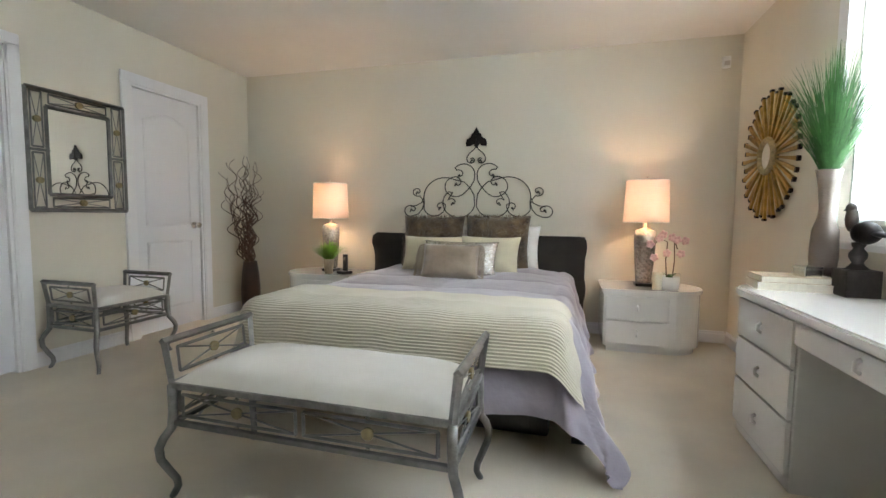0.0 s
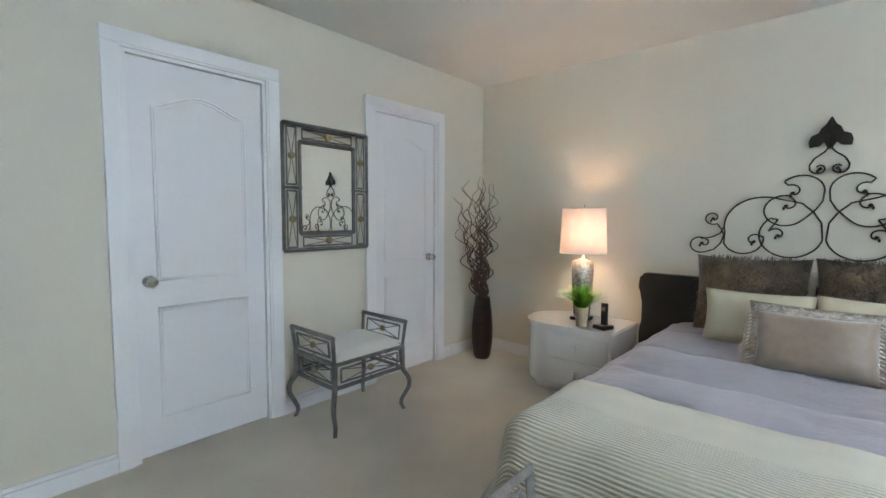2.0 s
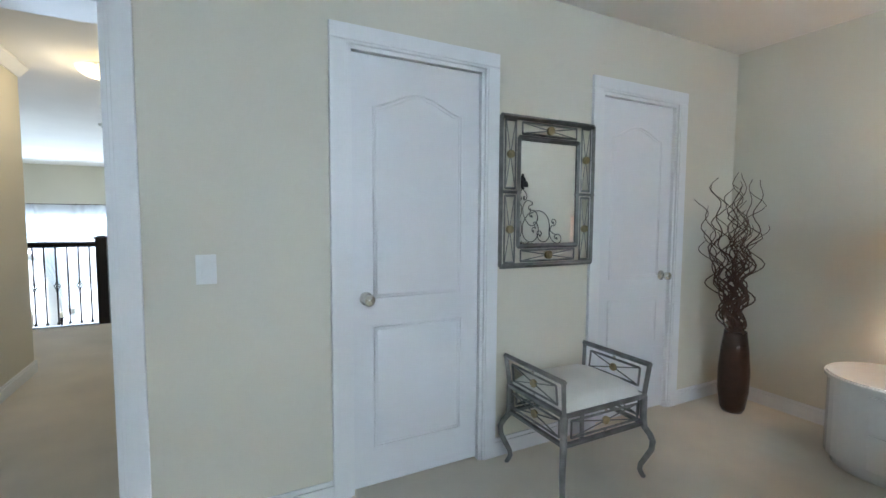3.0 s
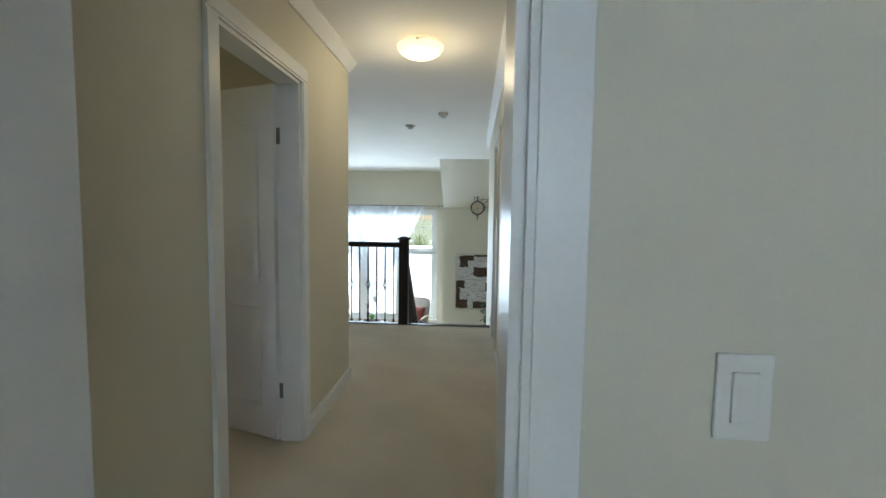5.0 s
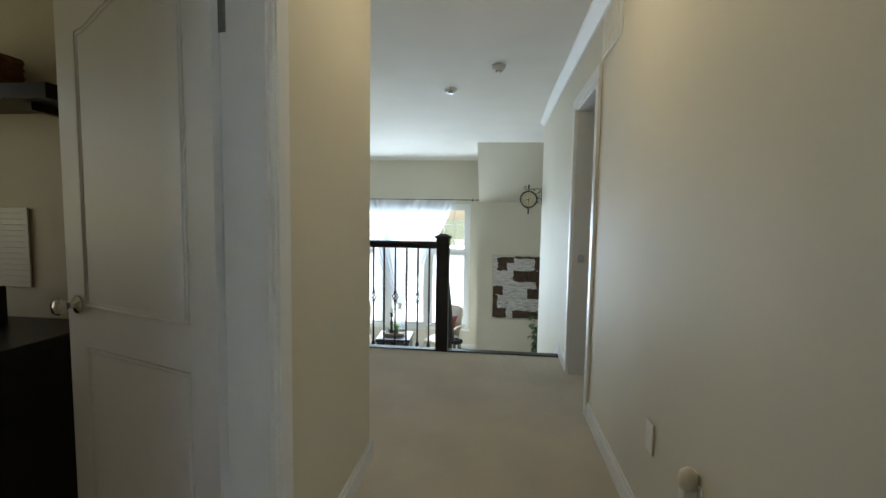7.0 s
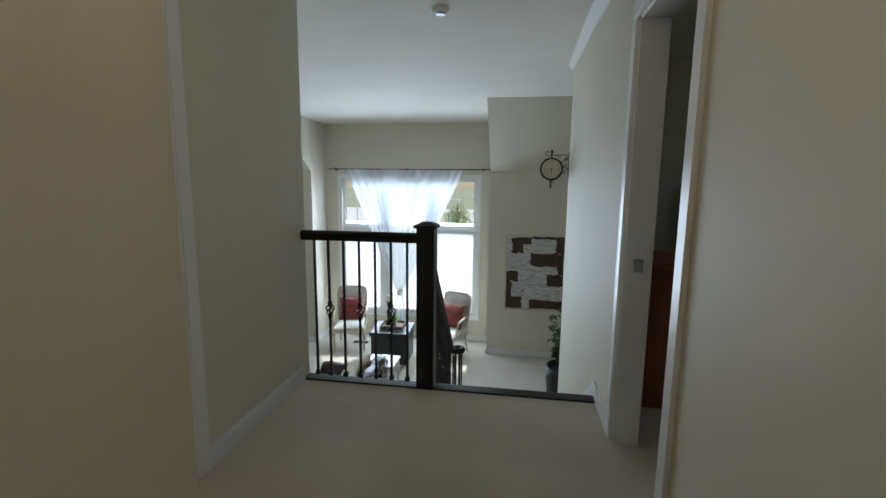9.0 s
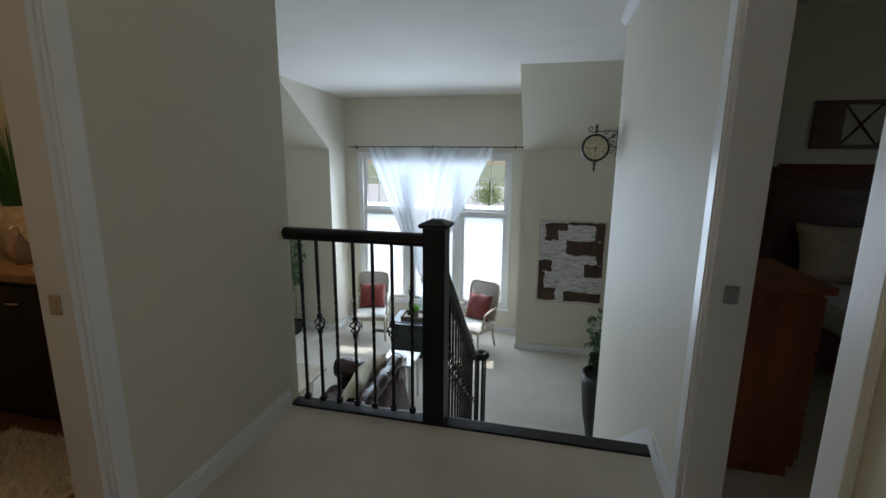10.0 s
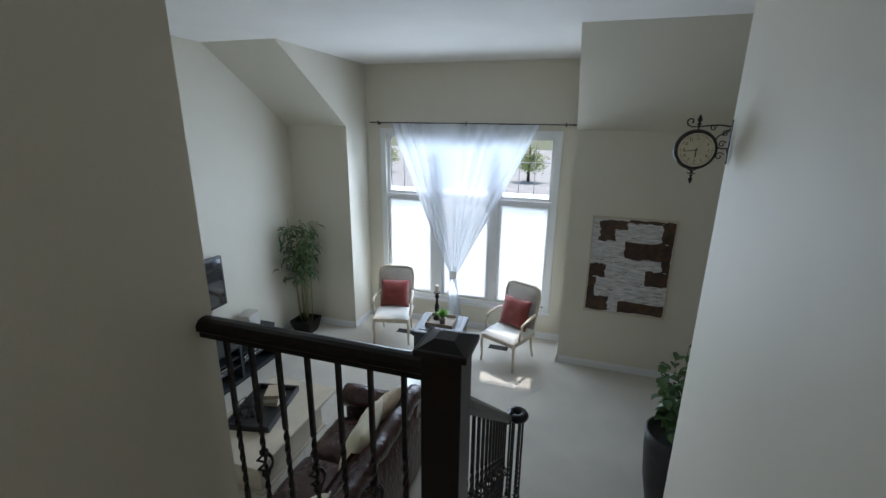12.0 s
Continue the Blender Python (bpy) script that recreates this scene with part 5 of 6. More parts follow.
# ---- bathroom ----
setting("floor_bath", boxes((EDGE + 0.12, -6.07, -3.2, -1.24, 0.0, 0.004)), TILE, "dark brown tiled bathroom floor", "floor")
rug = thing("bath_rug", "shaggy beige bath rug before the vanity", "rug", pose(-7.15, -2.02, 0.004))
part("backing", boxes((-0.38, 0.42, -0.36, 0.36, 0, 0.012), bevel=0.004), PAPER, rug)
rnd = random.Random(8)
bm = bmesh.new()
for k in range(5200):
    x, y = rnd.uniform(-0.37, 0.41), rnd.uniform(-0.35, 0.35)
    blade(bm, (x, y, 0.01), (x + rnd.uniform(-0.02, 0.02), y + rnd.uniform(-0.02, 0.02), 0.012 + rnd.uniform(0.012, 0.028)), 0.008, 0.004, 2)
part("shag", bm, PAPER, rug, "long shaggy pile")
van = thing("vanity", "dark wooden bathroom vanity with brown counter", "vanity", pose(-7.82, -2.25, 0))
part("body", boxes((-0.22, 0.24, -0.9, 0.85, 0.09, 0.775), bevel=0.004), ESPRESSO, van)
part("toe_kick", boxes((-0.22, 0.18, -0.9, 0.85, 0, 0.09)), ESPRESSO, van)
for k in range(3):
    y0 = -0.88 + k * 0.575
    d = part("door", boxes((0.24, 0.258, y0, y0 + 0.565, 0.12, 0.75), bevel=0.005), ESPRESSO, van)
    part("handle", tube(bmesh.new(), [(0.258, y0 + 0.24, 0.67), (0.28, y0 + 0.25, 0.67), (0.28, y0 + 0.32, 0.67), (0.258, y0 + 0.33, 0.67)], 0.005, 6), CHROME, d, "nickel handle")
COUNTER = mat("brown_laminate_counter", (0.30, 0.17, 0.09), 0.3, vary=0.3, scale=20, bump=0.03)
part("counter", boxes((-0.22, 0.28, -0.92, 0.87, 0.775, 0.815), bevel=0.01), COUNTER, van)
part("backsplash", boxes((-0.225, -0.205, -0.92, 0.87, 0.815, 0.90), bevel=0.004), COUNTER, van)
part("basin", lathe(bmesh.new(), [(0.0, 0.818), (0.15, 0.819), (0.19, 0.822), (0.205, 0.828), (0.215, 0.822), (0.22, 0.816)], 0.03, 0.18, 36, 0.95, 1.15), PLASTIC, van, "oval white basin")
part("tap", tube(bmesh.new(), [(-0.16, 0.18, 0.815), (-0.16, 0.18, 0.93), (-0.12, 0.18, 0.96), (-0.06, 0.18, 0.93)], 0.012, 10), CHROME, van, "chrome tap")
bmir = thing("bathroom_mirror", "bathroom mirror in a dark wooden frame", "mirror", pose(EDGE + 0.12, -2.05, 1.60))
part("frame", boxes((0, 0.03, -0.45, -0.37, -0.31, 0.30), (0, 0.03, 0.37, 0.45, -0.31, 0.30), (0, 0.03, -0.37, 0.37, 0.23, 0.30), (0, 0.03, -0.37, 0.37, -0.31, -0.24), bevel=0.004), ESPRESSO, bmir)
part("mirror_glass", boxes((0.004, 0.010, -0.37, 0.37, -0.24, 0.23)), MIRROR, bmir)
bar = thing("vanity_light", "lit chrome vanity light bar over the mirror", "lamp", pose(EDGE + 0.12, -2.05, 2.03))
part("bar", boxes((0, 0.05, -0.42, 0.42, -0.05, 0.05), bevel=0.006), CHROME, bar)
for k in range(4):
    y = -0.33 + 0.22 * k
    b = part("bulb", ball(bmesh.new(), (0.085, y, 0.0), 0.042, 2), BULB, bar)
lamp("bath_light", "AREA", look((EDGE + 0.30, -2.05, 2.03), (-6.5, -2.05, 0.9)), 5.5, (1.0, 0.62, 0.30), size=0.1, size_y=0.8)
grass_pot("bathroom_plant", "tall dark green grass plant in a beige pot on the vanity", pose(-7.83, -2.55, 0.815), [(0.07, 0), (0.085, 0.05), (0.10, 0.28)], BEIGEPOT, 260, 0.24, 0.48, TALLGRASS, 0.007, 21)
sd = thing("soap_bottle", "clear soap bottle with chrome pump by the basin", "bottle", pose(-7.72, -2.40, 0.815))
part("bottle", lathe(bmesh.new(), [(0.03, 0), (0.032, 0.01), (0.032, 0.10), (0.014, 0.125), (0.014, 0.14)], sides=18), CERAM, sd)
part("pump", tube(bmesh.new(), [(0, 0, 0.14), (0, 0, 0.19), (0.035, 0, 0.19), (0.04, 0, 0.18)], 0.006, 8), CHROME, sd)

# ---- guest room ----
chest = thing("chest_of_drawers", "cherry wood chest in the guest room doorway", "chest", pose(-8.28, 1.09, 0))
part("body", boxes((-0.26, 0.22, -0.25, 0.155, 0.06, 0.84), bevel=0.005), CHERRY, chest)
part("top", boxes((-0.29, 0.25, -0.27, 0.185, 0.84, 0.875), bevel=0.008), CHERRY, chest)
part("plinth", boxes((-0.25, 0.20, -0.24, 0.14, 0, 0.06)), CHERRY, chest)
for k in range(3):
    d = part("drawer", boxes((-0.25, 0.21, 0.155, 0.172, 0.09 + k * 0.25, 0.32 + k * 0.25), bevel=0.004), CHERRY, chest)
    part("handle", ball(bmesh.new(), (-0.02, 0.19, 0.205 + k * 0.25), 0.014, 1), CHROME, d)
gb = thing("guest_bed", "dark mahogany bed with pale bedding in the guest room", "bed", pose(-9.9, 2.62, 0))
bm = prism(bmesh.new(), [(-0.06, 0.1), (0.02, 0.1), (0.02, 0.9), (0.0, 1.15), (-0.05, 1.30), (-0.075, 1.34), (-0.075, 1.28), (-0.06, 1.1)], "y", -0.78, 0.85)
part("headboard", bm, MAHOG, gb)
for y in (-0.81, 0.88):
    part("post", boxes((-0.075, 0.045, y - 0.03, y + 0.03, 0, 1.32), bevel=0.006), MAHOG, gb)
for y in (-0.75, 0.82):
    part("side_rail", boxes((0.02, 2.0, y - 0.02, y + 0.02, 0.12, 0.34), bevel=0.006), MAHOG, gb)
part("mattress", boxes((0.03, 2.0, -0.72, 0.79, 0.2, 0.50), bevel=0.06), SEATCLOTH, gb)
for y, x, w, mt, tl in ((-0.35, 0.20, 0.62, BEIGEPOT, 20), (0.40, 0.20, 0.62, BEIGEPOT, 20), (-0.05, 0.38, 0.42, RED, 28)):
    p = thing("guest_pillow", "patterned pillow on the guest bed", "pillow", pose(-9.9 + x, 2.62 + y, 0.49, 0, 0, 90) @ pose(0, 0, 0, -tl), "guest bed pillows")
    part("pillow_body", pillow(w, w * 0.72, 0.16, w + y), mt, p)
ga = thing("carved_wall_panel", "dark wooden lattice panel hung over the guest bed", "wall decoration", pose(-9.98, 2.55, 1.62))
part("frame", boxes((0, 0.025, -0.53, 0.53, 0.14, 0.17), (0, 0.025, -0.53, 0.53, -0.17, -0.14), (0, 0.025, -0.53, -0.50, -0.14, 0.14), (0, 0.025, 0.50, 0.53, -0.14, 0.14), bevel=0.003), MAHOG, ga)
part("side_board", boxes((0.003, 0.02, -0.50, -0.34, -0.14, 0.14)), MAHOG, ga)
part("side_board", boxes((0.003, 0.02, 0.34, 0.50, -0.14, 0.14)), MAHOG, ga)
part("backing", boxes((0.002, 0.008, -0.34, 0.34, -0.14, 0.14)), CANE, ga)
for y0 in (-0.34, -0.11, 0.12):
    for s in (-1, 1):
        for o in (-0.07, 0.0, 0.07):
            part("lattice_bar", tube(bmesh.new(), [(0.012, y0 + max(0, o), -s * (0.14 - abs(o) * 1.2 * (o > 0))), (0.012, y0 + 0.22 + min(0, o), s * (0.14 + 1.2 * o * (o < 0)))], 0.007, 4), MAHOG, ga)

# ---- living room ----
# curtain rod and sheer curtain
rod = thing("curtain_rod", "thin black curtain rod with finials over the window", "curtain rod")
RX, RZ = BAYX + 0.09, 1.55
part("rod", tube(bmesh.new(), [(RX, -3.22, RZ), (RX, -0.28, RZ)], 0.008, 8), IRON, rod)
for y in (-3.22, -0.28):
    s = -1 if y < -2 else 1
    part("finial", tube(bmesh.new(), [(RX, y, RZ), (RX, y + s * 0.015, RZ), (RX, y + s * 0.06, RZ)], 0.014, 8, 0.003), IRON, rod)
for y in (-3.12, -1.75, -0.38):
    part("bracket", boxes((BAYX, RX + 0.006, y - 0.006, y + 0.006, RZ - 0.03, RZ - 0.008), (RX - 0.006, RX + 0.006, y - 0.006, y + 0.006, RZ - 0.03, RZ + 0.03)), IRON, rod)
KY, KZ = -1.90, -0.72


def curtain_at(u, v):
    """u across, v from the rod down to the knot."""
    top_y = -2.92 + 2.21 * u
    f = v ** 0.82
    edge = abs(2 * u - 1)
    y = top_y + (KY + (u - 0.5) * 0.11 - top_y) * (f ** (1.0 + 0.25 * edge))
    z = RZ - 0.005 + (KZ - RZ) * v
    squeeze = 1 - 0.72 * f
    x = RX + (0.022 + 0.018 * math.sin(u * 13)) * squeeze * math.sin(u * 2 * math.pi * 12 + 3.0 * math.sin(u * 7)) + 0.02 * math.sin(u * 21) * squeeze + 0.02 * math.sin(math.pi * v)
    return (x, y, z)


cur = thing("sheer_curtain", "sheer white curtain gathered into a knot before the window", "curtain")
part("panel", smooth_grid(220, 60, curtain_at), CURTAIN, cur)
part("tie_band", lathe(bmesh.new(), [(0.05, KZ - 0.06), (0.058, KZ - 0.02), (0.055, KZ + 0.03), (0.048, KZ + 0.05)], RX + 0.01, KY, 20), WHITEC, cur)
part("tail", smooth_grid(60, 20, lambda u, v: (RX + 0.01 + 0.05 * math.cos(u * 2 * math.pi) + 0.014 * math.sin(u * 40) * v, KY + 0.03 * v + (0.05 + 0.06 * v) * math.sin(u * 2 * math.pi), KZ - 0.05 - 0.72 * v)), CURTAIN, cur)


def armchair(m):
    """A pale carved armchair facing local +x."""
    c = thing("armchair", "pale wooden armchair with upholstered seat and back", "armchair", m, "pair of window armchairs")
    for sy in (-1, 1):
        part("front_leg", tube(bmesh.new(), [(0.26, sy * 0.25, 0.40), (0.275, sy * 0.26, 0.28), (0.262, sy * 0.255, 0.12), (0.27, sy * 0.26, 0.0)], 0.022, 8, 0.013), PALEWOOD, c)
        part("back_leg", tube(bmesh.new(), [(-0.22, sy * 0.22, 0.42), (-0.24, sy * 0.22, 0.2), (-0.30, sy * 0.225, 0.0)], 0.021, 8, 0.014), PALEWOOD, c)
        part("arm", tube(bmesh.new(), [(-0.25, sy * 0.25, 0.66), (-0.10, sy * 0.275, 0.67), (0.06, sy * 0.285, 0.655), (0.14, sy * 0.285, 0.63), (0.13, sy * 0.28, 0.60)], 0.018, 8), PALEWOOD, c)
        part("arm_post", tube(bmesh.new(), [(0.11, sy * 0.285, 0.63), (0.16, sy * 0.28, 0.54), (0.15, sy * 0.265, 0.42)], 0.016, 8), PALEWOOD, c)
    part("seat_rail", boxes((-0.25, 0.28, -0.27, 0.27, 0.35, 0.42), bevel=0.02), PALEWOOD, c)
    part("seat", smooth_grid(16, 16, lambda u, v: (-0.25 + 0.54 * u, -0.265 + 0.53 * v, 0.42 + 0.055 * max(0, (1 - (2 * u - 1) ** 6) * (1 - (2 * v - 1) ** 6)) ** 0.5)), SEATCLOTH, c, "ivory upholstered seat")
    lean = lambda z: -0.24 - 0.16 * (z - 0.45)
    outline = [(-0.24, 0.45), (-0.265, 0.9), (-0.24, 1.0), (-0.17, 1.03), (0.17, 1.03), (0.24, 1.0), (0.265, 0.9), (0.24, 0.45)]
    part("back_frame", tube(bmesh.new(), [(lean(z), y, z) for y, z in outline + outline[:1]], 0.022, 8), PALEWOOD, c)
    part("backrest", smooth_grid(14, 16, lambda u, v: (lean(0.46 + 0.56 * v) + 0.012 + 0.03 * max(0, (1 - (2 * u - 1) ** 4) * (1 - (2 * v - 1) ** 4)), (-0.235 + 0.47 * u) * (0.97 + 0.08 * v - 0.22 * max(0, v - 0.9) * 5), 0.46 + 0.56 * v)), CANE, c, "grey upholstered back")
    part("back_panel", smooth_grid(4, 8, lambda u, v: (lean(0.46 + 0.56 * v) - 0.012, (-0.235 + 0.47 * u), 0.46 + 0.55 * v)), CANE, c)
    return c


for m, tag in ((pose(-12.82, -2.66, LOW, 0, 0, 14), 1), (pose(-12.72, -0.88, LOW, 0, 0, -24), 2)):
    armchair(m)
    p = thing("red_cushion", "square brick red cushion leaning in the armchair", "cushion", m @ pose(-0.06, 0, 0.465, 0, 0, 90) @ pose(0, 0, 0, -20), "red armchair cushions")
    part("cushion_body", pillow(0.44, 0.42, 0.15, tag * 7), RED, p)

trunk = thing("storage_trunk", "black painted wooden trunk used as a side table", "trunk", pose(-12.42, -1.77, LOW, 0, 0, 3))
part("body", boxes((-0.30, 0.30, -0.30, 0.30, 0.0, 0.46), bevel=0.008), BLACKPAINT, trunk)
part("lid", boxes((-0.325, 0.325, -0.325, 0.325, 0.465, 0.535), bevel=0.018), BLACKPAINT, trunk)
part("lid_panel", boxes((-0.25, 0.25, -0.25, 0.25, 0.533, 0.543), bevel=0.004), BLACKPAINT, trunk)
part("latch", boxes((0.30, 0.335, -0.03, 0.03, 0.43, 0.50), bevel=0.004), IRON, trunk)
tray = thing("wooden_tray", "grey wooden tray on the black trunk", "tray", pose(-12.44, -1.77, LOW + 0.543, 0, 0, 3))
GREYWOOD = mat("weathered_grey_wood", (0.22, 0.18, 0.14), 0.7, vary=0.35, scale=12, bump=0.3, stretch=(1, 0.2, 1))
part("base", boxes((-0.17, 0.17, -0.19, 0.19, 0, 0.012)), GREYWOOD, tray)
for r in ((-0.17, 0.17, -0.19, -0.178), (-0.17, 0.17, 0.178, 0.19), (-0.17, -0.158, -0.178, 0.178), (0.158, 0.17, -0.178, 0.178)):
    part("rim", boxes((*r, 0.012, 0.055), bevel=0.003), GREYWOOD, tray)
cs = thing("candlestick", "turned dark candlestick with white pillar candle", "candlestick", pose(-12.50, -1.86, LOW + 0.555))
part("stick", lathe(bmesh.new(), [(0.05, 0), (0.052, 0.02), (0.03, 0.05), (0.022, 0.08), (0.032, 0.14), (0.034, 0.20), (0.018, 0.24), (0.016, 0.30), (0.034, 0.34), (0.02, 0.37), (0.045, 0.39), (0.05, 0.40)], sides=20), ESPRESSO, cs)
part("candle", lathe(bmesh.new(), [(0.030, 0.40), (0.031, 0.50), (0.027, 0.505), (0.0, 0.50)], sides=18), WAX, cs, "white pillar candle")
grass_pot("tray_plant", "small green grass plant in a glazed pot on the tray", pose(-12.38, -1.74, LOW + 0.555), [(0.04, 0), (0.046, 0.10)], CERAM, 200, 0.12, 0.15, GRASSY, 0.006, 31)
for x, y, r in ((-13.02, -2.55, 0), (-12.98, -1.06, 0)):
    vt = thing("floor_register", "dark metal floor heating register in the carpet", "vent", pose(x, y, LOW, 0, 0, r))
    part("frame", boxes((-0.06, 0.06, -0.14, 0.14, 0, 0.006), bevel=0.002), IRON, vt)
    for k in range(8):
        part("slat", boxes((-0.045, 0.045, -0.12 + k * 0.033, -0.10 + k * 0.033, 0.006, 0.009)), IRON, vt)

# picture on the knee wall
pic = thing("abstract_painting", "framed brown and white abstract painting", "painting", pose(WX, 0.55, -0.163))
PW, PH = 0.485, 0.635
for r in ((-PW, PW, PH - 0.018, PH), (-PW, PW, -PH, -PH + 0.018), (-PW, -PW + 0.018, -PH + 0.018, PH - 0.018), (PW - 0.018, PW, -PH + 0.018, PH - 0.018)):
    part("frame_bar", boxes((0, 0.035, *r), bevel=0.003), PALEWOOD, pic)
PWHITE = mat("streaked_white_oil", (0.66, 0.64, 0.64), 0.6, vary=0.4, scale=7, bump=0.6, bump_scale=60, stretch=(1, 1, 7), second=(0.86, 0.84, 0.83))
PBROWN = mat("mottled_brown_oil", (0.045, 0.028, 0.018), 0.5, vary=0.6, scale=14, bump=0.6, bump_scale=60, second=(0.10, 0.045, 0.019))
part("canvas", boxes((0.004, 0.018, -PW + 0.018, PW - 0.018, -PH + 0.018, PH - 0.018)), PWHITE, pic, "streaked white oil ground")
rnd = random.Random(6)
for y0, y1, z0, z1 in ((-0.39, -0.07, 0.48, 0.59), (-0.38, -0.20, 0.33, 0.50), (-0.07, 0.33, 0.57, 0.61), (0.33, 0.47, 0.34, 0.61), (-0.07, 0.39, 0.12, 0.34), (0.37, 0.47, -0.02, 0.34), (0.20, 0.47, -0.22, -0.02), (-0.47, -0.27, -0.15, 0.02), (-0.47, -0.37, -0.42, -0.15), (-0.47, -0.20, -0.61, -0.41), (-0.07, 0.47, -0.61, -0.46)):
    pts = []
    corners = ((y0, z0), (y1, z0), (y1, z1), (y0, z1))
    for a, b in zip(corners, corners[1:] + corners[:1]):
        for k in range(8):
            f = k / 8
            pts.append((min(0.464, max(-0.464, a[0] + (b[0] - a[0]) * f + rnd.uniform(-0.014, 0.014))), min(0.614, max(-0.614, a[1] + (b[1] - a[1]) * f + rnd.uniform(-0.014, 0.014)))))
    part("brush_patch", prism(bmesh.new(), pts, "x", 0.0175, 0.0205 + 0.0004 * rnd.random()), PBROWN, pic, "mottled brown oil patch")

bm = bmesh.new()
for k in range(150):
    y, z, w = rnd.uniform(-0.44, 0.40), rnd.uniform(-0.58, 0.58), rnd.uniform(0.01, 0.09)
    box(bm, 0.0178, 0.0188, y, min(0.462, y + w), z, z + rnd.uniform(0.002, 0.006))
tagged(part("brush_streak", bm, PBROWN, pic), kind="stuff")

# bracket clock at the wall's end
ck = thing("bracket_clock", "black iron station clock on a scrolled wall bracket", "clock", pose(-10.06, 0.524, 1.455) @ Matrix.Scale(0.84, 4))
FACE = mat("aged_clock_face", (0.62, 0.56, 0.42), 0.5, vary=0.1, scale=12)
bm = lathe(bmesh.new(), [(0.118, -0.03), (0.13, -0.022), (0.136, 0.0), (0.13, 0.022), (0.118, 0.03)], sides=40)
bmesh.ops.transform(bm, matrix=pose(0, 0, 0, 0, 90, 0), verts=bm.verts)
part("case", bm, IRON, ck)
bm = tube(bmesh.new(), [(0.028, 0, 0), (0.032, 0, 0)], 0.112, 40)
part("dial", bm, FACE, ck, "cream clock dial")
bm = bmesh.new()
for k in range(60):
    a = math.pi * 2 * k / 60
    w, r0 = (0.0018, 0.095) if k % 5 else (0.003, 0.090)
    bar_t = boxes((0.0322, 0.0332, -w / 2, w / 2, r0, 0.102))
    bmesh.ops.transform(bar_t, matrix=Matrix.Rotation(a, 4, "X"), verts=bar_t.verts)
    me_t = bpy.data.meshes.new("tick")
    bar_t.to_mesh(me_t), bar_t.free()
    bm.from_mesh(me_t)
    bpy.data.meshes.remove(me_t)
part("minute_track", bm, IRON, ck)


def lettering(text, size, m, material, parent, name="numeral"):
    c = bpy.data.curves.new(name, "FONT")
    c.body, c.size, c.align_x, c.align_y, c.extrude = text, size, "CENTER", "CENTER", 0.0005
    tmp = new(name, c)
    me = bpy.data.meshes.new_from_object(tmp.evaluated_get(bpy.context.evaluated_depsgraph_get()))
    bpy.data.objects.remove(tmp)
    bpy.data.curves.remove(c)
    me.materials.append(material)
    ob = new(name, me)
    ob.parent, ob.matrix_basis = parent, m
    return ob


for k in range(1, 13):
    a = math.radians(90 - 30 * k)
    lettering(str(k), 0.026, Matrix.Translation((0.0328, 0.076 * math.cos(a), 0.076 * math.sin(a))) @ pose(0, 0, 0, 90, 0, 90), IRON, ck)
for a, ln, w in ((-92, 0.05, 0.007), (188, 0.078, 0.005)):
    hb = boxes((0.0335, 0.0348, -0.012, ln, -w / 2, w / 2))
    bmesh.ops.transform(hb, matrix=Matrix.Rotation(radians(a), 4, "X"), verts=hb.verts)
    part("pointer", hb, IRON, ck, "black clock pointer")
part("finial", lathe(bmesh.new(), [(0.004, 0.13), (0.006, 0.16), (0.016, 0.17), (0.006, 0.178), (0.016, 0.195), (0.010, 0.215), (0.0, 0.235)], sides=14), IRON, ck)
part("drop", lathe(bmesh.new(), [(0.0, -0.235), (0.010, -0.215), (0.014, -0.20), (0.005, -0.185), (0.012, -0.175), (0.005, -0.165), (0.005, -0.13)], sides=14), IRON, ck)
part("wall_plate", boxes((-0.012, 0.012, 0.192, 0.20, -0.09, 0.20), bevel=0.002), IRON, ck)
part("arm", tube(bmesh.new(), [(0, 0.195, 0.155), (0, 0.12, 0.165), (0, 0.02, 0.155), (0, -0.04, 0.150), (0, -0.07, 0.165)] + [(0, p, q) for p, q in arc(-0.05, 0.185, 0.025, 220, -60, 14, 0.010)], 0.005, 6), IRON, ck)
part("scroll", tube(bmesh.new(), [(0, 0.195, -0.02)] + [(0, p, q) for p, q in arc(0.16, 0.06, 0.05, -60, -260, 20, 0.045)] + [(0, 0.19, 0.14)], 0.0045, 6), IRON, ck)
for c0, c1, r in ((0.09, 0.145, 0.022), (0.165, 0.11, 0.022), (0.155, 0.04, 0.024), (0.15, -0.04, 0.028)):
    part("scroll", tube(bmesh.new(), [(0, p, q) for p, q in arc(c0, c1, r, 20, 420, 26, 0.006)], 0.004, 6), IRON, ck)
for s in (-1, 1):
    part("scroll", tube(bmesh.new(), [(0, s * p, q) for p, q in arc(0.018, -0.152, 0.017, 60, 330, 16, 0.008)], 0.004, 6), IRON, ck)

# tall planter
pl = thing("tall_planter", "leafy green plant in a tall tapered black pot", "plant", pose(-10.62, 0.85, LOW))
part("pot", lathe(bmesh.new(), [(0.13, 0), (0.15, 0.03), (0.21, 0.35), (0.235, 0.62), (0.24, 0.80), (0.22, 0.80), (0.20, 0.74)], sides=32), POT, pl)
rnd = random.Random(15)


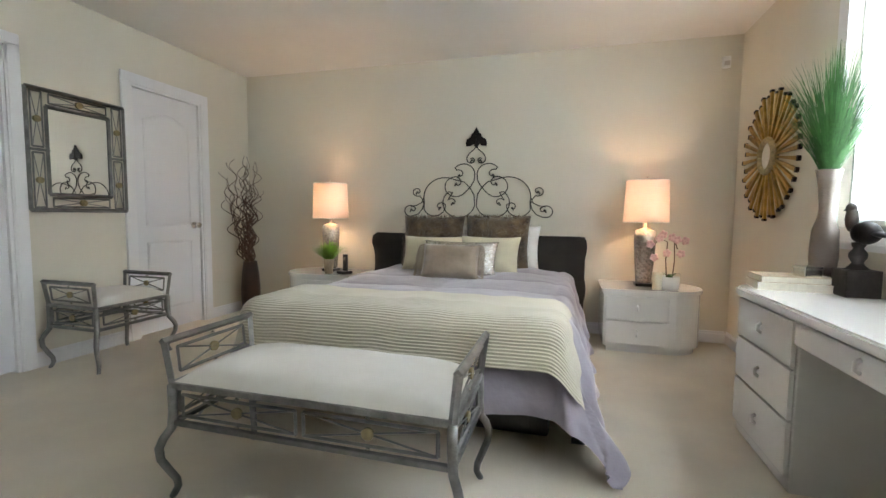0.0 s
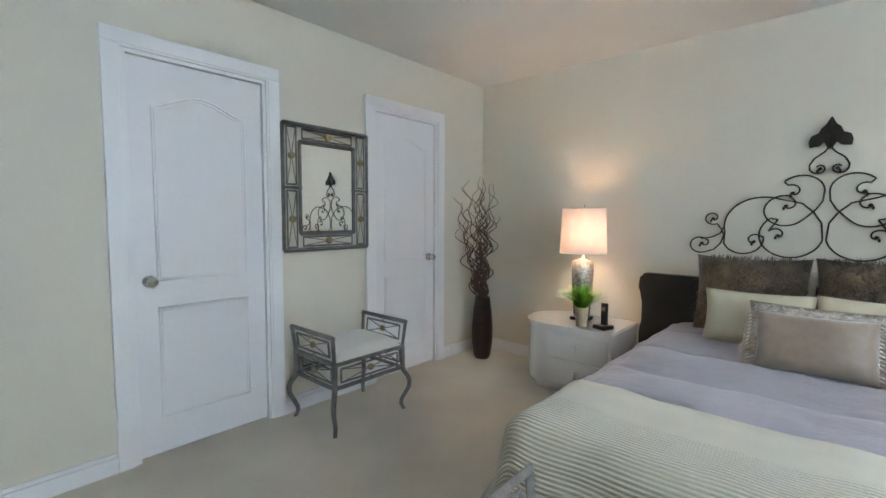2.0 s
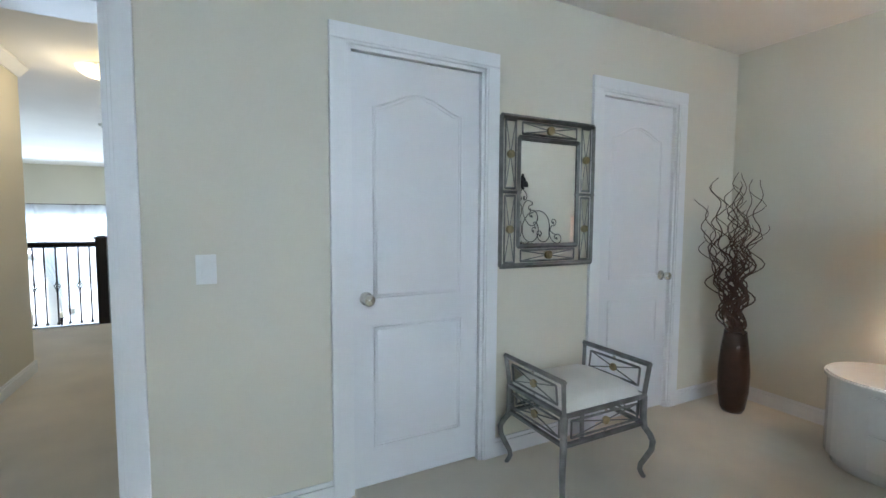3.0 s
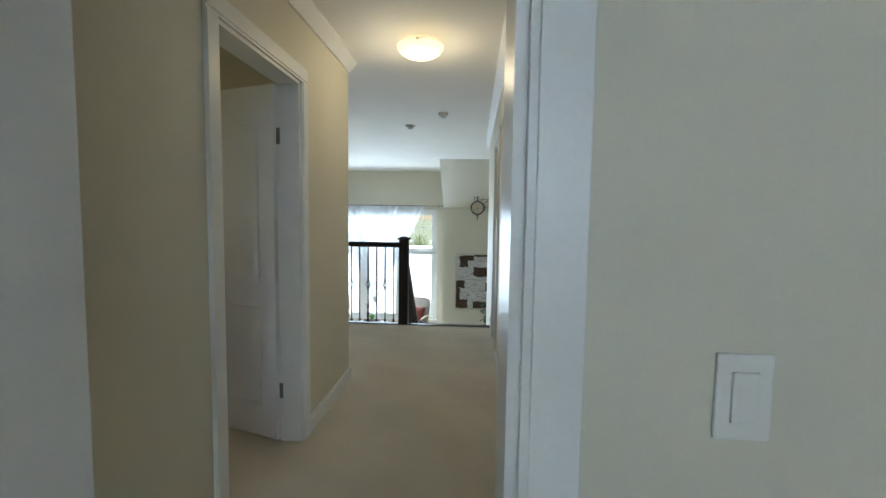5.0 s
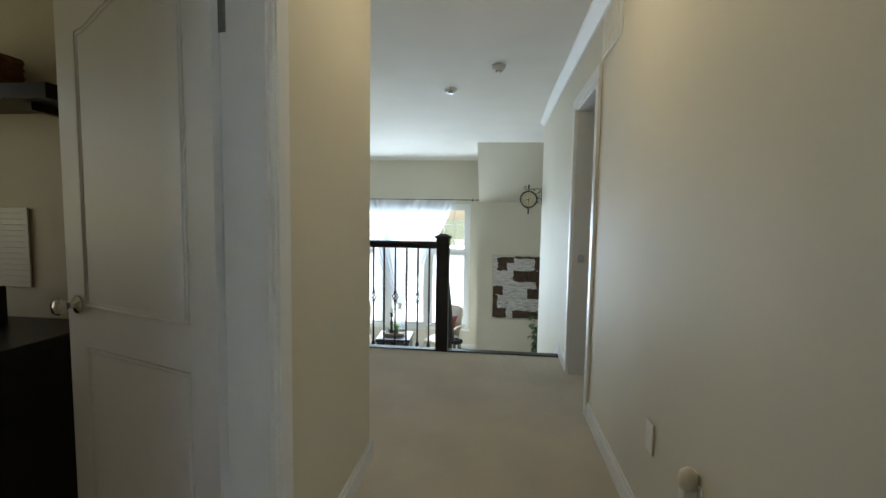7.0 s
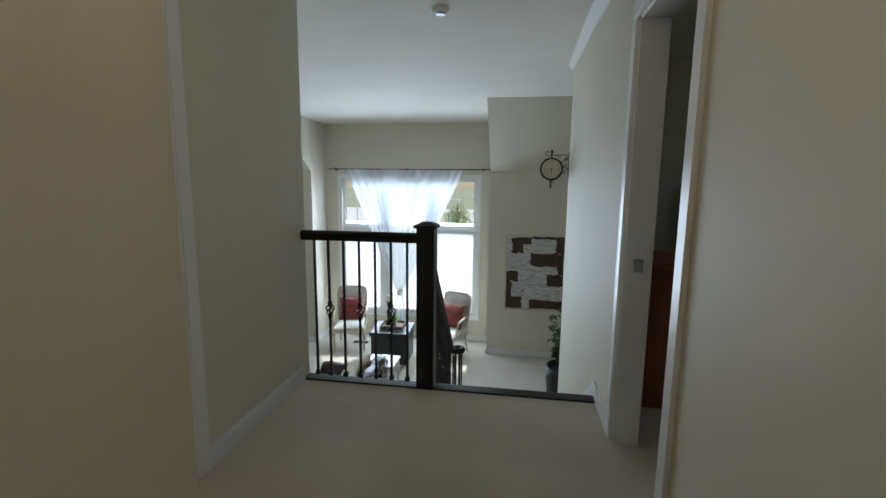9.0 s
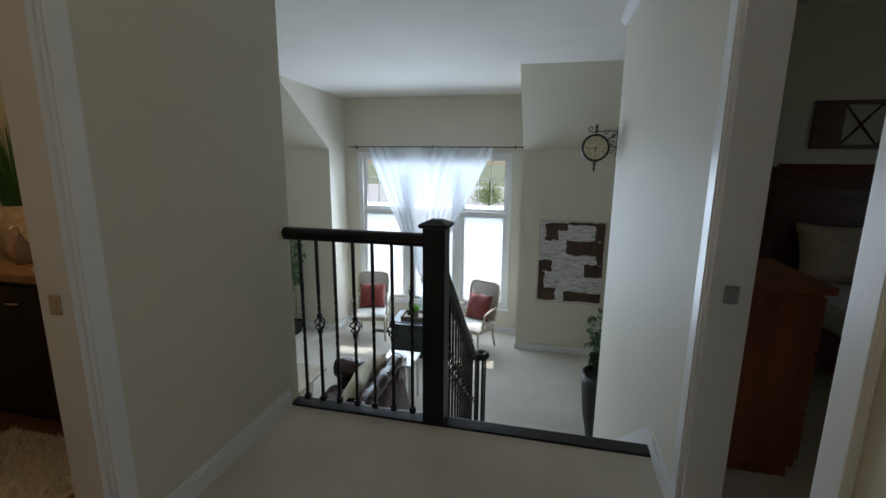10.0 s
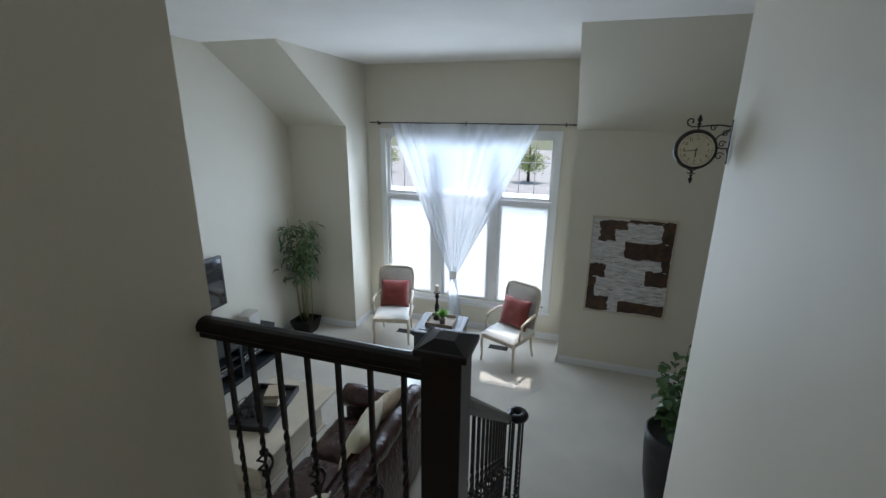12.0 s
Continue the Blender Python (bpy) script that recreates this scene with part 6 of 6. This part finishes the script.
def leaf_mesh(length, width):
    bm = bmesh.new()
    spine = [bm.verts.new((length * f, 0, 0.12 * length * math.sin(math.pi * f) - 0.08 * length * f * f)) for f in (0, 0.25, 0.5, 0.75, 1)]
    for s in (-1, 1):
        edge = [bm.verts.new((length * f, s * width * w, 0.08 * length * math.sin(math.pi * f) + 0.02)) for f, w in ((0.25, 0.42), (0.5, 0.5), (0.75, 0.32))]
        chain = [spine[0]] + edge + [spine[4]]
        for i in range(4):
            vs = [spine[i], spine[i + 1]] + ([chain[i + 1]] if i < 3 else []) + ([chain[i]] if i > 0 else [])
            if len(vs) >= 3:
                bm.faces.new(vs if s > 0 else vs[::-1]).smooth = True
    return bm


leaf_a = finish(leaf_mesh(0.11, 0.085), "leaf", LEAF)
for k in range(16):
    a, r, top_z = rnd.uniform(0, 6.28), rnd.uniform(0.05, 0.24), rnd.uniform(1.05, 1.52)
    pts = [(0.08 * math.cos(a), 0.08 * math.sin(a), 0.74), (r * 0.6 * math.cos(a), r * 0.6 * math.sin(a), (0.78 + top_z) / 2), (r * math.cos(a), r * math.sin(a), top_z)]
    part("stem", tube(bmesh.new(), pts, 0.005, 5, 0.002), LEAF, pl)
    for j in range(9):
        f = 0.3 + 0.7 * j / 8
        q = Vector(pts[0]).lerp(Vector(pts[2]), f)
        lf = new("leaf", leaf_a)
        lf.parent = pl
        lf.matrix_basis = Matrix.Translation(q) @ pose(0, 0, 0, rnd.uniform(-30, 30), rnd.uniform(-35, 45), rnd.uniform(0, 360)) @ Matrix.Scale(rnd.uniform(0.6, 1.1), 4)

# bamboo
bb = thing("bamboo_plant", "tall artificial bamboo in a square dark pot", "plant", pose(-12.52, -4.03, LOW))
bm = bmesh.new()
q0 = [bm.verts.new((a * 0.12, b * 0.12, 0)) for a, b in ((-1, -1), (1, -1), (1, 1), (-1, 1))]
q1 = [bm.verts.new((a * 0.175, b * 0.175, 0.22)) for a, b in ((-1, -1), (1, -1), (1, 1), (-1, 1))]
q2 = [bm.verts.new((a * 0.155, b * 0.155, 0.22)) for a, b in ((-1, -1), (1, -1), (1, 1), (-1, 1))]
q3 = [bm.verts.new((a * 0.15, b * 0.15, 0.18)) for a, b in ((-1, -1), (1, -1), (1, 1), (-1, 1))]
bm.faces.new(q0[::-1]), bm.faces.new(q3)
for lo, hi in ((q0, q1), (q1, q2), (q2, q3)):
    for k in range(4):
        bm.faces.new((lo[k], lo[(k + 1) % 4], hi[(k + 1) % 4], hi[k]))
part("pot", bm, ESPRESSO, bb)
CANEST = mat("green_bamboo_cane", (0.20, 0.20, 0.08), 0.45, vary=0.3, scale=12)
leaf_b = finish(leaf_mesh(0.17, 0.034), "leaf", LEAF)
for k in range(13):
    a, r = rnd.uniform(0, 6.28), rnd.uniform(0.02, 0.12)
    top_z, out = rnd.uniform(1.40, 1.86), rnd.uniform(1.2, 2.4)
    pts = [(r * math.cos(a) * (1 + (out - 1) * i / 6), r * math.sin(a) * (1 + (out - 1) * i / 6), 0.18 + (top_z - 0.18) * i / 6) for i in range(7)]
    part("cane", tube(bmesh.new(), pts, 0.009, 6, 0.004), CANEST, bb)
    for j in range(22):
        f = 0.46 + 0.54 * rnd.random()
        q = Vector(pts[0]).lerp(Vector(pts[6]), f) + Vector((rnd.uniform(-0.16, 0.16), rnd.uniform(-0.16, 0.16), rnd.uniform(-0.05, 0.08)))
        lf = new("leaf", leaf_b)
        lf.parent = bb
        lf.matrix_basis = Matrix.Translation(q) @ pose(0, 0, 0, rnd.uniform(-40, 40), rnd.uniform(0, 60), rnd.uniform(0, 360)) @ Matrix.Scale(rnd.uniform(0.6, 1.1), 4)

# television wall
tv = thing("television", "flat black television mounted on the wall", "television", pose(-10.70, -4.35, -0.35))
part("bracket", boxes((-0.15, 0.15, 0, 0.05, -0.12, 0.12)), BLACKPLASTIC, tv)
part("cabinet", boxes((-0.55, 0.55, 0.05, 0.10, -0.32, 0.32), bevel=0.01), BLACKPLASTIC, tv)
part("screen", boxes((-0.52, 0.52, 0.0985, 0.1025, -0.29, 0.29)), SCREEN, tv, "dark glossy screen")
ts = thing("tv_stand", "low black media stand with open shelves", "tv stand", pose(-10.75, -4.14, LOW))
part("top", boxes((-0.95, 0.95, -0.20, 0.20, 0.50, 0.54), bevel=0.004), BLACKPAINT, ts)
for x in (-0.93, -0.31, 0.31, 0.93):
    part("upright", boxes((x - 0.02, x + 0.02, -0.19, 0.19, 0.05, 0.50)), BLACKPAINT, ts)
for z in (0.05, 0.24, 0.36):
    part("shelf", boxes((-0.91, 0.91, -0.19, 0.18, z, z + 0.02)), BLACKPAINT, ts)
part("back", boxes((-0.93, 0.93, -0.198, -0.19, 0.05, 0.50)), BLACKPAINT, ts)
part("plinth", boxes((-0.93, 0.93, -0.18, 0.17, 0, 0.05)), BLACKPAINT, ts)
for x in (-0.6, 0.0):
    bx = thing("media_box", "thin silver media player on the stand's shelf", "media player", pose(-10.75 + x, -4.12, LOW + 0.26))
    part("case", boxes((-0.2, 0.2, -0.13, 0.13, 0, 0.05), bevel=0.004), CHROME, bx)
    part("front", boxes((-0.18, 0.18, 0.13, 0.133, 0.01, 0.04)), BLACKPLASTIC, bx)
jar = thing("lattice_box", "white latticework box and lidded jar on the stand", "box", pose(-11.47, -4.17, LOW + 0.54, 0, 0, 10))
part("box_body", boxes((-0.13, 0.11, -0.09, 0.09, 0, 0.20), bevel=0.006), CANE, jar)
bm = bmesh.new()
for face_y in (0.092,):
    for k in range(-4, 6):
        for s in (-1, 1):
            x0 = -0.13 + k * 0.05
            a, b = (x0, 0.005), (x0 + 0.19, 0.195)
            if s < 0:
                a, b = (x0, 0.195), (x0 + 0.19, 0.005)
            cl0, cl1 = max(0, (-0.13 - a[0]) / 0.19), min(1, (0.11 - a[0]) / 0.19)
            if cl1 > cl0:
                tube(bm, [(a[0] + 0.19 * cl0, face_y, a[1] + (b[1] - a[1]) * cl0), (a[0] + 0.19 * cl1, face_y, a[1] + (b[1] - a[1]) * cl1)], 0.006, 4)
part("lattice", bm, PLASTIC, jar, "white diagonal lattice")
part("jar", lathe(bmesh.new(), [(0.05, 0), (0.055, 0.01), (0.055, 0.11), (0.045, 0.13), (0.06, 0.135), (0.06, 0.15), (0.0, 0.165)], 0.19, 0.02, 20), PLASTIC, jar, "white lidded jar")

# sofa
sofa = thing("sofa", "oxblood leather sofa with rolled arms seen from behind", "sofa", pose(-9.55, -1.72, LOW))
SL = 1.02
part("base", boxes((-SL, SL, -0.40, 0.42, 0.08, 0.30), bevel=0.02), SOFA, sofa)
bm = smooth_grid(40, 20, lambda u, v: (-SL + 2 * SL * u, 0.44 - 0.30 * min(1, v * 1.25) ** 2.2 + (0.05 if v > 0.9 else 0) - 0.02 * math.sin(math.pi * v), 0.10 + 0.64 * math.sin(min(1.0, v * 1.18) * math.pi / 2) - 0.20 * max(0, v - 0.85) * 4 + 0.012 * noise.noise((u * 9, v * 3, 2))))
part("back_shell", bm, SOFA, sofa)
for k in range(3):
    x0 = -SL + 0.16 + k * 0.573
    part("seat_cushion", smooth_grid(18, 18, lambda u, v, x0=x0: (x0 + 0.57 * u, -0.46 + 0.62 * v, 0.29 + 0.17 * max(0, (1 - (2 * u - 1) ** 8) * (1 - (2 * v - 1) ** 8)) ** 0.5 + 0.012 * noise.noise((u * 5 + x0, v * 5, 4)))), SOFA, sofa)
    part("back_cushion", smooth_grid(18, 18, lambda u, v, x0=x0: (x0 + 0.57 * u, 0.22 - 0.16 * max(0, (1 - (2 * u - 1) ** 6) * (1 - (2 * v - 1) ** 6)) ** 0.5 + 0.1 * v, 0.42 + 0.33 * v + 0.015 * noise.noise((u * 6 + x0, v * 6, 9)))), SOFA, sofa)
part("back_roll", tube(bmesh.new(), [(-SL + 0.02 + (2 * SL - 0.04) * i / 24, 0.30 + 0.008 * math.sin(i * 2.1), 0.73 + 0.010 * math.sin(i * 1.3)) for i in range(25)], 0.085, 12), SOFA, sofa, "gathered leather back roll")
for s in (-1, 1):
    part("arm", tube(bmesh.new(), [(s * (SL - 0.02), -0.44 + 0.8 * i / 12, 0.545 + 0.008 * math.sin(i)) for i in range(13)], 0.115, 14), SOFA, sofa)
    part("arm_panel", boxes((s * SL - 0.09, s * SL + 0.07, -0.44, 0.38, 0.08, 0.52), bevel=0.03), SOFA, sofa)
for sx in (-0.95, 0.95):
    for sy in (-0.36, 0.36):
        part("foot", lathe(bmesh.new(), [(0.025, 0), (0.035, 0.08)], sx, sy, 12), ESPRESSO, sofa)
for x, y, tl, rz, w in ((-9.85, -1.74, 26, 8, 0.50), (-10.22, -1.70, 22, -12, 0.44), (-8.95, -1.85, 55, 15, 0.46)):
    p = thing("sofa_cushion", "cream patterned cushion on the leather sofa", "cushion", pose(x, y, LOW + 0.47, 0, 0, rz) @ pose(0, 0, 0, -tl), "cream sofa cushions")
    part("cushion_body", pillow(w, w, 0.16, x), BEIGEPOT if w == 0.44 else IVORY, p)
end = thing("end_table", "small pale end table beyond the sofa", "table", pose(-10.92, -1.50, LOW))
part("top", boxes((-0.2, 0.2, -0.2, 0.2, 0.55, 0.58), bevel=0.006), LACQUER, end)
for a in (-1, 1):
    for b in (-1, 1):
        part("leg", boxes((a * 0.17 - 0.015, a * 0.17 + 0.015, b * 0.17 - 0.015, b * 0.17 + 0.015, 0, 0.55)), LACQUER, end)
book(pose(-10.9, -1.5, LOW + 0.58, 0, 0, 20), 0.2, 0.15, 0.05, PLASTIC, "white boxed book on the end table")

# coffee table
ct = thing("coffee_table", "low coffee table with a beige marble top", "coffee table", pose(-10.15, -2.82, LOW))
part("top", boxes((-0.62, 0.62, -0.40, 0.40, 0.38, 0.42), bevel=0.01), MARBLE, ct)
part("base", boxes((-0.48, 0.48, -0.28, 0.28, 0.03, 0.38), bevel=0.01), MARBLE, ct)
part("plinth", boxes((-0.50, 0.50, -0.30, 0.30, 0, 0.03)), MARBLE, ct)
bt = thing("black_tray", "square black wooden tray on the coffee table", "tray", pose(-10.22, -2.92, LOW + 0.42, 0, 0, 12))
part("base", boxes((-0.32, 0.32, -0.20, 0.20, 0, 0.012)), POT, bt)
for r in ((-0.34, 0.34, -0.22, -0.20), (-0.34, 0.34, 0.20, 0.22), (-0.34, -0.32, -0.20, 0.20), (0.32, 0.34, -0.20, 0.20)):
    part("rim", boxes((*r, 0, 0.065), bevel=0.004), POT, bt)
for k, (cv, dz) in enumerate(((BEIGEPOT, 0), (PAPER, 0.04), (BEIGEPOT, 0.08))):
    book(pose(-10.36, -2.90, LOW + 0.432 + dz, 0, 0, 12 + 6 * k), 0.20, 0.15, 0.04, cv, "beige cloth-bound book stacked on the tray")
orb = thing("wire_orb", "black wire sphere ornament on the tray", "ornament", pose(-10.06, -2.95, LOW + 0.432 + 0.11))
rnd = random.Random(3)
for k in range(7):
    m = Euler((rnd.uniform(0, 3), rnd.uniform(0, 3), rnd.uniform(0, 3))).to_matrix()
    part("wire_ring", tube(bmesh.new(), [m @ Vector((0.11 * math.cos(a * math.pi / 16), 0.11 * math.sin(a * math.pi / 16), 0)) for a in range(33)], 0.004, 5), IRON, orb)

# ---- outside the window ----
setting("road", boxes((-80, -20, -200, 200, -3.0, -2.98)), mat("pale_concrete_road", (0.70, 0.69, 0.66), 0.9, vary=0.15, scale=1), "pale concrete street below the house", "road")


def house(x, y, w, h):
    hs = thing("house", "pale sided house with a grey roof across the street", "house", pose(x, y, -3.0), "houses across the street")
    part("wall", boxes((-4, 4, -w / 2, w / 2, 0, h)), STUCCO, hs)
    part("roof", prism(bmesh.new(), [(-4.6, h), (4.6, h), (0, h + 2.6)], "y", -w / 2 - 0.4, w / 2 + 0.4), ROOF, hs)
    for yy in (-w / 4, w / 4):
        for zz in (1.2, 4.0):
            wd = part("window", boxes((4.0, 4.06, yy - 0.7, yy + 0.7, zz, zz + 1.3), bevel=0.02), TRIM, hs)
            part("pane", boxes((4.05, 4.08, yy - 0.6, yy + 0.6, zz + 0.1, zz + 1.2)), SCREEN, wd)
    part("door", boxes((4.0, 4.05, -0.5, 0.5, 0, 2.1)), CHERRY, hs)


house(-95, -25, 9, 4.4)
house(-95, 8, 12, 4.6)


def tree(x, y, hgt, seed):
    tr = thing("tree", "leafy green street tree outside the window", "tree", pose(x, y, -3.0), "street trees")
    r = random.Random(seed)
    bm = tube(bmesh.new(), [(0, 0, 0), (0.05, 0.02, hgt * 0.3), (0.0, 0.08, hgt * 0.6), (0.02, 0, hgt * 0.9)], 0.13, 8, 0.03)
    for k in range(9):
        a, z0 = r.uniform(0, 6.28), hgt * r.uniform(0.3, 0.75)
        tube(bm, [(0, 0, z0), (0.5 * math.cos(a), 0.5 * math.sin(a), z0 + 0.45), (1.0 * math.cos(a), 1.0 * math.sin(a), z0 + 0.9)], 0.04, 5, 0.012)
    part("trunk", bm, BARK, tr)
    vs, fs = [], []
    for k in range(1700):
        d = Vector((r.gauss(0, 1), r.gauss(0, 1), r.gauss(0, 1))).normalized() * (r.random() ** 0.45)
        lump = 0.75 + 0.5 * noise.noise((d.x * 2.2 + seed, d.y * 2.2, d.z * 2.2))
        c = Vector((d.x * 1.7 * lump, d.y * 1.7 * lump, hgt * 0.52 + d.z * hgt * 0.44 * lump))
        u = Vector((r.gauss(0, 1), r.gauss(0, 1), r.gauss(0, 1))).normalized() * 0.09
        w = u.orthogonal().normalized() * 0.05
        n0 = len(vs)
        vs += [c - u, c + w, c + u, c - w]
        fs.append((n0, n0 + 1, n0 + 2, n0 + 3))
    me = bpy.data.meshes.new("crown")
    me.from_pydata(vs, [], fs)
    me.materials.append(OUTLEAF)
    cr = new("crown", me)
    cr.parent = tr


for k, (x, y, hgt) in enumerate(((-42, -4.4, 2.9), (-44, -17.5, 2.8))):
    tree(x, y, hgt, 40 + k)
